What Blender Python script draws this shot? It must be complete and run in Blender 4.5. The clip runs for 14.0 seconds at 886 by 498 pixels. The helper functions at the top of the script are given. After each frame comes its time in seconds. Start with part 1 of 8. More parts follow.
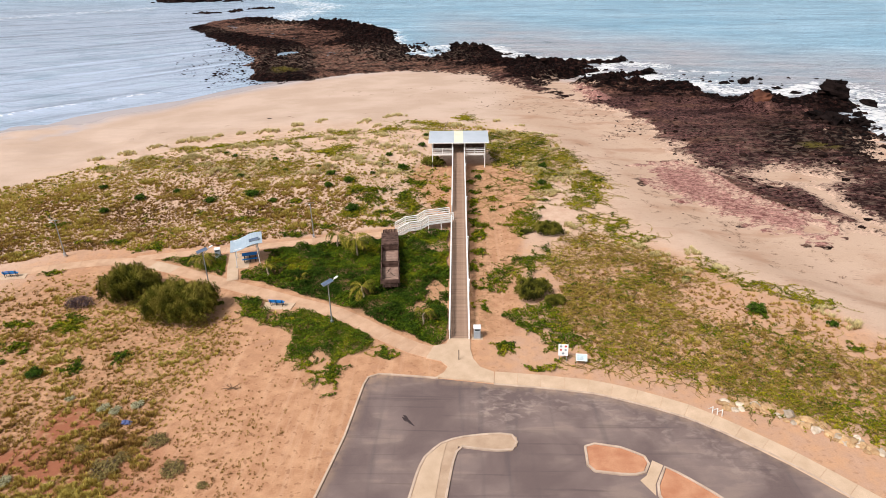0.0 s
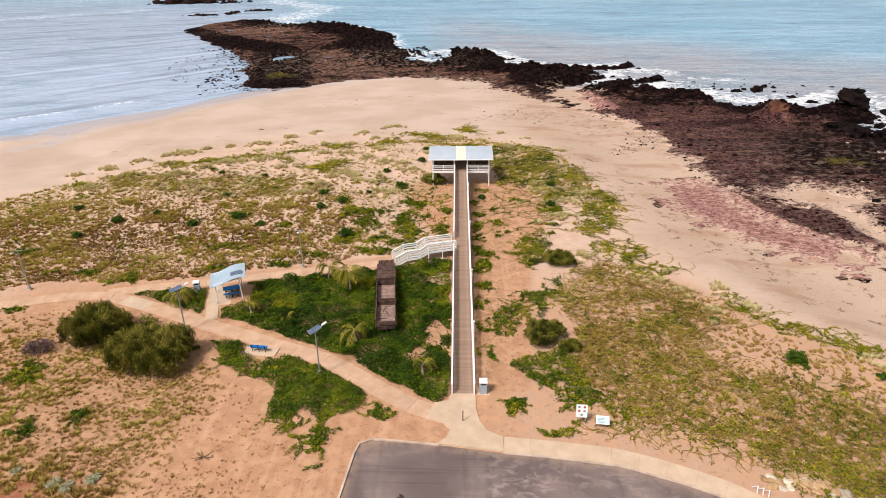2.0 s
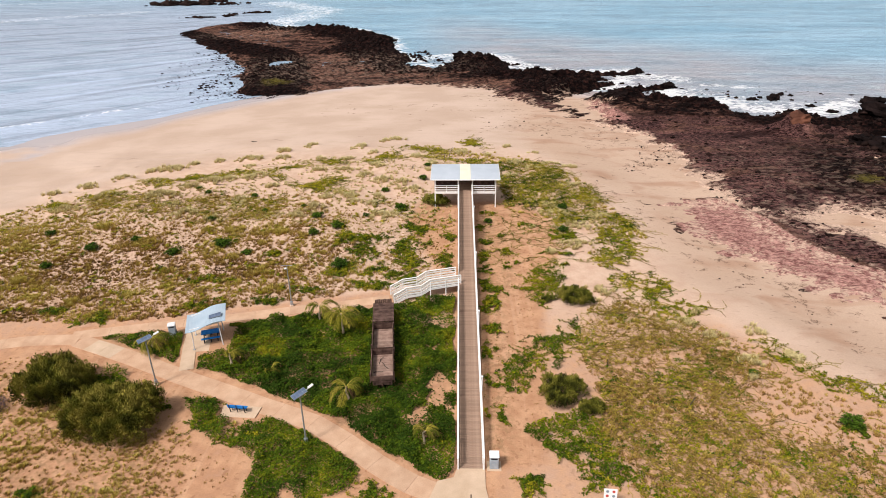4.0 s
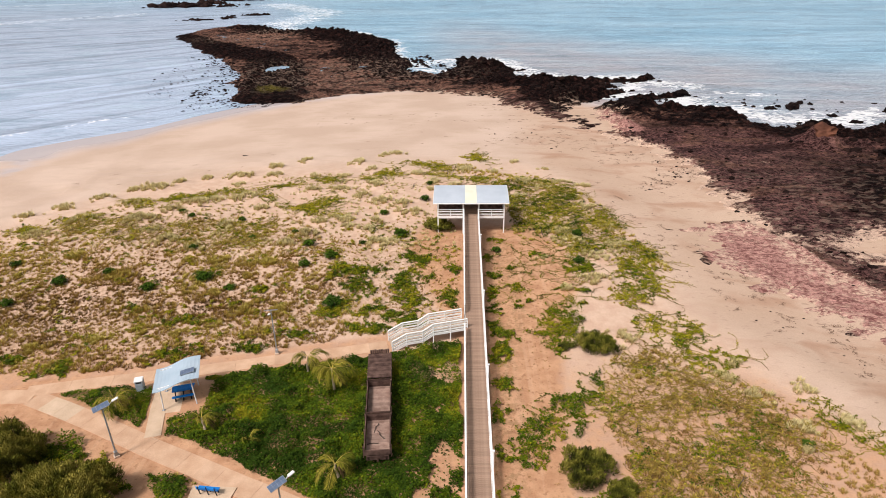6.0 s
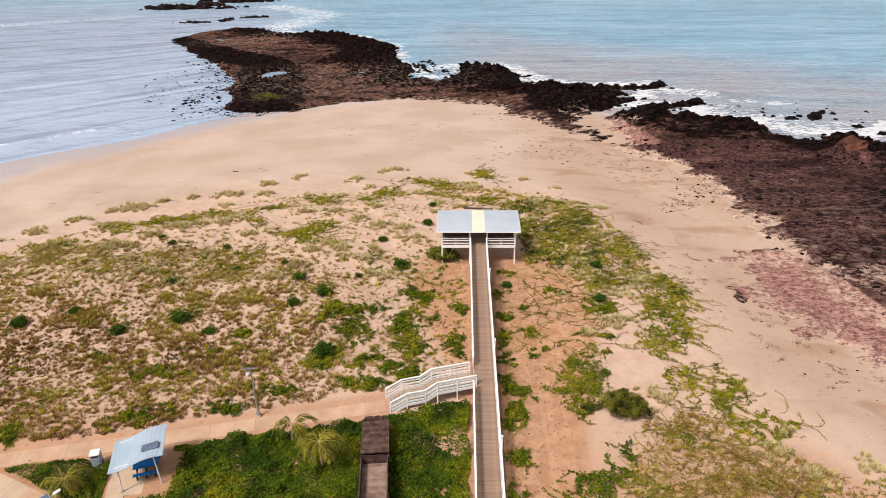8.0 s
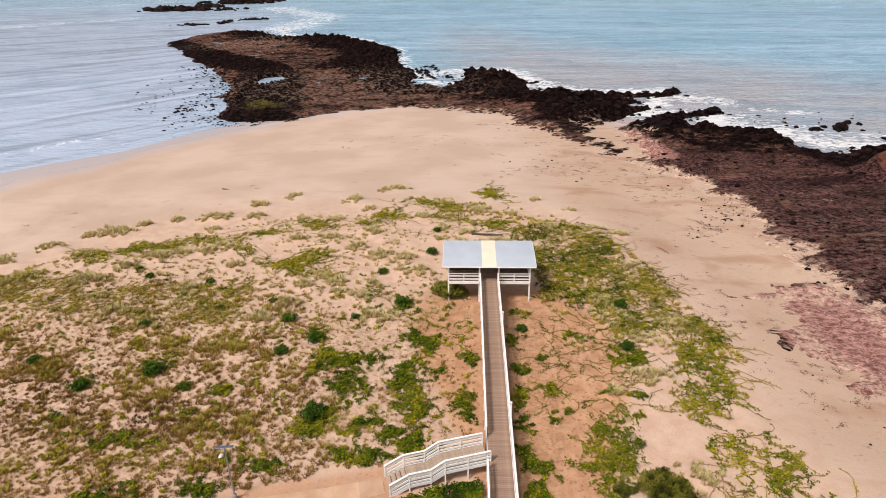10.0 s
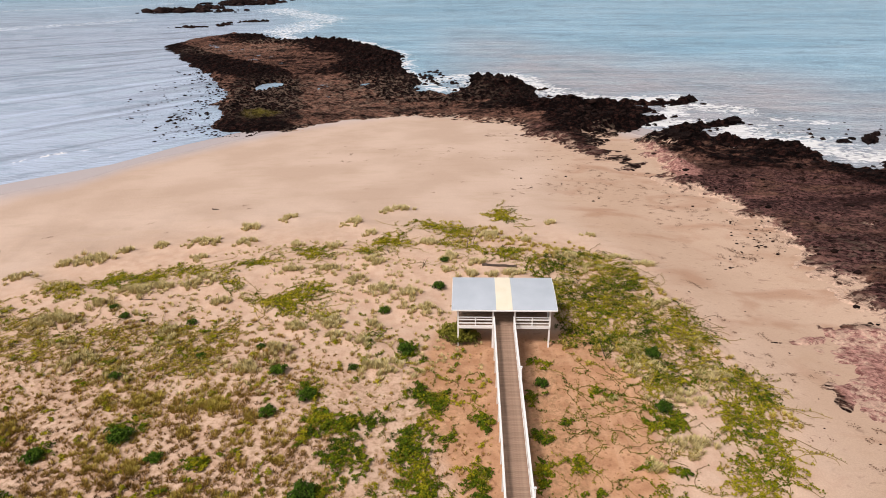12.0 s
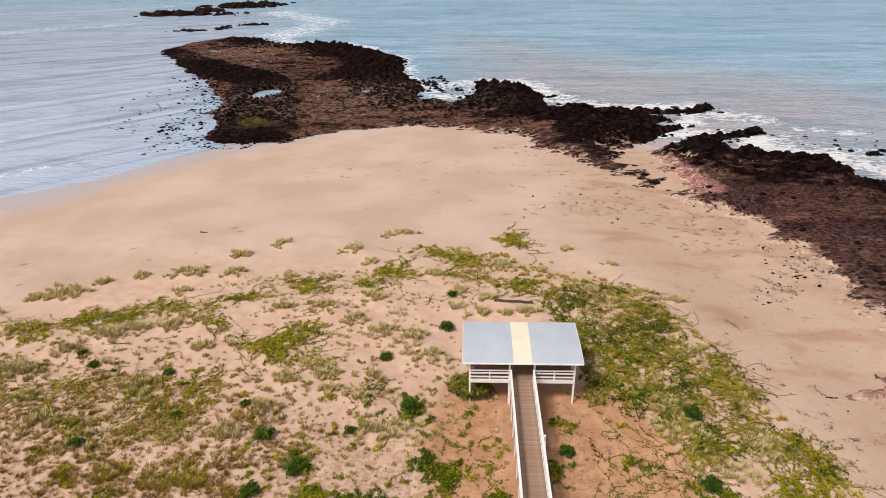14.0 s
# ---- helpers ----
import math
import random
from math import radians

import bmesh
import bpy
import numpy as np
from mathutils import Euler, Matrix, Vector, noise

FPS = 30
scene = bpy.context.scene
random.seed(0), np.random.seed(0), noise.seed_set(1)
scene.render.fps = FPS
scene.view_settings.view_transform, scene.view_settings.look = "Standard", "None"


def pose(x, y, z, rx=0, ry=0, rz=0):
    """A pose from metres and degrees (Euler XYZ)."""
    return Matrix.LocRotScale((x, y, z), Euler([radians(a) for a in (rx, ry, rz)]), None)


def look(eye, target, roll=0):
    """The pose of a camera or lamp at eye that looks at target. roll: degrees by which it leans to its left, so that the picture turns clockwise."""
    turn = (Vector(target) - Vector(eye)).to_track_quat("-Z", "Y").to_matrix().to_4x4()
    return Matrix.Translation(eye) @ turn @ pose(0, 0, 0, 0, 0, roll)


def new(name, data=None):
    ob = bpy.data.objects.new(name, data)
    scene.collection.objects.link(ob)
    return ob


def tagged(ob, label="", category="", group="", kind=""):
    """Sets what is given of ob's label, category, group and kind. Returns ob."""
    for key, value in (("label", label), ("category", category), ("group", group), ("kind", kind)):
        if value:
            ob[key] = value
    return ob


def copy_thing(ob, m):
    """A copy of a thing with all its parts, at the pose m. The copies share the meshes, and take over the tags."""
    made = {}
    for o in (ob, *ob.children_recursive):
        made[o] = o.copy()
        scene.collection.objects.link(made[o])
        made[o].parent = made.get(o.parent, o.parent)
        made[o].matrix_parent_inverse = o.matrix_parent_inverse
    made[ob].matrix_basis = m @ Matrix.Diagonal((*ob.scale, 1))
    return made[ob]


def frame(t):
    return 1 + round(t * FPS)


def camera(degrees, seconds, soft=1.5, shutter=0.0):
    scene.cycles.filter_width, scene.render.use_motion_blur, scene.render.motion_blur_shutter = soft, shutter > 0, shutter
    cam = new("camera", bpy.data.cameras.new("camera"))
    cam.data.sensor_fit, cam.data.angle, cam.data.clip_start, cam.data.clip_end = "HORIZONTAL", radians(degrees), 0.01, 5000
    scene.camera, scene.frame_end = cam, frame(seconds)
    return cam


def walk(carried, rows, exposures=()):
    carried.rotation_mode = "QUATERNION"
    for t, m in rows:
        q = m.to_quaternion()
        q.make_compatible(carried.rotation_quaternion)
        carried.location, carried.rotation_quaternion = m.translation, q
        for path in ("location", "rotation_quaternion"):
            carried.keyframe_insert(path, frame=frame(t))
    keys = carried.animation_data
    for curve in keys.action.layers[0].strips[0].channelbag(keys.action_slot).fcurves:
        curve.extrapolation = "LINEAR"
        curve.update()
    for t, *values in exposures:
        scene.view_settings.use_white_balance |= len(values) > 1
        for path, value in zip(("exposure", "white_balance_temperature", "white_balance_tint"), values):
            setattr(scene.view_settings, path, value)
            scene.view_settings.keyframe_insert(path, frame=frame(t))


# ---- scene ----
cam = camera(70.0, 14.0, soft=0.9)
PATH = [
    (0, (-0.021, -48.128, 32.826), (-0.521, -30.171, 24.035), -0.916),
    (0.5, (-0.089, -46.306, 32.852), (-0.580, -28.343, 24.070), -0.866),
    (1, (-0.170, -44.460, 32.899), (-0.658, -26.495, 24.123), -0.829),
    (1.5, (-0.260, -42.592, 32.959), (-0.749, -24.625, 24.187), -0.803),
    (2, (-0.356, -40.701, 33.026), (-0.849, -22.732, 24.257), -0.786),
    (2.5, (-0.456, -38.786, 33.095), (-0.956, -20.817, 24.328), -0.776),
    (3, (-0.559, -36.849, 33.161), (-1.067, -18.879, 24.396), -0.772),
    (3.5, (-0.663, -34.890, 33.222), (-1.182, -16.920, 24.460), -0.771),
    (4, (-0.769, -32.912, 33.277), (-1.298, -14.940, 24.517), -0.774),
    (4.5, (-0.876, -30.914, 33.324), (-1.418, -12.941, 24.567), -0.777),
    (5, (-0.986, -28.900, 33.363), (-1.539, -10.926, 24.609), -0.782),
    (5.5, (-1.100, -26.871, 33.395), (-1.665, -8.895, 24.646), -0.786),
    (6, (-1.218, -24.829, 33.422), (-1.795, -6.852, 24.676), -0.790),
    (6.5, (-1.343, -22.778, 33.443), (-1.932, -4.799, 24.701), -0.792),
    (7, (-1.474, -20.719, 33.461), (-2.076, -2.738, 24.724), -0.794),
    (7.5, (-1.615, -18.655, 33.478), (-2.230, -0.673, 24.744), -0.794),
    (8, (-1.765, -16.589, 33.494), (-2.393, 1.394, 24.765), -0.793),
    (8.5, (-1.926, -14.524, 33.512), (-2.568, 3.461, 24.786), -0.791),
    (9, (-2.098, -12.462, 33.533), (-2.756, 5.524, 24.810), -0.789),
    (9.5, (-2.283, -10.406, 33.558), (-2.956, 7.580, 24.837), -0.786),
    (10, (-2.478, -8.358, 33.586), (-3.168, 9.628, 24.868), -0.785),
    (10.5, (-2.685, -6.322, 33.618), (-3.393, 11.664, 24.901), -0.785),
    (11, (-2.901, -4.299, 33.653), (-3.627, 13.687, 24.937), -0.787),
    (11.5, (-3.124, -2.292, 33.687), (-3.869, 15.694, 24.973), -0.793),
    (12, (-3.351, -0.303, 33.718), (-4.116, 17.684, 25.007), -0.804),
    (12.5, (-3.579, 1.667, 33.743), (-4.363, 19.655, 25.035), -0.820),
    (13, (-3.802, 3.616, 33.754), (-4.606, 21.606, 25.052), -0.844),
    (13.5, (-4.015, 5.543, 33.745), (-4.836, 23.537, 25.053), -0.877),
    (14, (-4.210, 7.447, 33.707), (-5.048, 25.447, 25.030), -0.921),
]
walk(cam, [(t, look(eye, target, roll)) for t, eye, target, roll in PATH], exposures=[(0, 0.16, 6500, 10), (5, 0.15, 6520, 10.5), (8, 0.07, 6580, 11.5), (11, -0.03, 6680, 12.5), (14, -0.10, 6700, 12.5)])


# ---- light: an overcast sky with a weak, wide sun ----
world = bpy.data.worlds.new("overcast_sky")
scene.world = world
world.use_nodes = True
wn, wl = world.node_tree.nodes, world.node_tree.links
sky = wn.new("ShaderNodeTexSky")
sky.sky_type = "NISHITA"
sky.sun_disc = False
sky.sun_elevation, sky.sun_rotation = radians(52), radians(224)
sky.dust_density, sky.air_density, sky.ozone_density = 4.0, 1.0, 1.0
grey = wn.new("ShaderNodeHueSaturation")
grey.inputs["Saturation"].default_value = 0.22
wl.new(sky.outputs["Color"], grey.inputs["Color"])
wl.new(grey.outputs["Color"], wn["Background"].inputs["Color"])
wn["Background"].inputs["Strength"].default_value = 0.100

sun_data = bpy.data.lights.new("sun", "SUN")
sun_data.energy, sun_data.angle, sun_data.color = 2.95, radians(11), (1.0, 0.925, 0.885)
sun = new("sun", sun_data)
az, el = radians(224), radians(52)
sun.matrix_world = look((0, 0, 60), (-math.sin(az) * math.cos(el), -math.cos(az) * math.cos(el), 60 - math.sin(el)))

SEA = -2.69


# ---- numbers: smooth noise, outlines ----
def hashed(i, j, seed):
    v = np.sin(i * 127.1 + j * 311.7 + seed * 74.7) * 43758.5453
    return v - np.floor(v)


def vnoise(x, y, seed=0):
    """Smooth noise between 0 and 1."""
    i, j = np.floor(x), np.floor(y)
    u, v = x - i, y - j
    u, v = u * u * (3 - 2 * u), v * v * (3 - 2 * v)
    a, b = hashed(i, j, seed), hashed(i + 1, j, seed)
    c, d = hashed(i, j + 1, seed), hashed(i + 1, j + 1, seed)
    return (a * (1 - u) + b * u) * (1 - v) + (c * (1 - u) + d * u) * v


def fbm(x, y, seed=0, octaves=4):
    total, amp, norm = 0.0, 1.0, 0.0
    for k in range(octaves):
        total = total + amp * vnoise(x * 2**k, y * 2**k, seed + k)
        norm += amp
        amp *= 0.5
    return total / norm


def smooth(a, b, v):
    t = np.clip((v - a) / (b - a), 0, 1)
    return t * t * (3 - 2 * t)


def outline_distance(x, y, outline):
    """Signed distance to a closed outline: negative inside."""
    x, y = np.asarray(x, float), np.asarray(y, float)
    best, inside = np.full(x.shape, 1e9), np.zeros(x.shape, bool)
    for (ax, ay), (bx, by) in zip(outline, outline[1:] + outline[:1]):
        ex, ey = bx - ax, by - ay
        s = np.clip(((x - ax) * ex + (y - ay) * ey) / (ex * ex + ey * ey + 1e-9), 0, 1)
        best = np.minimum(best, np.hypot(x - ax - s * ex, y - ay - s * ey))
        if ay != by:
            crosses = ((ay > y) != (by > y)) & (x < (bx - ax) * (y - ay) / (by - ay) + ax)
            inside ^= crosses
    return np.where(inside, -best, best)


def line_distance(x, y, line):
    x, y = np.asarray(x, float), np.asarray(y, float)
    best = np.full(x.shape, 1e9)
    for (ax, ay), (bx, by) in zip(line[:-1], line[1:]):
        ex, ey = bx - ax, by - ay
        s = np.clip(((x - ax) * ex + (y - ay) * ey) / (ex * ex + ey * ey + 1e-9), 0, 1)
        best = np.minimum(best, np.hypot(x - ax - s * ex, y - ay - s * ey))
    return best


# ---- the plan ----
CAR_PARK = [(-9.5, -18.1), (-8.5, -12.6), (-7.85, -6.2), (-7.6, -5.5), (-7.2, -5.15), (-6.5, -5.1), (-2.2, -5.6), (2.9, -6.4), (6.2, -6.8),
            (11.0, -7.6), (12.7, -8.3), (14.9, -9.2), (17.4, -10.5), (19.5, -12.1), (21.7, -14.0), (23.5, -15.8), (25.1, -17.7),
            (33.0, -28.0), (38.0, -45.0), (-15.0, -45.0)]
DIAGONAL_PATH = [(-36.4, 15.7), (-33.0, 14.3), (-29.5, 12.75), (-24.2, 10.2), (-20.1, 8.4), (-16.8, 6.85), (-14.2, 5.75), (-12.1, 4.8), (-9.4, 2.85), (-6.6, 0.5),
                 (-4.4, -1.1), (-2.6, -1.95), (-0.9, -2.1)]
UPPER_PATH = [(-37.5, 16.5), (-31.5, 17.95), (-26.5, 19.0), (-21.0, 20.3), (-16.5, 21.5), (-12.1, 22.4), (-8.0, 23.5)]
LEFT_PATH = [(-36.5, 15.9), (-41.0, 15.7), (-45.0, 14.6), (-49.0, 13.2), (-54.0, 11.6), (-64.0, 7.5), (-90.0, -4.0)]
LINK_PATH = [(-26.3, 17.9), (-25.5, 14.6), (-24.5, 11.3)]
APRON = [(-0.98, 0.1), (-1.2, -0.7), (-2.3, -1.05), (-2.9, -2.85), (-1.6, -3.3), (-1.0, -4.1), (-1.3, -4.9), (-2.0, -5.55), (2.85, -6.3), (2.9, -4.85), (1.75, -4.15), (1.2, -3.0), (0.98, -1.6), (0.98, 0.1)]
PAVEMENT = [(2.9, -5.6), (6.3, -6.0), (11.0, -6.75), (12.9, -7.45), (15.1, -8.45), (17.3, -9.6), (19.2, -11.0), (21.1, -12.7), (23.0, -14.5),
            (24.8, -16.5), (28.0, -20.2), (34.0, -27.8)]
SHORE_X = [-400, -160, -120, -98, -81, -70, -62, -54, -40, -20, 0, 20, 40, 60, 72, 80, 90, 150, 400]
SHORE_Y = [-120, 30, 66, 85.6, 101.5, 110, 122, 131, 146, 158, 160, 148, 130, 114, 98, 78, 56, 8, -120]
DUNE_EDGE_Y = [-30, -10, 5, 12, 20, 30, 46, 58, 72, 80]
DUNE_EDGE_X = [60, 45, 36.5, 29.5, 25, 20.5, 20.3, 17.5, 12, 8]
RISE_D = [-400, -60, 0, 18, 40, 60, 75, 92, 110, 2000]
RISE_Z = [-9, -2.5, 0, 0.35, 0.95, 1.6, 2.25, 3.15, 2.8, 2.75]
PATHS = ((DIAGONAL_PATH, 1.75), (UPPER_PATH, 1.5), (LEFT_PATH, 1.75), (LINK_PATH, 1.2))
POOLS = ((-59.4, 179.3, 4.2, 8.0), (-31.9, 179.9, 3.2, 4.0), (-14.5, 157, 1.5, 2.2))


# x, y, radius of soft pale grass clumps
BEACH_GRASS = ((-32.6, 76.2, 1.1), (-27.8, 79.6, 1.1), (-18.4, 77.0, 1.5), (-14.3, 81.9, 1.2), (-12.5, 82.6, 0.9), (-36.9, 71.1, 1.9), (-48.5, 66.4, 1.7), (-51.3, 65.5, 1.0), (-42.2, 70.6, 1.0), (-45.9, 69.2, 0.9), (-55.0, 62.0, 1.3),
               (-58.5, 58.0, 1.4), (-62.0, 55.0, 1.2), (-31.2, 70.8, 1.1), (-19.3, 69.2, 0.8), (-5.3, 66.0, 1.0), (-3.3, 61.6, 0.8), (-2.4, 64.6, 0.9), (-0.4, 73.1, 1.3), (3.9, 71.7, 0.7), (7.7, 78.2, 0.7), (12.1, 73.6, 0.7), (-5.7, 62.1, 0.6), (1.7, 61.7, 0.9), (-0.5, 61.4, 0.6),
               (-35.5, 66.5, 1.1), (-24.5, 70.0, 0.8), (-8.2, 70.0, 1.0), (-15.8, 73.5, 0.8))
CREST_GRASS = ((-47.6, 58.2, 1.5), (-35.7, 57.7, 1.1), (-37.5, 55.7, 1.0), (-40.6, 53.6, 1.0), (-31.1, 47.4, 0.9), (-28.6, 54.9, 0.8), (-23.1, 61.7, 0.8), (-19.1, 62.2, 1.2), (-14.1, 64.3, 1.3), (-15.5, 59.8, 1.1), (-16.5, 51.5, 1.1),
               (-19.9, 50.2, 0.9), (-15.3, 48.9, 0.9), (-20.3, 46.4, 1.0), (-22.5, 43.8, 0.9), (-11.3, 44.6, 1.3), (-37.1, 44.2, 1.3), (-33.0, 42.3, 0.6), (-7.7, 54.4, 1.2), (-9.0, 57.0, 1.1), (-42.4, 50.3, 1.2), (-32.8, 57.7, 0.9), (-40.3, 46.6, 0.9),
               (-12.5, 58.0, 0.9), (-43.3, 49.7, 1.3), (-32.1, 59.4, 1.4), (-38.0, 56.5, 1.3), (-31.9, 49.5, 0.7), (-12.5, 51.4, 0.7), (-12.7, 48.4, 0.9), (-52.0, 52.0, 1.4), (-56.0, 47.0, 1.5))
EAST_GRASS = ((8.2, 66.6, 1.3), (13.7, 66.6, 1.0), (17.0, 65.0, 0.9), (12.2, 44.9, 1.5), (11.4, 47.7, 1.1), (17.0, 43.9, 1.3), (8.3, 40.6, 0.6), (13.9, 41.1, 1.4), (13.2, 35.7, 1.1), (16.2, 55.5, 1.0), (6.8, 60.0, 0.9), (13.6, 24.6, 1.2), (22.4, 16.5, 1.0),
              (23.7, 10.3, 0.6), (35.2, 4.8, 0.8), (26.8, 17.5, 0.7), (24.6, 12.8, 0.8), (28.2, 13.0, 0.9), (20.5, 18.6, 0.9), (22.8, 20.8, 0.7), (36.5, 2.0, 0.8), (17.6, 49.0, 0.8), (9.7, 33.4, 0.6), (10.7, 63.5, 1.0))


def ground_height(x, y):
    x, y = np.asarray(x, float), np.asarray(y, float)
    d = np.interp(x, SHORE_X, SHORE_Y) - y
    z = SEA + np.interp(d, RISE_D, RISE_Z)
    # low rock flats beyond the dune's seaward edge
    past = x - np.interp(y, DUNE_EDGE_Y, DUNE_EDGE_X)
    z = np.where(past > 0, np.minimum(z, 0.1 - 1.25 * smooth(0, 16, past) - 0.35 * smooth(14, 60, past)), z)
    # dune humps, level made ground round the paths and the car park
    dune = smooth(23, 33, y) * smooth(98, 70, y) * smooth(6, -3, past)
    rough = (fbm(x / 9, y / 9, 3) - 0.5) * 0.9 + (fbm(x / 2.6, y / 2.6, 9, 3) - 0.5) * 0.35
    hump = 0.75 * np.exp(-(((x + 30) / 26) ** 2 + ((y - 46) / 15) ** 2)) + 0.25 * np.exp(-(((x - 12) / 7) ** 2 + ((y - 24) / 14) ** 2))
    z = z + dune * (rough + hump)
    level = np.maximum(smooth(30, 22, y) * smooth(8, 2, past), 0)
    made = 0.02 + 0.10 * smooth(0.1, 0.9, outline_distance(x, y, CAR_PARK)) + 0.12 * (fbm(x / 5, y / 5, 5) - 0.5) * smooth(1.5, 5, outline_distance(x, y, CAR_PARK))
    near = np.full(x.shape, 99.0)
    for line, wide in PATHS:
        near = np.minimum(near, line_distance(x, y, line) - wide / 2)
    made = made * smooth(0.0, 1.5, near) + 0.03 * (1 - smooth(0.0, 1.5, near)) * smooth(0.1, 0.9, outline_distance(x, y, CAR_PARK))
    z = z * (1 - level) + made * level
    flat = 1 - smooth(0.2, 2.2, near)
    z = z * (1 - flat) + np.clip(z, 0.0, 0.06) * flat
    # little sand hummocks caught by the grass clumps, drawn out to leeward
    for px, py, r in BEACH_GRASS + CREST_GRASS + EAST_GRASS:
        u, v = (x - px) * 0.94 - (y - py) * 0.34, (x - px) * 0.34 + (y - py) * 0.94
        z = z + 0.26 * min(r, 1.4) * np.exp(-((u / (r * np.where(u > 0, 1.9, 0.9) + 0.3)) ** 2) - (v / (0.7 * r + 0.3)) ** 2)
    # hollow under the lookout
    z = z - 0.55 * np.exp(-((x / 7.0) ** 2) - ((y - 49.5) / 4.5) ** 2)
    # shallow ripples on the open beach
    beach = smooth(0, 12, d) * smooth(82, 66, d)
    return z + beach * 0.05 * (fbm(x / 14 + y / 30, y / 6, 21, 3) - 0.5)


def height(x, y):
    return float(ground_height(np.array([x]), np.array([y]))[0])


# ---- materials ----
def material(name, dark, light, scale=4.0, fine=40.0, rough=0.8, metal=0.0, bump=0.15, random_tint=0.0, island=0.0, spec=0.12, where="Object", grains=0.28):
    """Two colours mixed by coarse noise, fine grain over it, relief from both."""
    m = bpy.data.materials.new(name)
    m.use_nodes = True
    n, l = m.node_tree.nodes, m.node_tree.links
    p = n["Principled BSDF"]
    p.inputs["Roughness"].default_value, p.inputs["Metallic"].default_value = rough, metal
    p.inputs["Specular IOR Level"].default_value = spec
    co = n.new("ShaderNodeTexCoord")
    a, b = n.new("ShaderNodeTexNoise"), n.new("ShaderNodeTexNoise")
    a.inputs["Scale"].default_value, a.inputs["Detail"].default_value = scale, 5
    b.inputs["Scale"].default_value, b.inputs["Detail"].default_value = fine, 3
    for t in (a, b):
        l.new(co.outputs[where], t.inputs["Vector"])
    ramp = n.new("ShaderNodeMapRange")
    ramp.inputs["From Min"].default_value, ramp.inputs["From Max"].default_value = 0.32, 0.68
    l.new(a.outputs["Fac"], ramp.inputs["Value"])
    mix = n.new("ShaderNodeMixRGB")
    mix.inputs[1].default_value, mix.inputs[2].default_value = (*dark, 1), (*light, 1)
    l.new(ramp.outputs["Result"], mix.inputs[0])
    grain = n.new("ShaderNodeMapRange")
    grain.inputs["To Min"].default_value, grain.inputs["To Max"].default_value = 1 - grains, 1 + grains
    l.new(b.outputs["Fac"], grain.inputs["Value"])
    hsv = n.new("ShaderNodeHueSaturation")
    l.new(mix.outputs[0], hsv.inputs["Color"])
    value = grain.outputs["Result"]
    for amount, kind, out in ((random_tint, "ShaderNodeObjectInfo", "Random"), (island, "ShaderNodeNewGeometry", "Random Per Island")):
        if amount:
            r, k, mul = n.new(kind), n.new("ShaderNodeMapRange"), n.new("ShaderNodeMath")
            k.inputs["To Min"].default_value, k.inputs["To Max"].default_value = 1 - amount, 1 + amount
            l.new(r.outputs[out], k.inputs["Value"])
            mul.operation = "MULTIPLY"
            l.new(k.outputs["Result"], mul.inputs[0])
            l.new(value, mul.inputs[1])
            value = mul.outputs[0]
    l.new(value, hsv.inputs["Value"])
    l.new(hsv.outputs["Color"], p.inputs["Base Color"])
    if bump:
        bp = n.new("ShaderNodeBump")
        bp.inputs["Strength"].default_value, bp.inputs["Distance"].default_value = bump, 0.02
        l.new(b.outputs["Fac"], bp.inputs["Height"])
        l.new(bp.outputs["Normal"], p.inputs["Normal"])
    return m


def tinted(name, stops, rough=0.8, island=0.3, spec=0.08):
    """Foliage: the colour runs over the stops by tint (plant tone plus any painted shade), with a shift from leaf to
    leaf.
    """
    m = bpy.data.materials.new(name)
    m.use_nodes = True
    n, l = m.node_tree.nodes, m.node_tree.links
    p = n["Principled BSDF"]
    p.inputs["Roughness"].default_value, p.inputs["Specular IOR Level"].default_value = rough, spec
    at = n.new("ShaderNodeAttribute")
    at.attribute_name = "tint"
    ramp = n.new("ShaderNodeValToRGB")
    ramp.color_ramp.elements[0].color, ramp.color_ramp.elements[1].color = (*stops[0], 1), (*stops[-1], 1)
    for k, c in enumerate(stops[1:-1]):
        ramp.color_ramp.elements.new((k + 1) / (len(stops) - 1)).color = (*c, 1)
    l.new(at.outputs["Fac"], ramp.inputs["Fac"])
    geo, mr, hsv = n.new("ShaderNodeNewGeometry"), n.new("ShaderNodeMapRange"), n.new("ShaderNodeHueSaturation")
    mr.inputs["To Min"].default_value, mr.inputs["To Max"].default_value = 1 - island, 1 + island
    l.new(geo.outputs["Random Per Island"], mr.inputs["Value"])
    l.new(mr.outputs["Result"], hsv.inputs["Value"])
    l.new(ramp.outputs["Color"], hsv.inputs["Color"])
    l.new(hsv.outputs["Color"], p.inputs["Base Color"])
    return m


WHITE_PAINT = material("white_paint", (0.80, 0.79, 0.77), (0.87, 0.86, 0.84), 1.5, 30, 0.5, bump=0.05)
DECK_WOOD = material("weathered_deck_boards", (0.27, 0.175, 0.125), (0.36, 0.248, 0.182), 3.0, 60, 0.8, random_tint=0.11, bump=0.3)
STAIR_WOOD = material("pale_stair_boards", (0.36, 0.27, 0.20), (0.46, 0.36, 0.28), 3.0, 60, 0.8, random_tint=0.12, bump=0.3)
ROOF_METAL = material("blue_grey_roof_sheet", (0.43, 0.48, 0.54), (0.49, 0.54, 0.60), 0.6, 12, 0.6, bump=0.02, random_tint=0.02, grains=0.05)
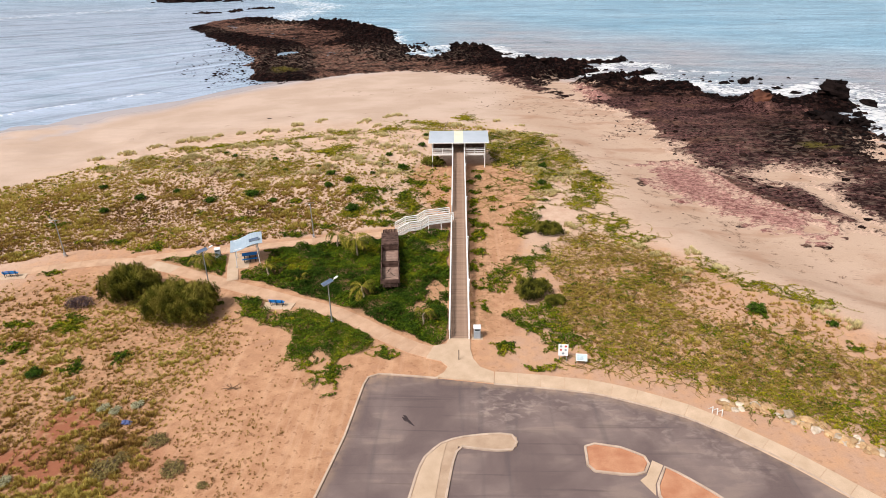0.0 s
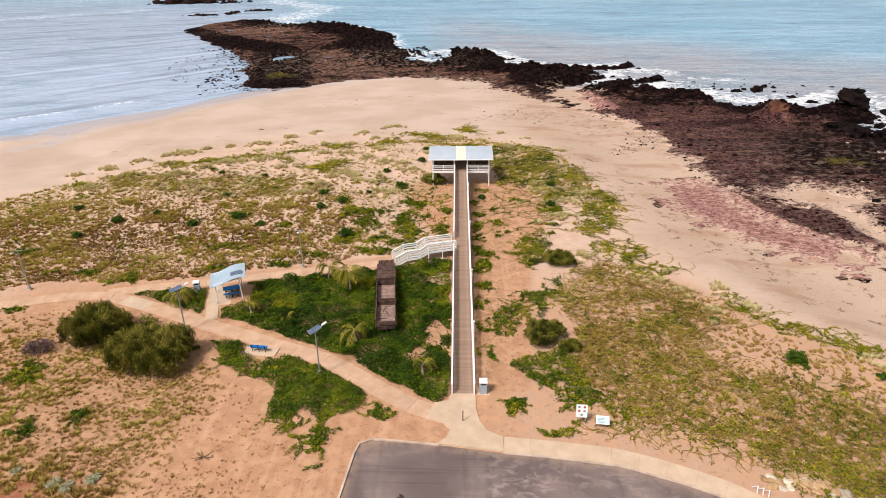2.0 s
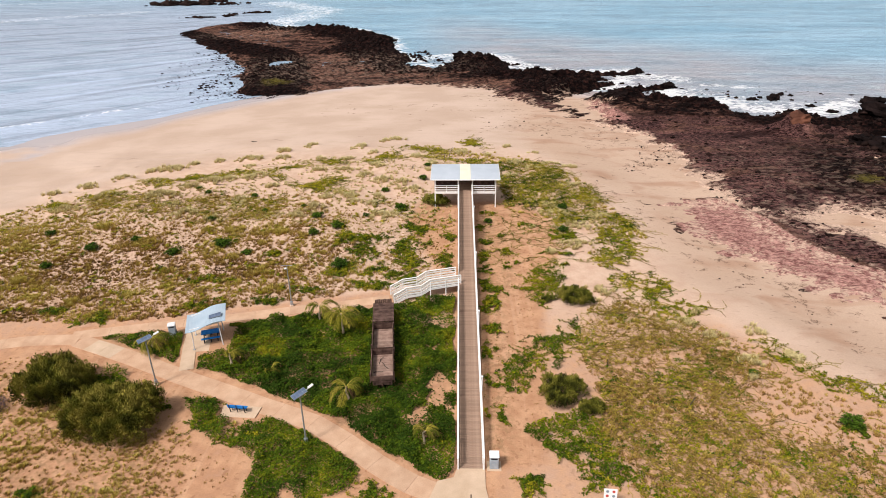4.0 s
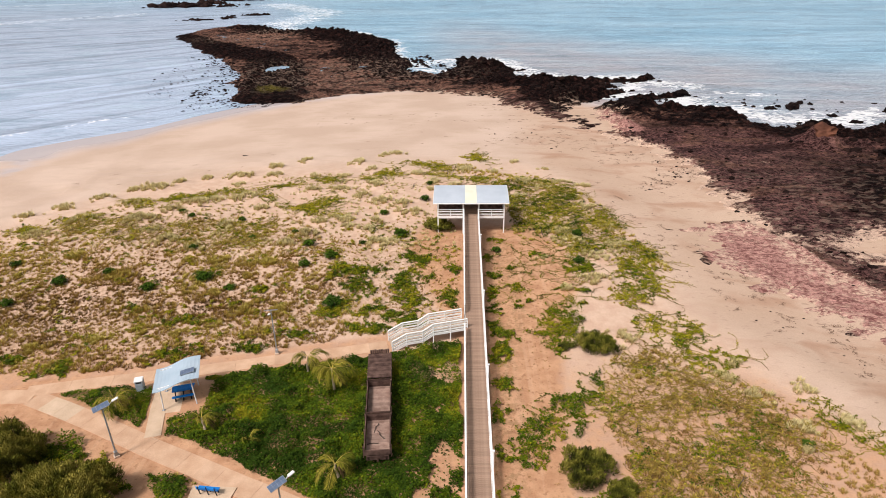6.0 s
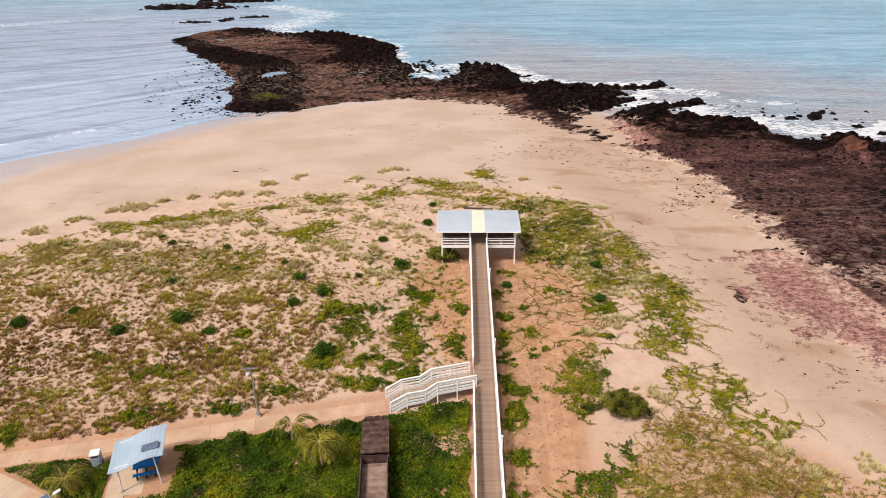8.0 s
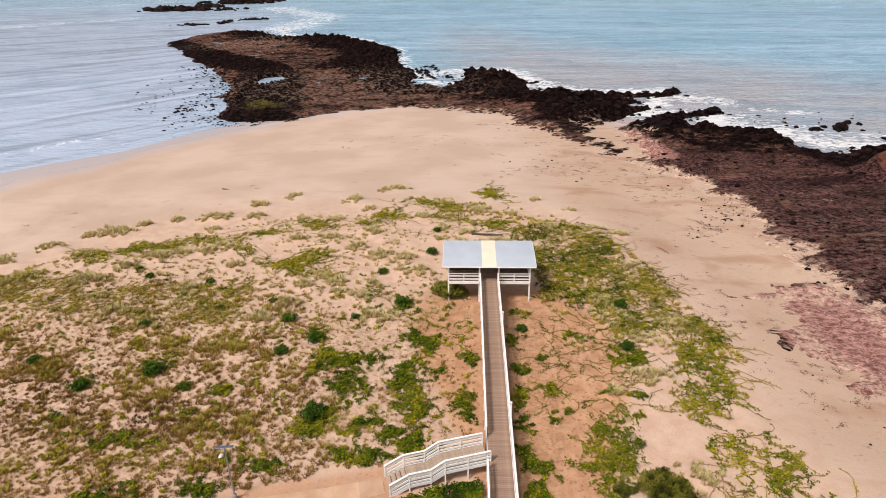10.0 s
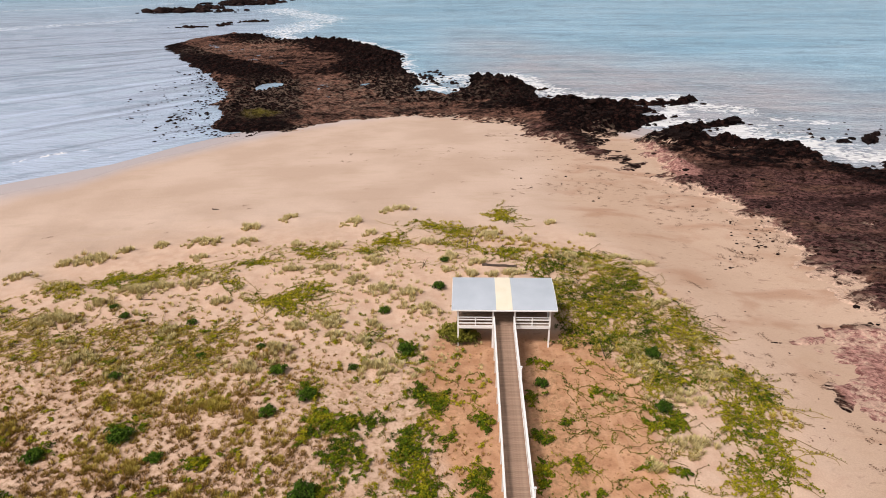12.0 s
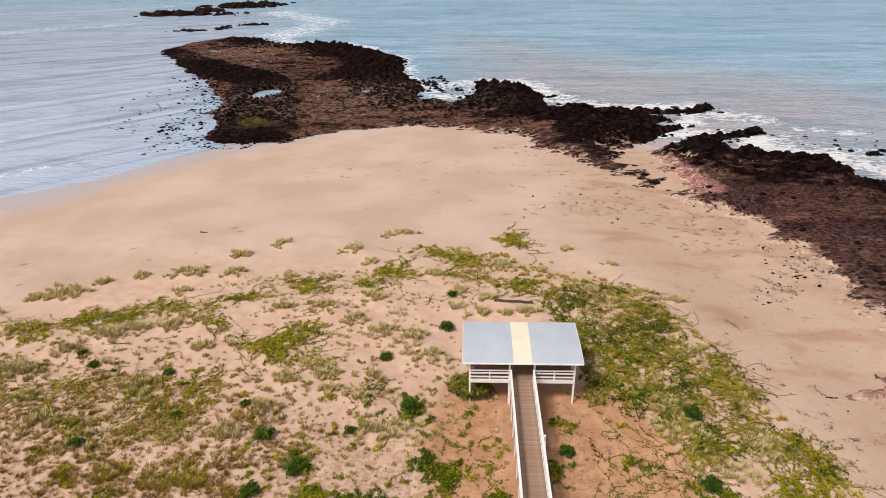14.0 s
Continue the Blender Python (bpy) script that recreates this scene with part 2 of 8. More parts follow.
CREAM_SHEET = material("cream_translucent_sheet", (0.74, 0.68, 0.53), (0.80, 0.74, 0.60), 0.8, 12, 0.4, bump=0.02, grains=0.05)
PALE_ROOF = material("pale_blue_shelter_roof", (0.33, 0.42, 0.50), (0.40, 0.48, 0.55), 0.7, 14, 0.75, bump=0.02, grains=0.06)
CONCRETE = material("sand_coloured_concrete", (0.50, 0.312, 0.200), (0.60, 0.400, 0.272), 0.9, 26, 0.88, random_tint=0.07, bump=0.25)
PALE_CONCRETE = material("pale_concrete", (0.52, 0.375, 0.258), (0.62, 0.465, 0.335), 0.9, 26, 0.88, random_tint=0.03, bump=0.25)
KERB = material("kerb_concrete", (0.46, 0.34, 0.26), (0.60, 0.47, 0.37), 1.3, 30, 0.9, random_tint=0.08, bump=0.25)
RUST_WOOD = material("old_brown_timber", (0.050, 0.029, 0.023), (0.140, 0.086, 0.070), 2.2, 45, 0.85, random_tint=0.25, bump=0.4)
TRAY_WOOD = material("worn_tray_boards", (0.21, 0.130, 0.102), (0.36, 0.25, 0.20), 1.8, 45, 0.85, random_tint=0.18, bump=0.4)
DARK_IRON = material("rusty_dark_iron", (0.035, 0.022, 0.018), (0.085, 0.048, 0.035), 4, 60, 0.8, metal=0.3, bump=0.3)
STEEL = material("galvanised_steel", (0.33, 0.35, 0.37), (0.44, 0.46, 0.48), 3, 40, 0.5, metal=0.6, bump=0.05)
SOLAR = material("dark_solar_cells", (0.085, 0.12, 0.19), (0.13, 0.17, 0.25), 2, 30, 0.15, bump=0.0, spec=0.7)
LAMP_WHITE = material("lamp_housing", (0.70, 0.70, 0.70), (0.8, 0.8, 0.8), 3, 30, 0.4, bump=0.0)
BLUE_PLASTIC = material("bright_blue_slats", (0.010, 0.17, 0.56), (0.016, 0.24, 0.70), 3, 40, 0.45, random_tint=0.1, bump=0.05)
BLACK_FRAME = material("black_powder_coat", (0.012, 0.012, 0.014), (0.025, 0.025, 0.028), 5, 60, 0.5, bump=0.05)
BIN_GREY = material("blue_grey_bin_panel", (0.30, 0.35, 0.40), (0.40, 0.45, 0.50), 2, 40, 0.5, bump=0.05)
SIGN_WHITE = material("white_sign_face", (0.72, 0.74, 0.75), (0.80, 0.82, 0.82), 2, 40, 0.4, bump=0.0)
SIGN_BLUE = material("pale_blue_board", (0.45, 0.58, 0.62), (0.58, 0.69, 0.72), 5, 40, 0.4, bump=0.0)
SIGN_RED = material("red_print", (0.45, 0.05, 0.04), (0.52, 0.08, 0.06), 5, 40, 0.5, bump=0.0)
PRINT_GREY = material("grey_print", (0.18, 0.22, 0.26), (0.25, 0.30, 0.34), 5, 40, 0.5, bump=0.0)
PALE_STONE = material("pale_wall_stone", (0.40, 0.31, 0.22), (0.64, 0.55, 0.45), 1.2, 14, 0.85, random_tint=0.3, bump=0.6)
ORANGE_STONE = material("ochre_wall_stone", (0.38, 0.22, 0.11), (0.52, 0.36, 0.20), 1.2, 14, 0.85, random_tint=0.25, bump=0.6)
EARTH_FILL = material("red_earth_fill", (0.44, 0.19, 0.105), (0.56, 0.29, 0.17), 1.0, 18, 0.95, bump=0.5)
TAN_FILL = material("sandy_fill", (0.42, 0.29, 0.20), (0.52, 0.38, 0.27), 1.0, 18, 0.95, bump=0.5)
BARK = material("grey_brown_bark", (0.09, 0.065, 0.045), (0.17, 0.125, 0.09), 6, 50, 0.9, bump=0.5)
PALM_BARK = material("palm_bark", (0.30, 0.23, 0.16), (0.46, 0.37, 0.27), 8, 50, 0.9, bump=0.5)
BAG_BLUE = material("dark_blue_plastic_film", (0.06, 0.08, 0.20), (0.12, 0.15, 0.30), 5, 30, 0.4, bump=0.4)
DEAD_STEM = material("dry_dead_stems", (0.12, 0.07, 0.04), (0.22, 0.14, 0.085), 6, 50, 0.9, bump=0.3)
DRIFTWOOD = material("dark_driftwood", (0.055, 0.042, 0.036), (0.11, 0.085, 0.07), 4, 50, 0.85, bump=0.4)
BOULDER = material("dark_sea_rock", (0.0035, 0.0022, 0.0022), (0.014, 0.0085, 0.0078), 0.8, 6, 0.85, random_tint=0.3, bump=1.0, spec=0.05)
PINK_ROCK = material("orange_pink_rock", (0.040, 0.018, 0.013), (0.150, 0.060, 0.036), 0.6, 5, 0.8, random_tint=0.2, bump=1.0)

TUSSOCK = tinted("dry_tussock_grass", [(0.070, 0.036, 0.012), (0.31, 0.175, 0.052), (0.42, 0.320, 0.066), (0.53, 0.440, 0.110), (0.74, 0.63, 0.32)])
CREEPER = tinted("creeper_leaves", island=0.24, stops=[(0.022, 0.044, 0.003), (0.066, 0.102, 0.004), (0.185, 0.172, 0.007), (0.32, 0.262, 0.014), (0.41, 0.325, 0.05)])
DEAD_TWIG = tinted("purple_grey_dead_twigs", [(0.085, 0.055, 0.060), (0.16, 0.11, 0.115), (0.26, 0.19, 0.18)])
PALE_GRASS = tinted("pale_straw_grass", [(0.33, 0.245, 0.115), (0.50, 0.400, 0.185), (0.62, 0.525, 0.265), (0.75, 0.655, 0.39)])
DRY_LEAF = tinted("dry_olive_leaves", island=0.3, stops=[(0.095, 0.052, 0.012), (0.21, 0.138, 0.024), (0.33, 0.255, 0.036), (0.46, 0.37, 0.07)])
VINE = tinted("bare_vine_stems", [(0.15, 0.095, 0.036), (0.25, 0.175, 0.045), (0.32, 0.255, 0.045)])
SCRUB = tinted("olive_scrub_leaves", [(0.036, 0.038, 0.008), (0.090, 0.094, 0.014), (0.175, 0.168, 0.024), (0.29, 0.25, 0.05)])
SHRUB = tinted("fresh_green_leaves", [(0.022, 0.050, 0.005), (0.050, 0.095, 0.008), (0.095, 0.160, 0.012), (0.19, 0.215, 0.02)])
DEAD_FROND = tinted("dead_brown_fronds", [(0.10, 0.060, 0.028), (0.20, 0.125, 0.055), (0.30, 0.20, 0.09)])
PALM_LEAF = tinted("yellow_green_fronds", [(0.052, 0.062, 0.007), (0.105, 0.106, 0.011), (0.21, 0.18, 0.020), (0.36, 0.28, 0.06)])


# ---- building helpers ----
def grid_mesh(name, xs, ys, zf, keep=None):
    gx, gy = np.meshgrid(xs, ys)
    z = zf(gx.ravel(), gy.ravel())
    verts = np.stack([gx.ravel(), gy.ravel(), z], 1)
    w = len(xs)
    i, j = np.meshgrid(np.arange(len(xs) - 1), np.arange(len(ys) - 1))
    a = (j * w + i).ravel()
    faces = np.stack([a, a + 1, a + w + 1, a + w], 1)
    if keep is not None:
        faces = faces[keep(verts[faces].mean(1))]
        used = np.unique(faces)
        remap = np.zeros(len(verts), int)
        remap[used] = np.arange(len(used))
        verts, faces = verts[used], remap[faces]
    return raw_mesh(name, verts, faces, True), verts


def raw_mesh(name, verts, faces, shade=False, tint=None):
    """A mesh from arrays of corners and of faces with equally many corners each."""
    me = bpy.data.meshes.new(name)
    verts, faces = np.asarray(verts, np.float32), np.asarray(faces, np.int32)
    k = faces.shape[1]
    me.vertices.add(len(verts))
    me.vertices.foreach_set("co", verts.ravel())
    me.loops.add(faces.size)
    me.loops.foreach_set("vertex_index", faces.ravel())
    me.polygons.add(len(faces))
    me.polygons.foreach_set("loop_start", np.arange(0, faces.size, k, dtype=np.int32))
    me.update(calc_edges=True)
    if shade:
        me.polygons.foreach_set("use_smooth", np.ones(len(faces), bool))
    if tint is not None:
        me.attributes.new("tint", "FLOAT", "POINT").data.foreach_set("value", np.asarray(tint, np.float32))
    return me


def thing(name, mat, at=(0, 0, 0), data=None):
    ob = new(name, data)
    ob.location = at
    if data is not None and mat is not None and not data.materials:
        data.materials.append(mat)
    return ob


def part(name, data, mat, parent, label="", at=None):
    """ONE mesh object under a thing or a part; data: a mesh or a bmesh; at: its pose within the parent."""
    if isinstance(data, bmesh.types.BMesh):
        me = bpy.data.meshes.new(name)
        data.to_mesh(me)
        data.free()
        data = me
    if mat is not None and not data.materials:
        data.materials.append(mat)
    ob = new(name, data)
    ob.parent = parent
    if at is not None:
        ob.matrix_basis = at
    if label:
        ob["label"] = label
    return ob


def box(bm, lo, hi, m=None, bevel=0.0):
    c, s = [(a + b) / 2 for a, b in zip(lo, hi)], [b - a for a, b in zip(lo, hi)]
    made = bmesh.ops.create_cube(bm, size=1, matrix=(m or Matrix()) @ Matrix.Translation(c) @ Matrix.Diagonal((*s, 1)))
    if bevel:
        edges = list({e for v in made["verts"] for e in v.link_edges})
        bmesh.ops.bevel(bm, geom=edges, offset=bevel, segments=1, affect="EDGES")
    return bm


def boxed(lo, hi, m=None, bevel=0.0):
    return box(bmesh.new(), lo, hi, m, bevel)


def tube(bm, a, b, r0, r1=None, sides=8):
    a, b = Vector(a), Vector(b)
    turn = (b - a).to_track_quat("Z", "Y").to_matrix().to_4x4()
    bmesh.ops.create_cone(bm, cap_ends=True, segments=sides, radius1=r0, radius2=r0 if r1 is None else r1, depth=(b - a).length,
                          matrix=Matrix.Translation((a + b) / 2) @ turn)
    return bm


def bar(a, b, w, h, bevel=0.0):
    """A square bar from a to b, w wide (level), h high."""
    a, b = Vector(a), Vector(b)
    d = b - a
    yaw = math.atan2(d.y, d.x)
    pitch = math.atan2(d.z, math.hypot(d.x, d.y))
    m = Matrix.Translation((a + b) / 2) @ Euler((0, -pitch, yaw)).to_matrix().to_4x4()
    return boxed((-d.length / 2, -w / 2, -h / 2), (d.length / 2, w / 2, h / 2), m, bevel)


def slab_mesh(outline, z0, z1):
    """A flat slab with the given outline."""
    bm = bmesh.new()
    low = [bm.verts.new((x, y, z0)) for x, y in outline]
    high = [bm.verts.new((x, y, z1)) for x, y in outline]
    bm.faces.new(high)
    for k in range(len(outline)):
        j = (k + 1) % len(outline)
        bm.faces.new((low[k], low[j], high[j], high[k]))
    bmesh.ops.recalc_face_normals(bm, faces=bm.faces)
    return bm


def along(line, step):
    """Points and headings at even steps along a line."""
    pts = [Vector(p) for p in line]
    lengths = [(b - a).length for a, b in zip(pts[:-1], pts[1:])]
    total, out = sum(lengths), []
    count = max(1, round(total / step))
    for k in range(count + 1):
        s = total * k / count
        for a, b, n in zip(pts[:-1], pts[1:], lengths):
            if s <= n + 1e-6:
                out.append(a + (b - a) * (s / n))
                break
            s -= n
    return out


# ---- ground: one sheet ----
def spaced(stretches):
    out = []
    for a, b, step in stretches:
        out += list(np.arange(a, b, step))
    return np.array(out + [stretches[-1][1]])


def bands(n, l, fac, lo, hi):
    mr = n.new("ShaderNodeMapRange")
    mr.interpolation_type = "SMOOTHSTEP"
    mr.inputs["From Min"].default_value, mr.inputs["From Max"].default_value = lo, hi
    l.new(fac, mr.inputs["Value"])
    return mr.outputs["Result"]


def mixed(n, l, fac, a, b):
    mx = n.new("ShaderNodeMixRGB")
    l.new(fac, mx.inputs[0])
    for k, c in ((1, a), (2, b)):
        if isinstance(c, tuple):
            mx.inputs[k].default_value = (*c, 1)
        else:
            l.new(c, mx.inputs[k])
    return mx.outputs[0]


def noise_node(n, l, scale, detail=4, stretch=None, distortion=0.0, crumble=0.5):
    co, t = n.new("ShaderNodeNewGeometry"), n.new("ShaderNodeTexNoise")
    t.inputs["Scale"].default_value, t.inputs["Detail"].default_value, t.inputs["Distortion"].default_value = scale, detail, distortion
    t.inputs["Roughness"].default_value = crumble
    src = co.outputs["Position"]
    if stretch:
        mp = n.new("ShaderNodeMapping")
        mp.inputs["Scale"].default_value = stretch[:3]
        mp.inputs["Rotation"].default_value = (0, 0, radians(stretch[3]))
        l.new(src, mp.inputs["Vector"])
        src = mp.outputs["Vector"]
    l.new(src, t.inputs["Vector"])
    return t.outputs["Fac"]


def attribute(n, name):
    a = n.new("ShaderNodeAttribute")
    a.attribute_name = name
    return a.outputs["Fac"]


def maths(n, l, op, a, b):
    k = n.new("ShaderNodeMath")
    k.operation = op
    for i, v in enumerate((a, b)):
        if isinstance(v, (int, float)):
            k.inputs[i].default_value = v
        else:
            l.new(v, k.inputs[i])
    return k.outputs[0]


def ground_material():
    m = bpy.data.materials.new("sand_and_red_earth")
    m.use_nodes = True
    n, l = m.node_tree.nodes, m.node_tree.links
    p = n["Principled BSDF"]
    p.inputs["Specular IOR Level"].default_value = 0.25
    broad, mid, fine = noise_node(n, l, 0.08, 5), noise_node(n, l, 0.9, 5), noise_node(n, l, 9, 4)
    streak = noise_node(n, l, 0.35, 5, (0.5, 1.6, 1, -24), 0.8)
    sand = mixed(n, l, bands(n, l, broad, 0.35, 0.65), (0.506, 0.370, 0.285), (0.590, 0.446, 0.356))
    sand = mixed(n, l, maths(n, l, "MULTIPLY", bands(n, l, streak, 0.5, 0.72), 0.22), sand, (0.42, 0.30, 0.20))
    dune = mixed(n, l, bands(n, l, mid, 0.3, 0.7), (0.542, 0.359, 0.260), (0.618, 0.443, 0.330))
    earth = mixed(n, l, bands(n, l, mid, 0.3, 0.7), (0.415, 0.215, 0.118), (0.54, 0.308, 0.178))
    colour = mixed(n, l, attribute(n, "dune"), sand, dune)
    ragged = maths(n, l, "ADD", attribute(n, "earth"), maths(n, l, "MULTIPLY", maths(n, l, "SUBTRACT", mid, 0.5), 0.7))
    colour = mixed(n, l, bands(n, l, ragged, 0.25, 0.75), colour, earth)
    tracks = maths(n, l, "MULTIPLY", attribute(n, "earth"), bands(n, l, noise_node(n, l, 0.9, 5, (2.2, 0.10, 1, 10), 0.3), 0.5, 0.68))
    colour = mixed(n, l, maths(n, l, "MULTIPLY", tracks, 0.28), colour, (0.62, 0.40, 0.26))
    litter = maths(n, l, "MULTIPLY", attribute(n, "litter"), bands(n, l, noise_node(n, l, 2.4, 8, None, 0.0, 0.7), 0.44, 0.62))
    colour = mixed(n, l, litter, colour, (0.29, 0.175, 0.088))
    red = maths(n, l, "MULTIPLY", attribute(n, "red"), bands(n, l, noise_node(n, l, 0.8, 8, None, 0.0, 0.65), 0.33, 0.50))
    colour = mixed(n, l, red, colour, (0.31, 0.115, 0.062))
    dots = maths(n, l, "MULTIPLY", attribute(n, "earth"), bands(n, l, noise_node(n, l, 2.6, 6), 0.58, 0.66))
    colour = mixed(n, l, maths(n, l, "MULTIPLY", dots, 0.6), colour, (0.26, 0.125, 0.065))
    colour = mixed(n, l, maths(n, l, "MULTIPLY", attribute(n, "stain"), 0.5), colour, (0.485, 0.325, 0.222))
    stain = maths(n, l, "MULTIPLY", attribute(n, "stain"), bands(n, l, noise_node(n, l, 0.16, 7, (0.8, 1.4, 1, 40), 0.6), 0.48, 0.70))
    colour = mixed(n, l, maths(n, l, "MULTIPLY", stain, 0.75), colour, (0.40, 0.235, 0.155))
    flecks = maths(n, l, "MULTIPLY", attribute(n, "stain"), bands(n, l, noise_node(n, l, 1.5, 6, (0.7, 1.5, 1, 35), 0.4), 0.60, 0.72))
    colour = mixed(n, l, maths(n, l, "MULTIPLY", flecks, 0.6), colour, (0.26, 0.165, 0.12))
    # wet sand is smoother; the pale sky it reflects is mixed into its colour
    wet = attribute(n, "wet")
    colour = mixed(n, l, wet, colour, (0.50, 0.435, 0.43))
    hsv, g = n.new("ShaderNodeHueSaturation"), n.new("ShaderNodeMapRange")
    g.inputs["To Min"].default_value, g.inputs["To Max"].default_value = 0.80, 1.20
    l.new(fine, g.inputs["Value"])
    l.new(g.outputs["Result"], hsv.inputs["Value"])
    l.new(colour, hsv.inputs["Color"])
    l.new(hsv.outputs["Color"], p.inputs["Base Color"])
    rough = n.new("ShaderNodeMapRange")
    rough.inputs["To Min"].default_value, rough.inputs["To Max"].default_value = 0.95, 0.14
    l.new(wet, rough.inputs["Value"])
    l.new(rough.outputs["Result"], p.inputs["Roughness"])
    b = n.new("ShaderNodeBump")
    b.inputs["Distance"].default_value = 0.12
    dry = n.new("ShaderNodeMapRange")
    dry.inputs["To Min"].default_value, dry.inputs["To Max"].default_value = 0.28, 0.03
    l.new(wet, dry.inputs["Value"])
    l.new(dry.outputs["Result"], b.inputs["Strength"])
    l.new(maths(n, l, "ADD", noise_node(n, l, 2.2, 6), maths(n, l, "MULTIPLY", fine, 0.3)), b.inputs["Height"])
    l.new(b.outputs["Normal"], p.inputs["Normal"])
    return m


def give(me, name, values):
    me.attributes.new(name, "FLOAT", "POINT").data.foreach_set("value", np.asarray(values, np.float32))


LEFT_DUNE = [(-95, 18), (-60, 12), (-45, 18.5), (-38, 18.6), (-26, 20.8), (-9, 25.3), (-1.6, 27), (-1.4, 48), (-4, 60), (-4, 74), (-15, 72), (-30, 70),
             (-41, 63.5), (-50, 58), (-60, 51), (-80, 36), (-110, 14)]
LEFT_FIELD = [(-95, 8), (-60, 8), (-47, 12), (-38, 14.2), (-31, 11), (-25, 7.6), (-20.5, 3), (-19, -1), (-21, -6), (-22, -14), (-20, -30), (-60, -45), (-110, -30)]
RIGHT_SCRUB = [(10.0, 17.5), (12.0, 21.4), (15.7, 23.5), (18.9, 20.4), (22.3, 17.4), (23.9, 13.1), (22.8, 9.2), (20.3, 7.1), (22.4, 4.5), (25.8, 2.1), (30.1, 2.1), (34, -4.1), (52, -14), (60, -26), (40, -18.5), (29, -12),
               (27.4, -10.3), (24.5, -8.9), (23.8, -7.6), (21.3, -7.4), (19.7, -6.0), (16.8, -3.9), (14.3, -3.3), (11.9, -2.5), (9.9, -0.2), (9.6, 4.4), (10.3, 8.5), (9.7, 12.3)]
OPEN_SCRUB = [(22.0, 18.5), (25.5, 15), (26.9, 10.2), (29.6, 7.6), (33.4, 6.1), (37, 0.5), (44, -5), (60, -22), (52, -14), (34, -4.1), (30.1, 2.1), (25.8, 2.1), (22.4, 4.5), (20.3, 7.1), (22.8, 9.2)]
RIGHT_CREST = [(4.6, 47.5), (6, 46), (11, 43), (16, 45), (19.5, 41), (21, 37), (22.5, 38.5), (20, 47), (18.3, 55), (16.5, 61), (13, 68), (8, 73), (3, 76), (-3, 77),
               (-5, 71), (4, 64), (5, 55)]
GREEN_LAWN = [(-24.4, 12.6), (-23.3, 11.5), (-18.7, 9.6), (-14.7, 7.4), (-10.6, 5.0), (-7.2, 2.4), (-3.7, -0.2), (-2.2, -0.9), (-1.2, 0.0), (-1.1, 24.2), (-4, 23.2),
              (-7.4, 21.9), (-10.9, 21.5), (-15.2, 20.6), (-19.8, 19.4), (-22.9, 18.6), (-21.9, 14.3)]
GREEN_WEDGE = [(-34.6, 16.0), (-29.8, 13.9), (-26.0, 12.3), (-26.9, 17.1), (-31.1, 16.8)]
GREEN_BANK = [(-23.3, 7.7), (-19.9, 7.4), (-18.9, 5.0), (-16.6, 4.4), (-15.1, 5.6), (-12.6, 4.5), (-9.6, 2.4), (-7.8, 0.5), (-8.0, -1.2), (-9.2, -2.4), (-10.6, -3.5), (-12.7, -1.5), (-13.6, -3.5), (-15.3, -2.8), (-15.5, -0.4), (-15.8, 1.2),
              (-18.4, 2.4), (-21.3, 4.2)]


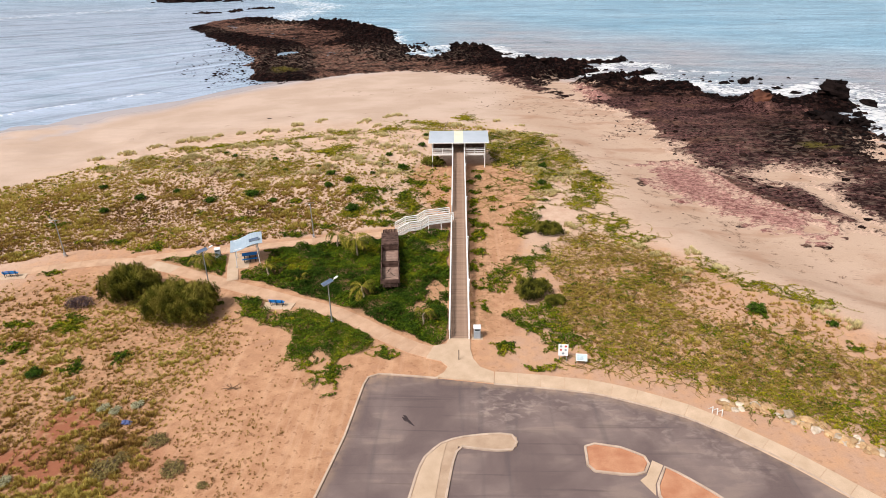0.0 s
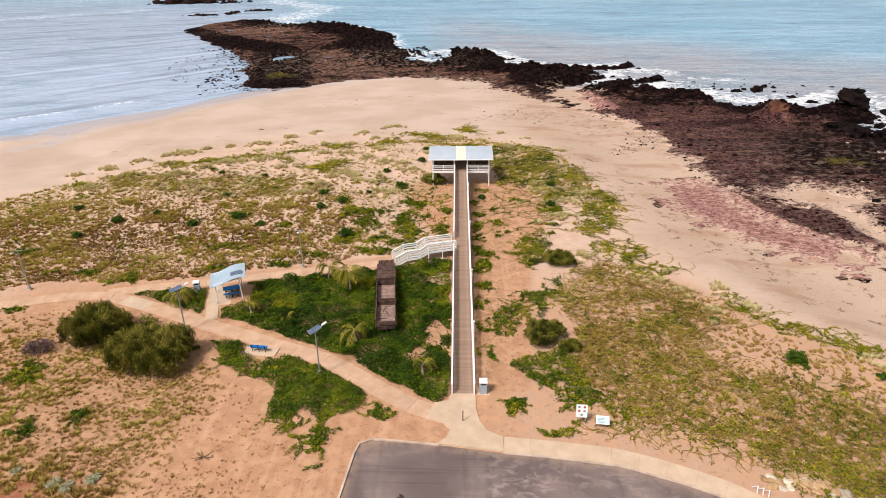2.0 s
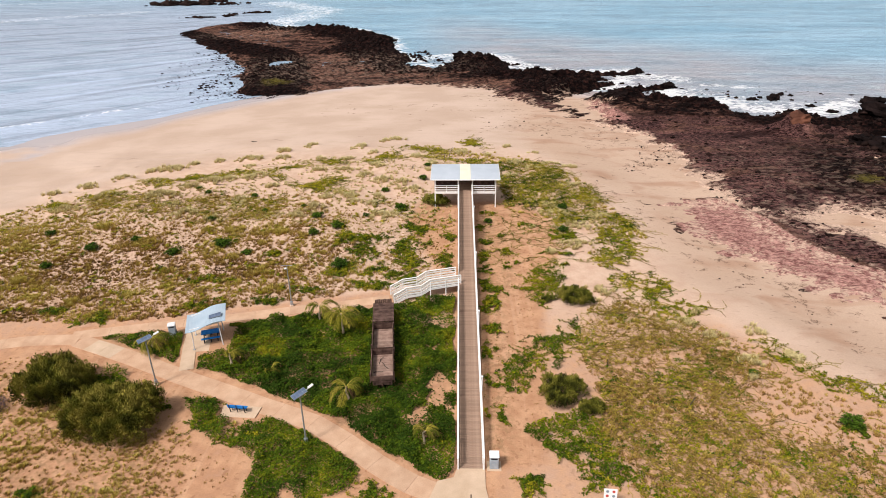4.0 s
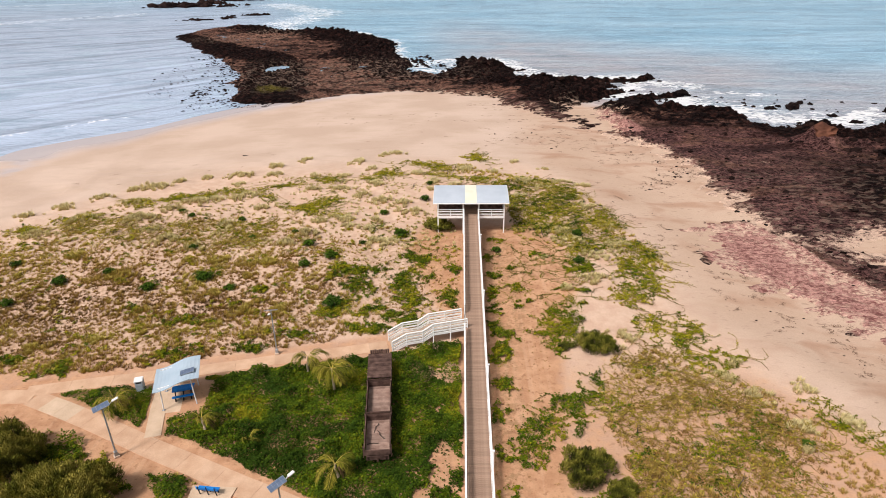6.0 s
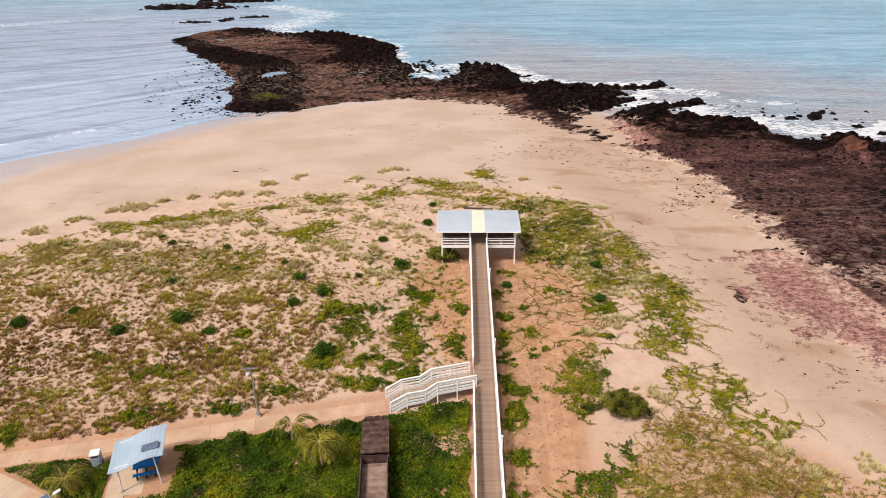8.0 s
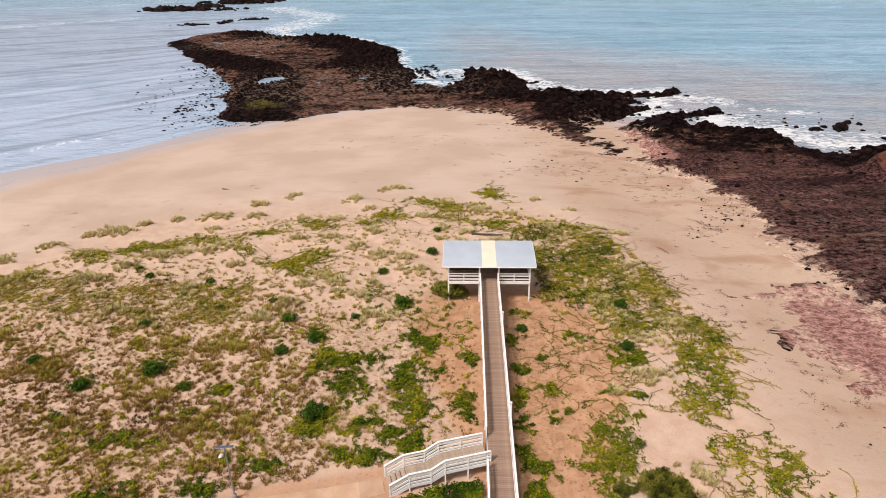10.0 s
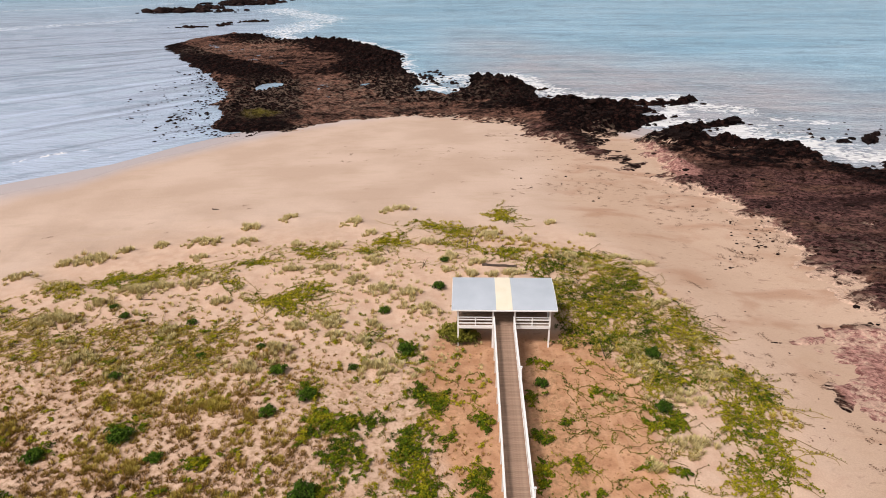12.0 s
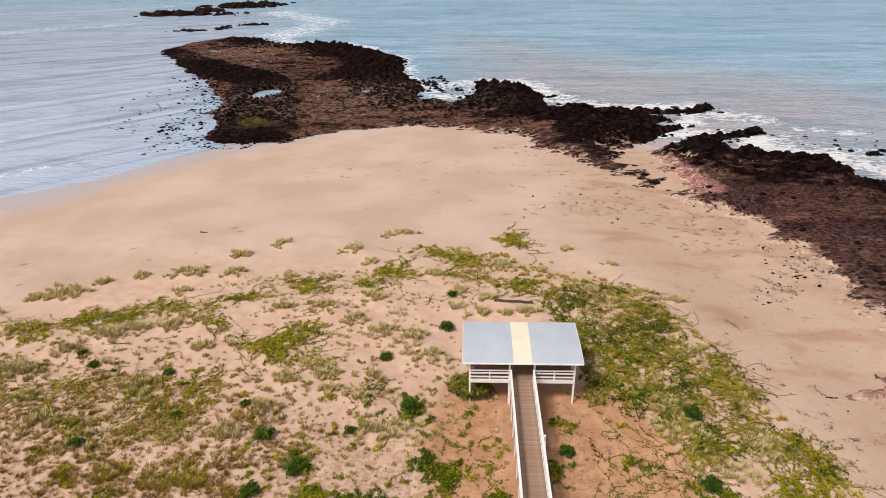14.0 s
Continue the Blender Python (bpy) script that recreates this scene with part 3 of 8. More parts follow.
def build_ground():
    xs = spaced([(-3000, -400, 260), (-400, -100, 12), (-100, -64, 1.5), (-64, 56, 0.45), (56, 110, 1.5), (110, 400, 12), (400, 3000, 260)])
    ys = spaced([(-3000, -200, 280), (-200, -46, 7), (-46, -24, 1.2), (-24, 92, 0.45), (92, 150, 1.2), (150, 330, 8), (330, 600, 60)])
    me, v = grid_mesh("ground", xs, ys, ground_height)
    x, y, z = v.T
    past = x - np.interp(y, DUNE_EDGE_Y, DUNE_EDGE_X)
    d = np.interp(x, SHORE_X, SHORE_Y) - y
    give(me, "dune", smooth(84, 66, y) * smooth(60, 80, d) * smooth(4, -3, past))
    bare = [(-8.4, -4), (-9.4, -18), (-10, -45), (-20, -45), (-21, -18), (-20, -8), (-17.5, -3), (-13.5, -4.5), (-10.5, -2.5), (-7.6, -1.2), (-4, -3.5), (-2, -5)]
    strip = [(0.5, 0), (5.0, 1), (6.2, 14), (7.5, 26), (10.0, 34), (10.5, 42), (7.0, 50), (-5.5, 50), (-7.0, 43), (-4.0, 34), (-1.0, 26)]
    earth = np.maximum(smooth(3.0, -2.0, outline_distance(x, y, bare)), 0.95 * smooth(3.5, -1.5, outline_distance(x, y, strip)))
    earth = np.maximum(earth, 0.55 * smooth(1.0, -1.0, outline_distance(x, y, GREEN_LAWN)))
    earth = np.maximum(earth, 0.75 * smooth(34, 12, y) * smooth(3, -3, past) * (0.75 + 0.25 * smooth(6, -2, x)) * smooth(-62, -40, x))
    earth = np.maximum(earth, 0.5 * smooth(-14, -34, y))
    for q, wide, w in ((DIAGONAL_PATH, 4.5, 0.85), (UPPER_PATH, 3.0, 0.6)):
        earth = np.maximum(earth, w * smooth(wide, wide * 0.4, line_distance(x, y, q)))
    give(me, "earth", earth)
    strip2 = [(0.9, 1), (3.2, 1), (3.6, 20), (5.5, 30), (4.6, 46), (0.9, 47)]
    litter = np.maximum.reduce([0.8 * smooth(1.0, -1.0, outline_distance(x, y, strip2))] + [w * smooth(0, -4, outline_distance(x, y, q)) * smooth(52, 40, y) for q, w in ((LEFT_DUNE, 0.65), (LEFT_FIELD, 0.85))] + [0.7 * smooth(0, -3, outline_distance(x, y, q)) for q in (RIGHT_CREST,)] + [0.8 * smooth(0, -2, outline_distance(x, y, RIGHT_SCRUB)) * (1 - 0.5 * smooth(15, 24, x) * smooth(-4, 4, y))])
    for q in (GREEN_LAWN, GREEN_WEDGE, GREEN_BANK):
        litter = np.maximum(litter, (1 - 0.7 * smooth(-6.5, -4.5, x)) * smooth(0.3, -0.5, outline_distance(x, y, q)))
    give(me, "litter", litter * smooth(30, 8, np.abs(x + 60) * 0 + np.maximum(y - 50, 0)))
    give(me, "stain", smooth(4, 16, x) * smooth(150, 120, y) * smooth(-2, 6, past))
    give(me, "red", np.maximum.reduce([smooth(1.25, 0.6, np.hypot((x - px) / rx, (y - py) / ry)) for px, py, rx, ry in ((-30.0, -11.6, 1.9, 2.8), (-28.4, -11.4, 1.5, 1.3), (-27.6, -16.0, 3.6, 2.0), (-31.4, -15.2, 2.2, 1.5), (-26, -19, 3, 2))] + [0.5 * smooth(1.3, 0.5, np.hypot((x + 24.0) / 4.5, (y + 16.5) / 4.0))]))
    give(me, "wet", smooth(0.34, 0.10, z - SEA + 0.05 * (fbm(x / 6, y / 6, 31) - 0.5)))
    g = thing("ground", ground_material(), data=me)
    tagged(g, "pinkish beach sand, dune sand and red bare earth", "ground", kind="structure")


# ---- sea ----
FOAM_LINE = [(-92, 318), (-82, 283), (-60, 282), (-46, 266), (-30, 244), (-24, 209), (-19, 190), (-12, 177), (-5, 176), (-2, 191), (9, 196), (16, 180), (22, 166), (34, 161), (50, 163), (44, 147),
             (36, 139), (55, 140), (52, 127), (62, 124), (70, 114), (82, 112), (94, 121), (99, 108), (91, 92), (87, 80), (81, 68), (77, 57), (88, 42), (130, 6)]


def water_material():
    m = bpy.data.materials.new("pale_sea_water")
    m.use_nodes = True
    n, l = m.node_tree.nodes, m.node_tree.links
    p = n["Principled BSDF"]
    p.inputs["IOR"].default_value = 1.333
    broad = noise_node(n, l, 0.02, 4, (0.6, 1.6, 1, 10))
    # sky reflection is partly painted: pale base colours, palest in the bay
    colour = mixed(n, l, bands(n, l, broad, 0.3, 0.7), (0.275, 0.490, 0.655), (0.375, 0.585, 0.750))
    ripple_shade = noise_node(n, l, 0.055, 6, (0.6, 1.4, 1, 6), 0.5, 0.55)
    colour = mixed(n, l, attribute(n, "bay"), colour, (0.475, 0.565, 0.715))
    lines = n.new("ShaderNodeCombineXYZ")
    spot = n.new("ShaderNodeSeparateXYZ")
    l.new(n.new("ShaderNodeNewGeometry").outputs["Position"], spot.inputs[0])
    l.new(maths(n, l, "MULTIPLY", spot.outputs[0], 0.018), lines.inputs[0])
    l.new(maths(n, l, "MULTIPLY", attribute(n, "shore"), 0.22), lines.inputs[1])
    wash = n.new("ShaderNodeTexNoise")
    wash.inputs["Scale"].default_value, wash.inputs["Detail"].default_value, wash.inputs["Distortion"].default_value = 1.0, 6, 0.35
    l.new(lines.outputs[0], wash.inputs["Vector"])
    # shaded faces of the bay's waves, painted as dark lines along the shore
    wave_shade = maths(n, l, "MULTIPLY", attribute(n, "bay"), bands(n, l, wash.outputs["Fac"], 0.53, 0.63))
    colour = mixed(n, l, maths(n, l, "MULTIPLY", wave_shade, 0.6), colour, (0.25, 0.29, 0.36))
    silt = maths(n, l, "MULTIPLY", attribute(n, "silt"), maths(n, l, "ADD", 0.55, maths(n, l, "MULTIPLY", 0.45, bands(n, l, noise_node(n, l, 0.06, 5, (0.7, 1.3, 1, 20)), 0.15, 0.65))))
    colour = mixed(n, l, silt, colour, (0.45, 0.455, 0.50))
    # ripples and chop: darker wave faces and light-filled crests painted into the colour
    colour = mixed(n, l, maths(n, l, "MULTIPLY", bands(n, l, ripple_shade, 0.50, 0.66), 0.34), colour, (0.19, 0.30, 0.38))
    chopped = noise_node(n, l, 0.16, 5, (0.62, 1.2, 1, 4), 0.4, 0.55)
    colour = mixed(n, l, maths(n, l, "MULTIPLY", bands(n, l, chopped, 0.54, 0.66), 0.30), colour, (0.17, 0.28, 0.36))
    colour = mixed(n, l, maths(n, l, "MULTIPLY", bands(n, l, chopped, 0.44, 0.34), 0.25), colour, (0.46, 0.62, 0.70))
    near = attribute(n, "foam")
    lace = noise_node(n, l, 0.55, 8, (0.85, 1.25, 1, 12), 1.2)
    foam = bands(n, l, maths(n, l, "ADD", near, maths(n, l, "MULTIPLY", maths(n, l, "SUBTRACT", lace, 0.5), 2.2)), 0.48, 0.85)
    colour = mixed(n, l, foam, colour, (0.80, 0.81, 0.82))
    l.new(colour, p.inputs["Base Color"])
    r = n.new("ShaderNodeMapRange")
    r.inputs["To Min"].default_value, r.inputs["To Max"].default_value = 0.16, 0.8
    l.new(foam, r.inputs["Value"])
    l.new(r.outputs["Result"], p.inputs["Roughness"])
    b = n.new("ShaderNodeBump")
    b.inputs["Distance"].default_value = 3.5
    chop = maths(n, l, "ADD", noise_node(n, l, 0.11, 7, (0.35, 1.6, 1, 8), 0.3), maths(n, l, "MULTIPLY", noise_node(n, l, 1.2, 5, (0.5, 1.5, 1, -8)), 0.5))
    calm = n.new("ShaderNodeMapRange")
    calm.inputs["To Min"].default_value, calm.inputs["To Max"].default_value = 0.60, 0.25
    l.new(attribute(n, "bay"), calm.inputs["Value"])
    l.new(calm.outputs["Result"], b.inputs["Strength"])
    l.new(chop, b.inputs["Height"])
    l.new(b.outputs["Normal"], p.inputs["Normal"])
    return m


def off_beach(x, y):
    """Metres out from the left beach; the wave lines follow its curve."""
    u = np.clip(x, -280, 0) + 62
    return 0.72 * (y - 122 - 1.1 * u - 0.0025 * u * u)


def swell(x, y):
    """Low wave lines that run in to the left beach, and longer ones from the open sea."""
    d = off_beach(x, y)
    bay = smooth(-40, -90, x) * smooth(330, 200, y)
    wob = 5 * (fbm(x / 45, y / 45, 41, 3) - 0.5)
    crest = np.zeros_like(x)
    for at, tall in ((5, 0.10), (13, 0.16), (17, 0.10), (27, 0.14), (40, 0.12), (56, 0.14), (74, 0.14), (95, 0.16), (120, 0.18)):
        e = d + wob - at
        gap = 0.35 + 0.65 * smooth(0.35, 0.6, fbm(x / 30 + at, y / 30, 43, 2))
        crest += 1.9 * tall * gap * np.where(e > 0, np.exp(-((e / 2.2) ** 2)), np.exp(-((e / 0.8) ** 2)))
    open_sea = 0.10 * np.sin((y * 0.9 + x * 0.18) / 4.2 + 4 * fbm(x / 40, y / 40, 47, 3)) * smooth(-30, 20, d - 40 * bay)
    return SEA + crest * bay + open_sea * (1 - bay) * smooth(2, 40, np.abs(y - np.interp(x, SHORE_X, SHORE_Y)))


def build_sea():
    xs = spaced([(-4500, -600, 300), (-600, -260, 14), (-260, -140, 3), (-140, -50, 0.65), (-50, -30, 0.9), (-30, 130, 1.3), (130, 300, 6), (300, 700, 40), (700, 4500, 300)])
    ys = spaced([(-200, 40, 20), (40, 76, 3), (76, 170, 0.6), (170, 200, 1.0), (200, 330, 1.8), (330, 700, 6), (700, 1100, 30), (1100, 4500, 200)])
    me, v = grid_mesh("sea", xs, ys, swell)
    x, y, z = v.T
    give(me, "bay", smooth(-25, -100, x + (y - 200) * 0.25) * smooth(600, 280, y))
    f = line_distance(x, y, FOAM_LINE)
    foam = 1.0 * smooth(9, 0, f) * (0.60 + 0.9 * (fbm(x / 12, y / 12, 51) - 0.3))
    foam = np.maximum(foam, 0.56 * smooth(4, 1, line_distance(x, y, [(66, 142), (71, 140), (77, 139)])))
    foam = np.maximum(foam, 0.68 * smooth(9, 2, line_distance(x, y, [(-14, 190), (-2, 196), (12, 193), (18, 171), (29, 163), (44, 162), (60, 150)])))
    foam = np.maximum(foam, 0.60 * smooth(26, 3, np.abs(line_distance(x, y, [(-122, 415), (-100, 388), (-80, 362), (-84, 332), (-90, 305)]))))
    foam = np.maximum(foam, 0.52 * smooth(12, 1, line_distance(x, y, [(36, 132), (43, 141), (56, 136), (62, 129), (70, 121), (84, 114), (100, 122), (102, 106), (92, 88), (86, 74)])))
    foam = np.maximum(foam, 0.50 * smooth(1.8, 0.2, np.abs(off_beach(x, y) + 2.5 * (fbm(x / 20, y / 20, 53, 2) - 0.5) - 12.3)) * smooth(-66, -84, x) * smooth(190, 120, y))
    foam = np.maximum(foam, 0.44 * smooth(16, 4, line_distance(x, y, [(-260, 300), (-235, 330), (-190, 360)])))
    foam = np.maximum(foam, 0.42 * smooth(12, 3, line_distance(x, y, [(-330, 420), (-260, 440), (-215, 470)])))
    give(me, "foam", foam)
    give(me, "shore", off_beach(x, y))
    give(me, "silt", smooth(85, 20, f) * smooth(-30, 20, x))
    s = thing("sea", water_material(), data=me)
    tagged(s, "pale grey-blue sea with low swell lines and foam", "sea", kind="structure")


# ---- rock reef ----
REEF = [(-129, 261), (-125, 286), (-113, 309), (-92, 287), (-74, 271), (-58, 277), (-40, 253), (-27, 233), (-25, 211), (-17, 186), (-16, 172), (-10, 169), (-4, 173), (-1, 188),
        (6, 192), (11, 185), (15, 175), (18, 161), (27, 158), (34, 155), (41, 153), (48, 158.5), (52, 158.5), (40, 148), (32, 143), (38.5, 141.5), (30, 132), (25, 125), (23, 119),
        (28, 108), (26, 102), (20, 110), (15, 118), (9.5, 125), (6, 136), (-1, 138), (-9, 143), (-23, 143), (-32, 141), (-42, 133)]
REEF_WEST = [(-42, 133), (-51, 132), (-58, 132), (-66, 136), (-69, 143), (-72, 157), (-69, 163), (-70, 172), (-76, 194), (-91, 218), (-104, 227), (-120, 250), (-129, 261),
             (-100, 275), (-60, 220), (-35, 170)]
FLATS = [(54.1, 139.2), (46, 135.6), (40, 131.5), (34, 127.5), (31, 121), (29.9, 114.2), (32, 110), (30, 105), (28.6, 99), (31, 93), (34.5, 87), (36.8, 80), (37, 74), (36.6, 66), (38.5, 63), (37.2, 56), (37.4, 50.5), (40, 46),
         (41, 38), (45, 32), (50, 26), (60, 18), (90, -8), (150, -40), (160, -30), (100, 20), (78, 45), (71.5, 55.5), (75.6, 63), (79.7, 69.6), (79.6, 74.4), (84.2, 82.3), (80, 88), (85.2, 91), (93.2, 106.8), (91.4, 110.3), (87.5, 107),
         (77.9, 103), (75.2, 107.5), (73.7, 110), (67.8, 107.5), (62.5, 111.3), (61.4, 117.1), (57.9, 121), (51, 121), (46.5, 121.5), (44.5, 127.5), (49, 132.5)]
PINK_FLAT = [(28.2, 50.6), (33.0, 53), (37.5, 52.5), (40, 47), (40.5, 41), (43, 36), (46.5, 32), (48, 28.5), (47, 24.5), (44.5, 22.5), (42, 23.5), (38.5, 26.5), (35, 30.5), (32, 34), (29, 40)]
BLACK_BAND = [(-50, 136), (-55, 160), (-62, 186), (-70, 200), (-100, 228), (-126, 259)]
SAND_GAPS = ((52.5, 46.0, 5.6, 3.6), (-67, 147, 4, 9))


def rock_cover(x, y):
    """Depth inside the rocks' ragged outline, in metres; the pink flat counts too."""
    ragged = 13.0 * (fbm(x / 8, y / 8, 61, 6) - 0.5) + 5.0 * (fbm(x / 2.2, y / 2.2, 62, 3) - 0.5)
    main = -np.minimum(outline_distance(x, y, REEF), outline_distance(x, y, REEF_WEST))
    flats = -outline_distance(x, y, FLATS)
    pink = -outline_distance(x, y, PINK_FLAT)
    cover = np.maximum(np.maximum(main, flats + 0.8 * smooth(110, 95, y)), pink + 1.9) + ragged * 0.5
    cover = cover + 3.0 * smooth(-3, 0.5, np.minimum(flats, pink)) + 4.5 * smooth(-4, 0, pink) * (fbm(x / 1.0, y / 0.8, 68, 3) - 0.5)
    # the landward edge breaks up into strips and islands on the sand
    strips = fbm((x + 0.5 * y) / 4.5, (y - 0.4 * x) / 1.8, 65, 5)
    land = smooth(6, 16, np.interp(x, SHORE_X, SHORE_Y) - y)
    cover = cover - land * smooth(9, 0, cover) * 9 * np.maximum(strips - 0.45, 0) * 2.4 + 3.4 * land * (fbm(x / 1.3, y / 1.0, 66, 3) - 0.5)
    shelf = smooth(0, 3, flats) * smooth(98, 84, y)
    cover = np.minimum(cover, np.where(shelf > 0, 10 - shelf * 60 * np.maximum(fbm(x / 6 + 5, y / 3.5, 69, 6) - 0.66, 0), 99))
    for tail in ([(16, 164), (34, 157), (44, 157), (53, 160.5)], [(22, 131), (33, 139), (41, 143.5)], [(32, 123.5), (43, 134), (54.5, 138.8)], [(40, 124), (48, 122.5), (59, 118.5)]):
        cover = np.maximum(cover, 2.1 - line_distance(x, y, tail) + 2.5 * (fbm(x / 2.2, y / 2.2, 64, 3) - 0.5))
    lane = line_distance(x, y, [(52.6, 42), (53, 35), (53.4, 28), (57, 20)]) - 0.6 + 2.6 * (fbm(x / 4, y / 3, 63, 5) - 0.5)
    cover = np.minimum(cover, np.where(lane < 4, lane * 1.6, 99))
    for cx, cy, rx, ry in SAND_GAPS:
        hole = np.hypot((x - cx) / rx, (y - cy) / ry) + 1.8 * (fbm(x / 4, y / 3, 63, 6) - 0.5)
        cover = np.minimum(cover, (hole - 0.8) * 3)
    # dark ledge between the pink flat and the sand gap
    cover = np.maximum(cover, 4.6 - 1.5 * line_distance(x, y, [(36, 52), (39, 47), (42.5, 41), (46, 37.5), (49.5, 34.5)]) + 4.0 * (fbm(x / 1.8, y / 1.2, 70, 4) - 0.5))
    return cover, main, flats, pink


def reef_height(x, y):
    cover, main, flats, pink = rock_cover(x, y)
    base = np.maximum(ground_height(x, y), SEA - 0.5)
    ridged = 1 - np.abs(2 * fbm(x / 9, y / 6, 71, 5) - 1)
    crag = 1 - np.abs(2 * fbm((x + 0.4 * y) / 3.2, (y - 0.3 * x) / 2.0, 73, 4) - 1)
    seaward = np.clip((main - 1) / 10, 0, 1)
    ridge = np.zeros_like(x)
    for cx, cy, rx, ry, tall in ((-52, 250, 26, 13, 1.2), (-1, 179, 8, 9, 2.4), (8, 180, 9, 6, 1.7), (-104, 284, 20, 9, 0.9), (-30, 226, 8, 16, 1.4), (26, 153, 18, 4, 1.3),
                                 (30, 136, 7, 4, 1.2), (44, 131, 9, 3, 1.5), (37, 121, 6, 5, 1.5), (66, 93, 4.2, 3.6, 2.8), (91, 106, 7, 5, 1.0), (55, 112, 9, 4, 1.1), (80, 98, 16, 5, 1.2), (33, 108, 2.5, 6, 1.0), (-63, 165, 4, 24, 0.7),
                                 (-17, 173, 10, 8, 0.8), (-40, 205, 18, 10, 0.9), (14, 128, 5, 8, 0.5)):
        ridge = np.maximum(ridge, tall * np.exp(-(((x - cx) / rx) ** 2 + ((y - cy) / ry) ** 2) * 1.4))
    for crest, tall, wide in (([(15, 168), (24, 160), (36, 157), (45, 157.5), (53, 160.5)], 1.0, 2.0), ([(22, 131), (33, 139), (41, 143.5)], 0.9, 1.6), ([(32, 122), (36, 128), (43, 134), (54.5, 138.8)], 1.1, 1.7),
                              ([(38, 122), (48, 123), (59, 118), (66, 110), (80, 104), (96, 101)], 1.4, 2.6), ([(-95, 262), (-62, 262), (-36, 240), (-27, 222), (-22, 200), (-17, 180)], 1.4, 3.2), ([(-66, 140), (-68, 165), (-76, 194), (-104, 228)], 0.7, 3.5),
                              ([(-12, 172), (0, 176), (12, 178)], 1.2, 3.0), ([(36, 112), (48, 108), (60, 101), (74, 95)], 0.6, 2.0)):
        ridge = np.maximum(ridge, tall * np.exp(-((line_distance(x, y, crest) / wide) ** 2)))
    low = np.where(pink > 0, 0.35, 1.0) * np.where((flats > 0) & (y < 90), 0.75, 1.0)
    land = smooth(4, 14, np.interp(x, SHORE_X, SHORE_Y) - y)
    edge = smooth(-1.6, 3.4, cover) * (1 - land) + smooth(-4.0, 4.5, cover) * land
    blocks = np.abs(fbm(x / 1.7, y / 1.4, 75, 4) - 0.5) * 2
    wild = np.where(flats > -2, 0.62, 0.30)
    wild = wild + (1 - wild) * np.maximum(smooth(30, 12, line_distance(x, y, FOAM_LINE)), 0.6 * smooth(15, 6, line_distance(x, y, BLACK_BAND)))
    z = base + edge * (0.20 + low * wild * (0.9 * ridged**2 + 1.1 * crag**2 + 1.1 * blocks) * (0.40 + 0.7 * seaward) + ridge * (0.35 + 0.80 * crag + 0.35 * blocks)) - (1 - edge) * (0.42 - 0.12 * land) + 0.5 * wild * (blocks - 0.35) * (1 - 0.6 * edge)
    for cx, cy, rx, ry in POOLS:
        hole = np.hypot((x - cx) / rx, (y - cy) / ry) + 0.7 * (fbm(x / 3, y / 3, 67, 3) - 0.5)
        z = np.where(hole < 1, np.minimum(z, SEA - 0.25), z)
    return z


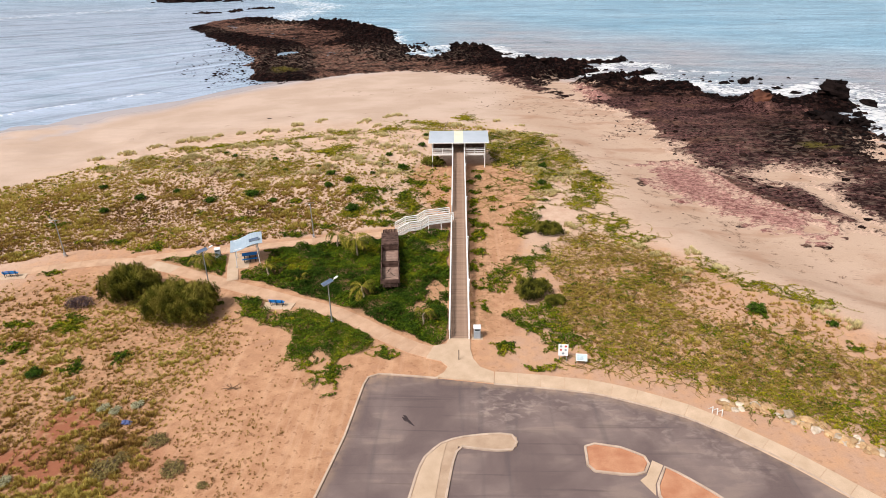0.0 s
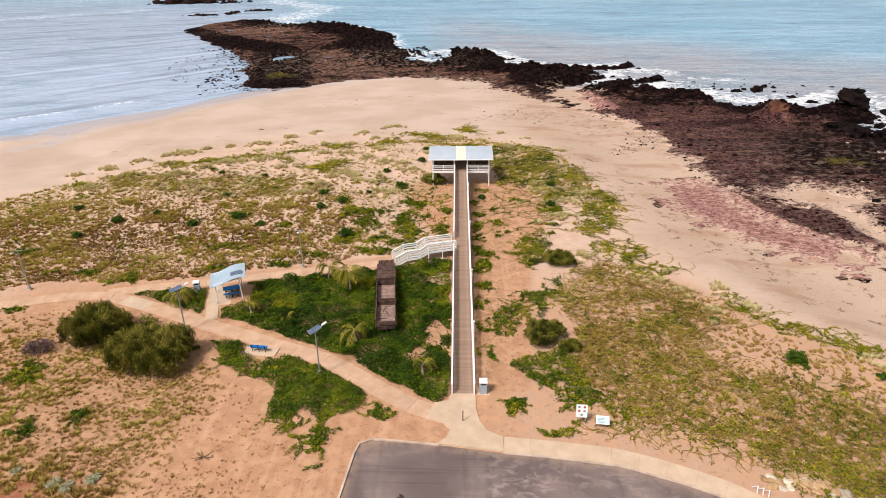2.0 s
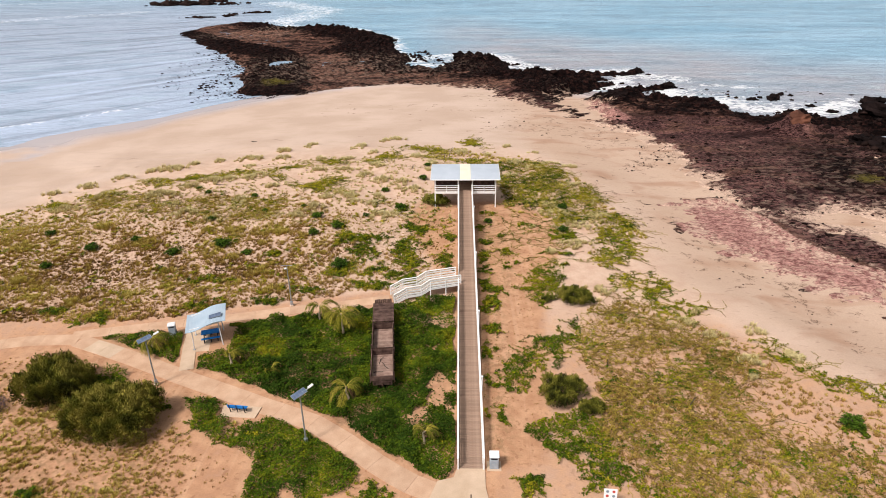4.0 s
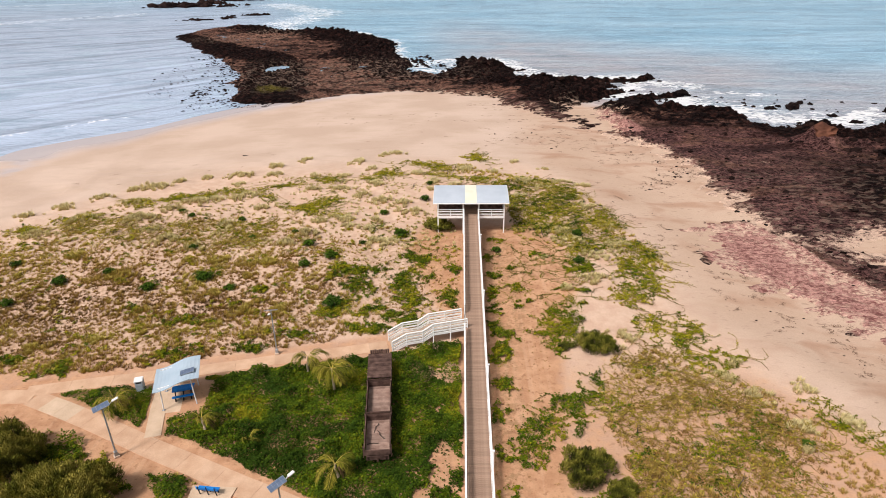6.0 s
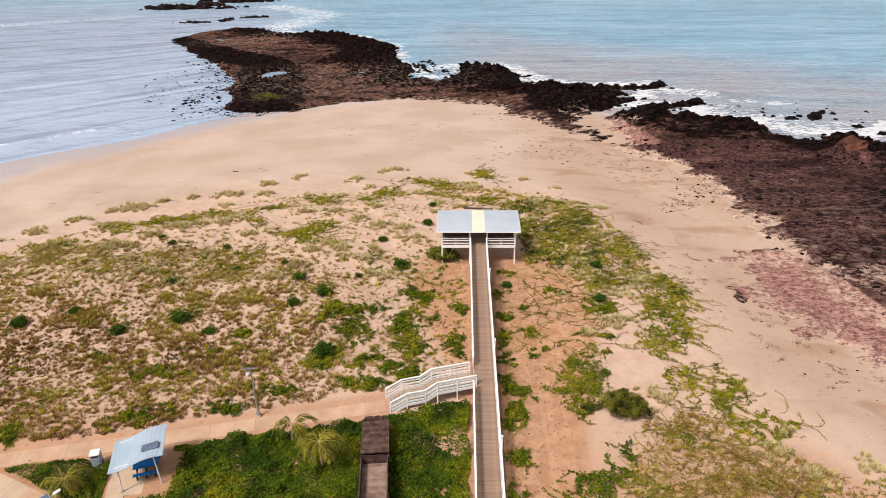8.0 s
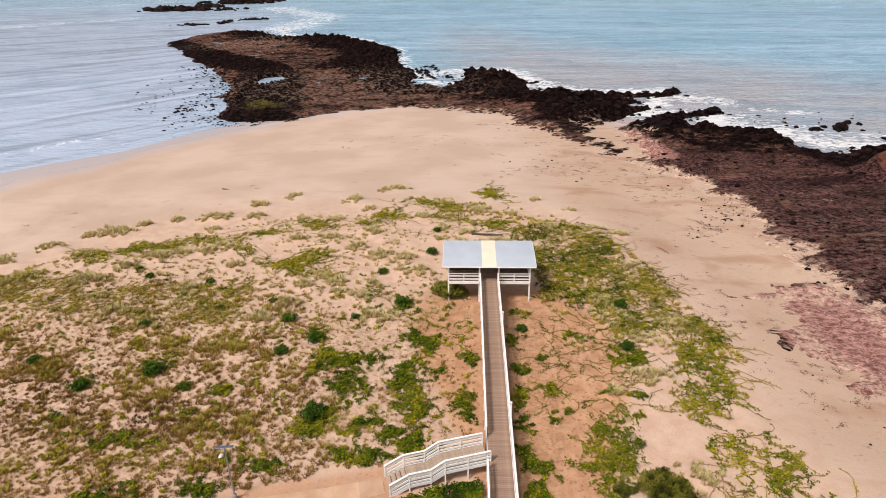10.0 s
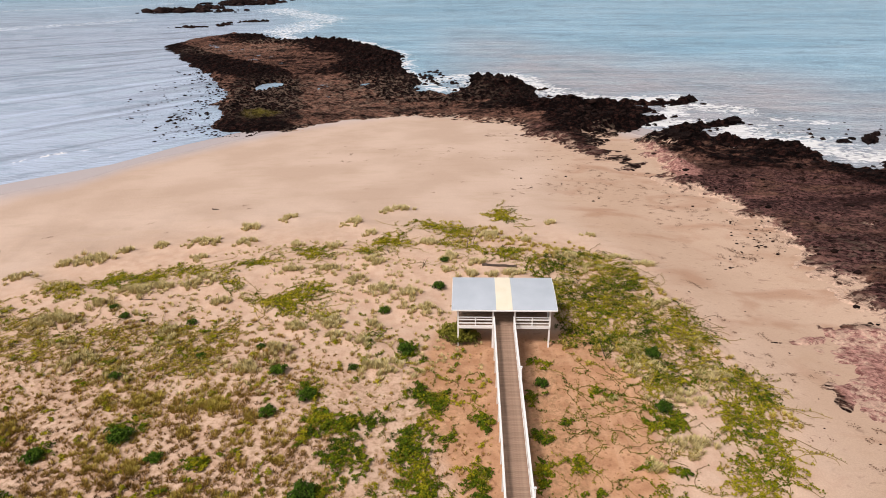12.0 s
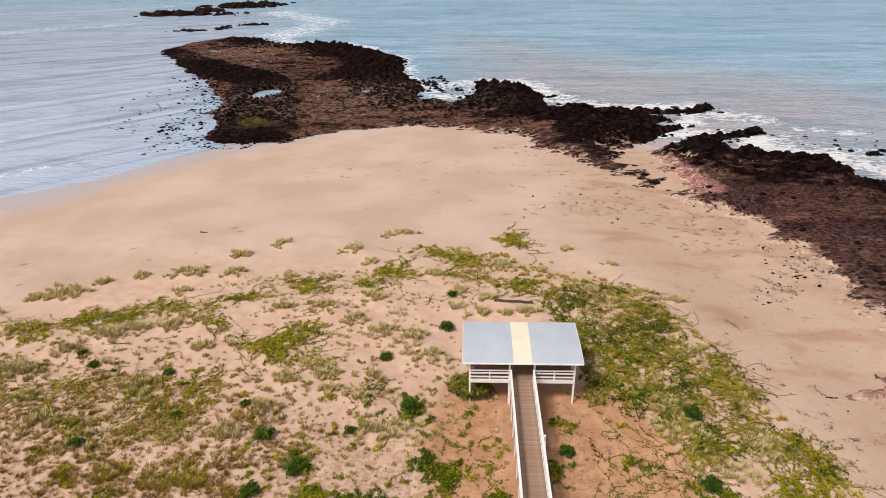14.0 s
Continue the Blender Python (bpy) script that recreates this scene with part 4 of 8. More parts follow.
def rock_material():
    m = bpy.data.materials.new("dark_reef_rock")
    m.use_nodes = True
    n, l = m.node_tree.nodes, m.node_tree.links
    p = n["Principled BSDF"]
    big, mid, fine = noise_node(n, l, 0.15, 12, (0.8, 1.5, 1, 18), 0.4, 0.74), noise_node(n, l, 0.75, 10, (0.9, 1.3, 1, 25), 0.2, 0.78), noise_node(n, l, 3.0, 6, None, 0.0, 0.7)
    brown = mixed(n, l, bands(n, l, mid, 0.40, 0.60), (0.024, 0.011, 0.009), (0.255, 0.132, 0.094))
    # dark rock: mottle paints black shadow and red-brown sunlit faces into the colour
    dark = mixed(n, l, bands(n, l, mid, 0.47, 0.68), (0.004, 0.0022, 0.0021), (0.060, 0.026, 0.021))
    grit = noise_node(n, l, 1.6, 9, (0.9, 1.3, 1, 15), 0.2, 0.78)
    pink = mixed(n, l, bands(n, l, grit, 0.40, 0.60), (0.150, 0.058, 0.052), (0.46, 0.252, 0.212))
    mauve = mixed(n, l, bands(n, l, grit, 0.43, 0.60), (0.014, 0.0055, 0.006), (0.220, 0.107, 0.096))
    tone = noise_node(n, l, 0.10, 8, (0.8, 1.4, 1, 30), 0.4, 0.7)
    mauve = mixed(n, l, maths(n, l, "MULTIPLY", bands(n, l, tone, 0.52, 0.62), 0.85), mauve, brown)
    mauve = mixed(n, l, maths(n, l, "MULTIPLY", bands(n, l, noise_node(n, l, 0.22, 8, (0.8, 1.5, 1, -20), 0.4, 0.72), 0.54, 0.64), 0.7), mauve, (0.34, 0.17, 0.14))
    mauve = mixed(n, l, maths(n, l, "MULTIPLY", bands(n, l, tone, 0.48, 0.38), 0.8), mauve, (0.022, 0.010, 0.010))
    brown = mixed(n, l, attribute(n, "shelf"), brown, mauve)
    patchy = maths(n, l, "SUBTRACT", 2.7, maths(n, l, "MULTIPLY", attribute(n, "shelf"), 1.9))
    where = maths(n, l, "ADD", attribute(n, "dark"), maths(n, l, "MULTIPLY", maths(n, l, "SUBTRACT", big, 0.5), patchy))
    colour = mixed(n, l, bands(n, l, where, 0.30, 0.62), brown, dark)
    blush = bands(n, l, maths(n, l, "ADD", attribute(n, "pink"), maths(n, l, "MULTIPLY", maths(n, l, "SUBTRACT", mid, 0.5), 0.9)), 0.3, 0.7)
    colour = mixed(n, l, blush, colour, pink)
    sandy = maths(n, l, "MULTIPLY", attribute(n, "sandy"), bands(n, l, noise_node(n, l, 0.8, 6, (1, 1.6, 1, 20), 0.5), 0.50, 0.62))
    fringe = maths(n, l, "ADD", attribute(n, "fringe"), maths(n, l, "MULTIPLY", maths(n, l, "SUBTRACT", noise_node(n, l, 1.5, 9, (1, 1.4, 1, 30), 0.3, 0.72), 0.5), 2.4))
    sandy = maths(n, l, "MAXIMUM", sandy, bands(n, l, fringe, 0.44, 0.74))
    colour = mixed(n, l, sandy, colour, (0.53, 0.375, 0.285))
    weed = maths(n, l, "MULTIPLY", attribute(n, "weed"), bands(n, l, mid, 0.35, 0.6))
    colour = mixed(n, l, weed, colour, (0.14, 0.115, 0.025))
    hsv, g = n.new("ShaderNodeHueSaturation"), n.new("ShaderNodeMapRange")
    g.inputs["To Min"].default_value, g.inputs["To Max"].default_value = 0.2, 1.8
    l.new(fine, g.inputs["Value"])
    l.new(g.outputs["Result"], hsv.inputs["Value"])
    l.new(colour, hsv.inputs["Color"])
    l.new(hsv.outputs["Color"], p.inputs["Base Color"])
    p.inputs["Roughness"].default_value = 0.7
    p.inputs["Specular IOR Level"].default_value = 0.03
    b = n.new("ShaderNodeBump")
    b.inputs["Strength"].default_value, b.inputs["Distance"].default_value = 1.0, 0.6
    l.new(maths(n, l, "SUBTRACT", 1.0, maths(n, l, "MULTIPLY", maths(n, l, "MAXIMUM", sandy, blush), 0.75)), b.inputs["Strength"])
    l.new(maths(n, l, "ADD", mid, maths(n, l, "MULTIPLY", fine, 0.7)), b.inputs["Height"])
    l.new(b.outputs["Normal"], p.inputs["Normal"])
    return m


def build_reef():
    xs, ys = spaced([(-136, -80, 0.6), (-80, 4, 0.5), (4, 64, 0.40), (64, 104, 0.5)]), spaced([(2, 20, 0.66), (20, 140, 0.42), (140, 200, 0.5), (200, 318, 0.66)])
    me, v = grid_mesh("rock_reef", xs, ys, reef_height, keep=lambda c: rock_cover(c[:, 0], c[:, 1])[0] > -4.2)
    x, y, z = v.T
    cover, main, flats, pink = rock_cover(x, y)
    wetside = smooth(np.where(x > 20, 36.0, 28.0), 5, line_distance(x, y, FOAM_LINE))
    tall = smooth(0.9, 2.1, z - np.maximum(ground_height(x, y), SEA))
    dark = np.where(flats > -3, 0.24, 0.42) + 0.6 * wetside * (0.5 + 0.9 * (fbm(x / 14, y / 9, 77, 4) - 0.2)) + 0.6 * tall * smooth(80, 105, y)
    band = smooth(14, 5, line_distance(x, y, BLACK_BAND))
    inner = np.maximum(smooth(34, 14, np.hypot((x + 40) / 1.7, y - 168)) * 0.75, 0.8 * smooth(22, 10, np.hypot((x + 92) / 1.3, (y - 252) / 0.9)))
    dark = np.maximum(dark * (1 - 0.25 * inner), (0.60 + 0.32 * smooth(24, 10, x)) * band)
    dark = np.where((flats > 0) & (y < 96), 0.23 + 0.20 * smooth(36, 14, line_distance(x, y, FOAM_LINE)) + 0.32 * smooth(14, 4, line_distance(x, y, FOAM_LINE)) + 0.14 * smooth(20, 8, np.hypot(x - 55, (y - 72) / 1.2)), dark)
    give(me, "dark", dark)
    give(me, "shelf", np.maximum(smooth(-1, 3, flats) * smooth(118, 96, y), 0.7 * smooth(12, 5, line_distance(x, y, [(10, 128), (28, 104), (37, 84)]))))
    give(me, "pink", np.maximum(smooth(-3.0, 1.0, pink) * smooth(2.5, 0.0, flats - 0.6 * pink), 0.62 * smooth(5, 1, line_distance(x, y, [(31, 119), (32, 108), (34, 103)])))
         + 0.22 * smooth(9, 2, line_distance(x, y, [(0, 141), (10, 130), (18, 118), (28, 101), (36, 84)])) + 0.25 * smooth(4.5, 2.5, np.hypot(x - 66, y - 93)))
    give(me, "sandy", np.maximum(smooth(5.0, 0.2, cover) * smooth(170, 140, y + np.abs(x) * 0.2) * smooth(6, 14, np.interp(x, SHORE_X, SHORE_Y) - y), np.maximum(0.35 * inner, 0.22 * smooth(0, 8, flats) * smooth(95, 60, y))))
    give(me, "fringe", np.maximum(0.30 * smooth(-1, 2, pink) + 0.40 * smooth(4.0, 0.0, pink) * smooth(-4, 0, pink), smooth(np.where((flats > -2) & (y < 100), 6.5, 2.5), -2.5, cover) * smooth(4, 12, np.interp(x, SHORE_X, SHORE_Y) - y)))
    give(me, "weed", np.maximum(smooth(4.5, 1, np.hypot((x + 52) / 1.3, y - 146)), smooth(3, 1, np.hypot((x - 64) / 1.6, y - 62))))
    r = thing("rock_reef", rock_material(), data=me)
    tagged(r, "dark rugged volcanic rock reef along the shore", "rock", kind="structure")


build_ground()
build_sea()
build_reef()


# ---- car park, pavements, paths ----
def asphalt_material():
    m = bpy.data.materials.new("worn_asphalt")
    m.use_nodes = True
    n, l = m.node_tree.nodes, m.node_tree.links
    p = n["Principled BSDF"]
    broad, mid, fine = noise_node(n, l, 0.22, 5, None, 0.4), noise_node(n, l, 1.3, 5), noise_node(n, l, 30, 3)
    colour = mixed(n, l, bands(n, l, broad, 0.35, 0.65), (0.140, 0.099, 0.093), (0.212, 0.156, 0.142))
    dust = bands(n, l, maths(n, l, "MULTIPLY", broad, noise_node(n, l, 0.7, 9, (0.35, 1.5, 1, 62), 0.5)), 0.27, 0.40)
    colour = mixed(n, l, maths(n, l, "MULTIPLY", dust, 0.38), colour, (0.34, 0.255, 0.205))
    colour = mixed(n, l, maths(n, l, "MULTIPLY", bands(n, l, noise_node(n, l, 0.5, 4, (1.6, 0.12, 1, 6)), 0.55, 0.72), 0.35), colour, (0.075, 0.064, 0.068))
    scuff = maths(n, l, "MULTIPLY", attribute(n, "scuff"), bands(n, l, noise_node(n, l, 1.1, 9, (0.8, 1.3, 1, 35), 0.6, 0.65), 0.46, 0.64))
    colour = mixed(n, l, maths(n, l, "MULTIPLY", scuff, 0.6), colour, (0.42, 0.33, 0.28))
    tyres = noise_node(n, l, 0.9, 6, (0.10, 2.4, 1, 62), 0.6)
    colour = mixed(n, l, maths(n, l, "MULTIPLY", bands(n, l, tyres, 0.56, 0.70), 0.40), colour, (0.075, 0.055, 0.055))
    edge = maths(n, l, "MULTIPLY", attribute(n, "edge"), bands(n, l, mid, 0.3, 0.6))
    colour = mixed(n, l, edge, colour, (0.32, 0.22, 0.155))
    hsv, g = n.new("ShaderNodeHueSaturation"), n.new("ShaderNodeMapRange")
    g.inputs["To Min"].default_value, g.inputs["To Max"].default_value = 0.75, 1.25
    l.new(fine, g.inputs["Value"])
    l.new(g.outputs["Result"], hsv.inputs["Value"])
    l.new(colour, hsv.inputs["Color"])
    l.new(hsv.outputs["Color"], p.inputs["Base Color"])
    p.inputs["Roughness"].default_value = 0.85
    b = n.new("ShaderNodeBump")
    b.inputs["Strength"].default_value, b.inputs["Distance"].default_value = 0.4, 0.02
    l.new(fine, b.inputs["Height"])
    l.new(b.outputs["Normal"], p.inputs["Normal"])
    return m


def build_car_park():
    xs, ys = np.arange(-16, 40, 0.4), np.arange(-45.5, -4.6, 0.4)
    me, v = grid_mesh("car_park", xs, ys, lambda x, y: 0.045 + 0 * x, keep=lambda c: outline_distance(c[:, 0], c[:, 1], CAR_PARK) < 0.2)
    # the border follows the outline exactly
    out = np.maximum(outline_distance(v[:, 0], v[:, 1], CAR_PARK), 0)
    step = 0.01
    slope_x = (outline_distance(v[:, 0] + step, v[:, 1], CAR_PARK) - outline_distance(v[:, 0] - step, v[:, 1], CAR_PARK)) / (2 * step)
    slope_y = (outline_distance(v[:, 0], v[:, 1] + step, CAR_PARK) - outline_distance(v[:, 0], v[:, 1] - step, CAR_PARK)) / (2 * step)
    v[:, 0] -= out * slope_x
    v[:, 1] -= out * slope_y
    me.vertices.foreach_set("co", v.astype(np.float32).ravel())
    e = -outline_distance(v[:, 0], v[:, 1], CAR_PARK)
    give(me, "edge", 0.75 * smooth(0.9, 0.0, e) + 0.35 * smooth(2.4, 0.4, np.hypot(v[:, 0] + 6.8, v[:, 1] + 5.8)))
    give(me, "scuff", np.maximum(smooth(1.2, 0.3, np.hypot((v[:, 0] - 3.6) / 3.4, (v[:, 1] + 9.4) / 2.4)), 0.6 * smooth(3.0, 0.5, line_distance(v[:, 0], v[:, 1], [(3, -7), (12, -9), (20, -15)]))))
    road = thing("car_park", asphalt_material(), data=me)
    tagged(road, "worn grey asphalt of a small car park with dusty patches", "car park", kind="structure")


def ribbon_pieces(name, line, wide, step, thick, lift, mat, parent, gap=0.012, offset=0.0, pale=()):
    """Slabs laid end to end along a line, each an object of its own."""
    pts = along(line, step if lift is None or step < 3 else step / 2)
    sides = []
    for k, p in enumerate(pts):
        d = (pts[min(k + 1, len(pts) - 1)] - pts[max(k - 1, 0)]).normalized()
        nrm = Vector((-d.y, d.x))
        sides.append((p + nrm * (offset + wide / 2), p + nrm * (offset - wide / 2), d))
    for k, ((la, ra, da), (lb, rb, db)) in enumerate(zip(sides[:-1], sides[1:])):
        g0, g1 = (gap, gap) if step < 3 else (gap * (k % 2 == 0), gap * (k % 2 == 1))
        quad = [la + da * g0, ra + da * g0, rb - db * g1, lb - db * g1]
        z = [max(height(*q), 0.0) + lift for q in quad] if lift is not None else [0.0] * 4
        bm = bmesh.new()
        top = [bm.verts.new((q.x, q.y, h)) for q, h in zip(quad, z)]
        low = [bm.verts.new((q.x, q.y, h - thick)) for q, h in zip(quad, z)]
        bm.faces.new(top)
        for i in range(4):
            j = (i + 1) % 4
            bm.faces.new((top[j], top[i], low[i], low[j]))
        bmesh.ops.recalc_face_normals(bm, faces=bm.faces)
        part(name, bm, PALE_CONCRETE if k in pale else mat, parent)


def build_paving():
    walk_way = tagged(new("pavement"), "curved concrete pavement beside the car park kerb", "pavement", kind="structure")
    ribbon_pieces("slab", PAVEMENT, 1.46, 1.9, 0.15, 0.05, PALE_CONCRETE, walk_way, 0.01, 0.03)
    kerb = tagged(new("kerb"), "raised concrete kerb round the car park", "kerb", kind="structure")
    ribbon_pieces("kerb_stone", [(-15, -45)] + CAR_PARK[:7] + [(-1.8, -5.66)], 0.16, 1.0, 0.25, 0.13, KERB, kerb, 0.006)
    ribbon_pieces("kerb_stone", [(2.8, -6.39)] + CAR_PARK[8:19], 0.16, 1.0, 0.25, 0.085, KERB, kerb, 0.006, 0.0)
    paths = tagged(new("footpath"), "sand-coloured concrete footpaths through the dunes", "path", kind="structure")
    for k, (line, wide) in enumerate(PATHS):
        ribbon_pieces("slab", line, wide, 3.4, 0.1, 0.030 + 0.007 * k, CONCRETE if wide > 1.3 else PALE_CONCRETE, paths, 0.008, pale=(1, 2) if k == 0 else ())
    bm = slab_mesh(APRON, -0.05, 0.145)
    part("apron", bm, PALE_CONCRETE, paths)
    part("pad", slab_mesh([(-22.1, 14.45), (-23.2, 18.0), (-25.9, 17.5), (-24.9, 13.95)], -0.05, 0.075), PALE_CONCRETE, paths)
    part("pad", slab_mesh([(-19.5, 5.3), (-16.7, 5.15), (-16.5, 6.45), (-19.6, 6.6)], -0.1, 0.14), PALE_CONCRETE, paths)
    part("pad", slab_mesh([(-51.0, 11.3), (-47.6, 11.7), (-48.0, 13.0), (-51.4, 12.4)], -0.05, 0.1), PALE_CONCRETE, paths)


def build_island(outline, fill, label, walkway=None):
    isle = tagged(new("traffic_island"), label, "traffic island", kind="structure")
    ribbon_pieces("kerb_stone", outline + outline[:1], 0.17, 0.9, 0.25, 0.14, KERB, isle, 0.006)
    mx, my = sum(p[0] for p in outline) / len(outline), sum(p[1] for p in outline) / len(outline)
    inset = outline if walkway else [(x - 0.13 * (x - mx) / math.hypot(x - mx, y - my), y - 0.13 * (y - my) / math.hypot(x - mx, y - my)) for x, y in outline]
    part("fill", slab_mesh(inset, 0.0, 0.12), fill, isle)
    if walkway:
        part("path_slab", slab_mesh(walkway, 0.0, 0.15), PALE_CONCRETE, isle)


def build_oil_stain():
    bm = bmesh.new()
    ring = []
    for k in range(22):
        a = 2 * math.pi * k / 22
        r = 1 + 0.35 * math.sin(3 * a + 1) + 0.18 * math.sin(7 * a)
        ring.append(bm.verts.new((0.62 * r * math.cos(a), 0.17 * r * math.sin(a), 0.0)))
    bm.faces.new(ring)
    made = bmesh.ops.extrude_face_region(bm, geom=list(bm.faces))
    bmesh.ops.translate(bm, verts=[v for v in made["geom"] if isinstance(v, bmesh.types.BMVert)], vec=(0, 0, 0.004))
    me = bpy.data.meshes.new("oil_stain")
    bm.to_mesh(me)
    bm.free()
    ob = thing("oil_stain", material("dark_oil", (0.035, 0.026, 0.026), (0.06, 0.045, 0.045), 3, 30, 0.6), (-4.0, -10.7, 0.047), me)
    ob.rotation_euler = (0, 0, radians(-52))
    tagged(ob, "dark oil stain on the car park asphalt", "stain")


build_car_park()
build_oil_stain()
build_paving()
build_island([(-5.0, -27.0), (-3.9, -21), (-3.3, -18.1), (-2.9, -15.8), (-2.4, -14.4), (-1.3, -13.2), (-0.2, -12.65), (1.8, -12.3), (3.6, -12.2), (4.15, -12.6), (4.1, -13.5), (3.6, -13.95), (1.8, -13.85),
              (-0.1, -13.5), (-0.5, -15.1), (-0.9, -18.0), (-1.8, -27.0)], TAN_FILL, "kerbed island with a pale concrete strip and sandy fill",
             [(-4.85, -27.0), (-3.75, -21), (-3.15, -18.1), (-2.75, -15.8), (-2.28, -14.45), (-1.25, -13.32), (-0.95, -13.2), (-1.3, -15.3), (-1.6, -18.0), (-2.6, -27.0)])
build_island([(8.95, -13.5), (9.3, -13.15), (11.6, -13.6), (13.15, -14.6), (13.2, -14.85), (12.45, -16.15), (11.0, -16.1), (9.0, -15.8), (8.8, -15.6)], EARTH_FILL, "kerbed island filled with red earth")
part("apron", slab_mesh([(13.36, -14.8), (13.98, -15.26), (12.98, -17.0), (12.78, -17.9), (12.1, -16.6), (12.6, -16.2)], 0.0, 0.10), PALE_CONCRETE, bpy.data.objects["footpath"])
build_island([(13.15, -17.0), (14.1, -15.35), (15.5, -16.6), (17.0, -18.1), (21, -25), (16, -27), (12.95, -18.1)], EARTH_FILL, "kerbed island filled with red earth")


# ---- boardwalk with its ramp, stairs and lookout ----
RAMP_TOP, RAMP_END = 2.32, 48.6


def deck_z(y):
    return 0.12 + (RAMP_TOP - 0.12) * min(max(y / RAMP_END, 0), 1)


def rail_run(parent, a, b, rails=3, top_wide=0.14, tall=1.0, post_gap=2.3, foot=None, first=True, last=True, rail_tall=0.12):
    """A white timber rail from a to b (deck level): posts, flat top rail, lower rails."""
    a, b = Vector(a), Vector(b)
    count = max(1, round((b - a).length / post_gap))
    for k in range(count + 1):
        if (k == 0 and not first) or (k == count and not last):
            continue
        p = a.lerp(b, k / count)
        low = p.z - 0.12 if foot is None else min(foot(p), p.z - 0.1)
        part("post", boxed((p.x - 0.045, p.y - 0.045, low), (p.x + 0.045, p.y + 0.045, p.z + tall - 0.03)), WHITE_PAINT, parent)
    up = Vector((0, 0, 1))
    part("top_rail", bar(a + up * tall, b + up * tall, top_wide, 0.045, 0.006), WHITE_PAINT, parent)
    for k in range(rails):
        h = up * (tall * (k + 0.62) / (rails + 0.35))
        part("rail", bar(a + h, b + h, 0.045, rail_tall), WHITE_PAINT, parent)


def build_boardwalk():
    bw = tagged(new("boardwalk"), "long raised timber boardwalk ramp with white rails", "boardwalk")
    foot = lambda p: height(p.x, p.y) - 0.2
    for s in (-1, 1):
        for y0, y1 in ((0.05, 12.2), (12.2, 24.0), (27.0, 38.0), (38.0, 48.55)) if s < 0 else ((0.05, 12.2), (12.2, 24.2), (24.2, 36.5), (36.5, 48.55)):
            rail_run(bw, (s * 0.90, y0, deck_z(y0)), (s * 0.90, y1, deck_z(y1)), foot=foot, last=y1 > 48 or y1 == 24.0)
        a, b = (s * 0.72, 0.2, deck_z(0.2) - 0.13), (s * 0.72, RAMP_END, deck_z(RAMP_END) - 0.13)
        part("bearer", bar(a, b, 0.09, 0.18), DECK_WOOD, bw)
        part("fascia", bar((s * 0.85, 0.0, deck_z(0) - 0.06), (s * 0.85, RAMP_END, RAMP_TOP - 0.06), 0.035, 0.18), WHITE_PAINT, bw)
    me = bpy.data.meshes.new("deck_board")
    bm = boxed((-0.835, -0.077, -0.018), (0.835, 0.077, 0.018))
    bm.to_mesh(me)
    bm.free()
    me.materials.append(DECK_WOOD)
    slope = math.degrees(math.atan((RAMP_TOP - 0.12) / RAMP_END))
    boards = 297
    for k in range(boards):
        y = (k + 0.5) * RAMP_END / boards
        part("deck_board", me, None, bw, at=pose(random.uniform(-0.006, 0.006), y, deck_z(y) + random.uniform(-0.003, 0.003), slope))
    # small white service posts outside the rail
    for y in (8.6, 18.0, 29.4, 41.4):
        z = deck_z(y)
        g = height(1.06, y)
        part("light_post", boxed((0.99, y - 0.05, g - 0.1), (1.09, y + 0.05, z + 1.05), bevel=0.008), WHITE_PAINT, bw)
        cap = part("light_head", boxed((0.85, y - 0.09, z + 1.03), (1.12, y + 0.09, z + 1.11), bevel=0.012), LAMP_WHITE, bw, "white light head on the rail")
        part("lens", boxed((0.88, y - 0.06, z + 1.112), (0.97, y + 0.06, z + 1.118)), SIGN_WHITE, cap)
        part("stay", bar((1.04, y - 0.05, z + 0.95), (0.93, y - 1.9, deck_z(y - 1.9) + 0.95), 0.04, 0.07), WHITE_PAINT, bw)
    return bw


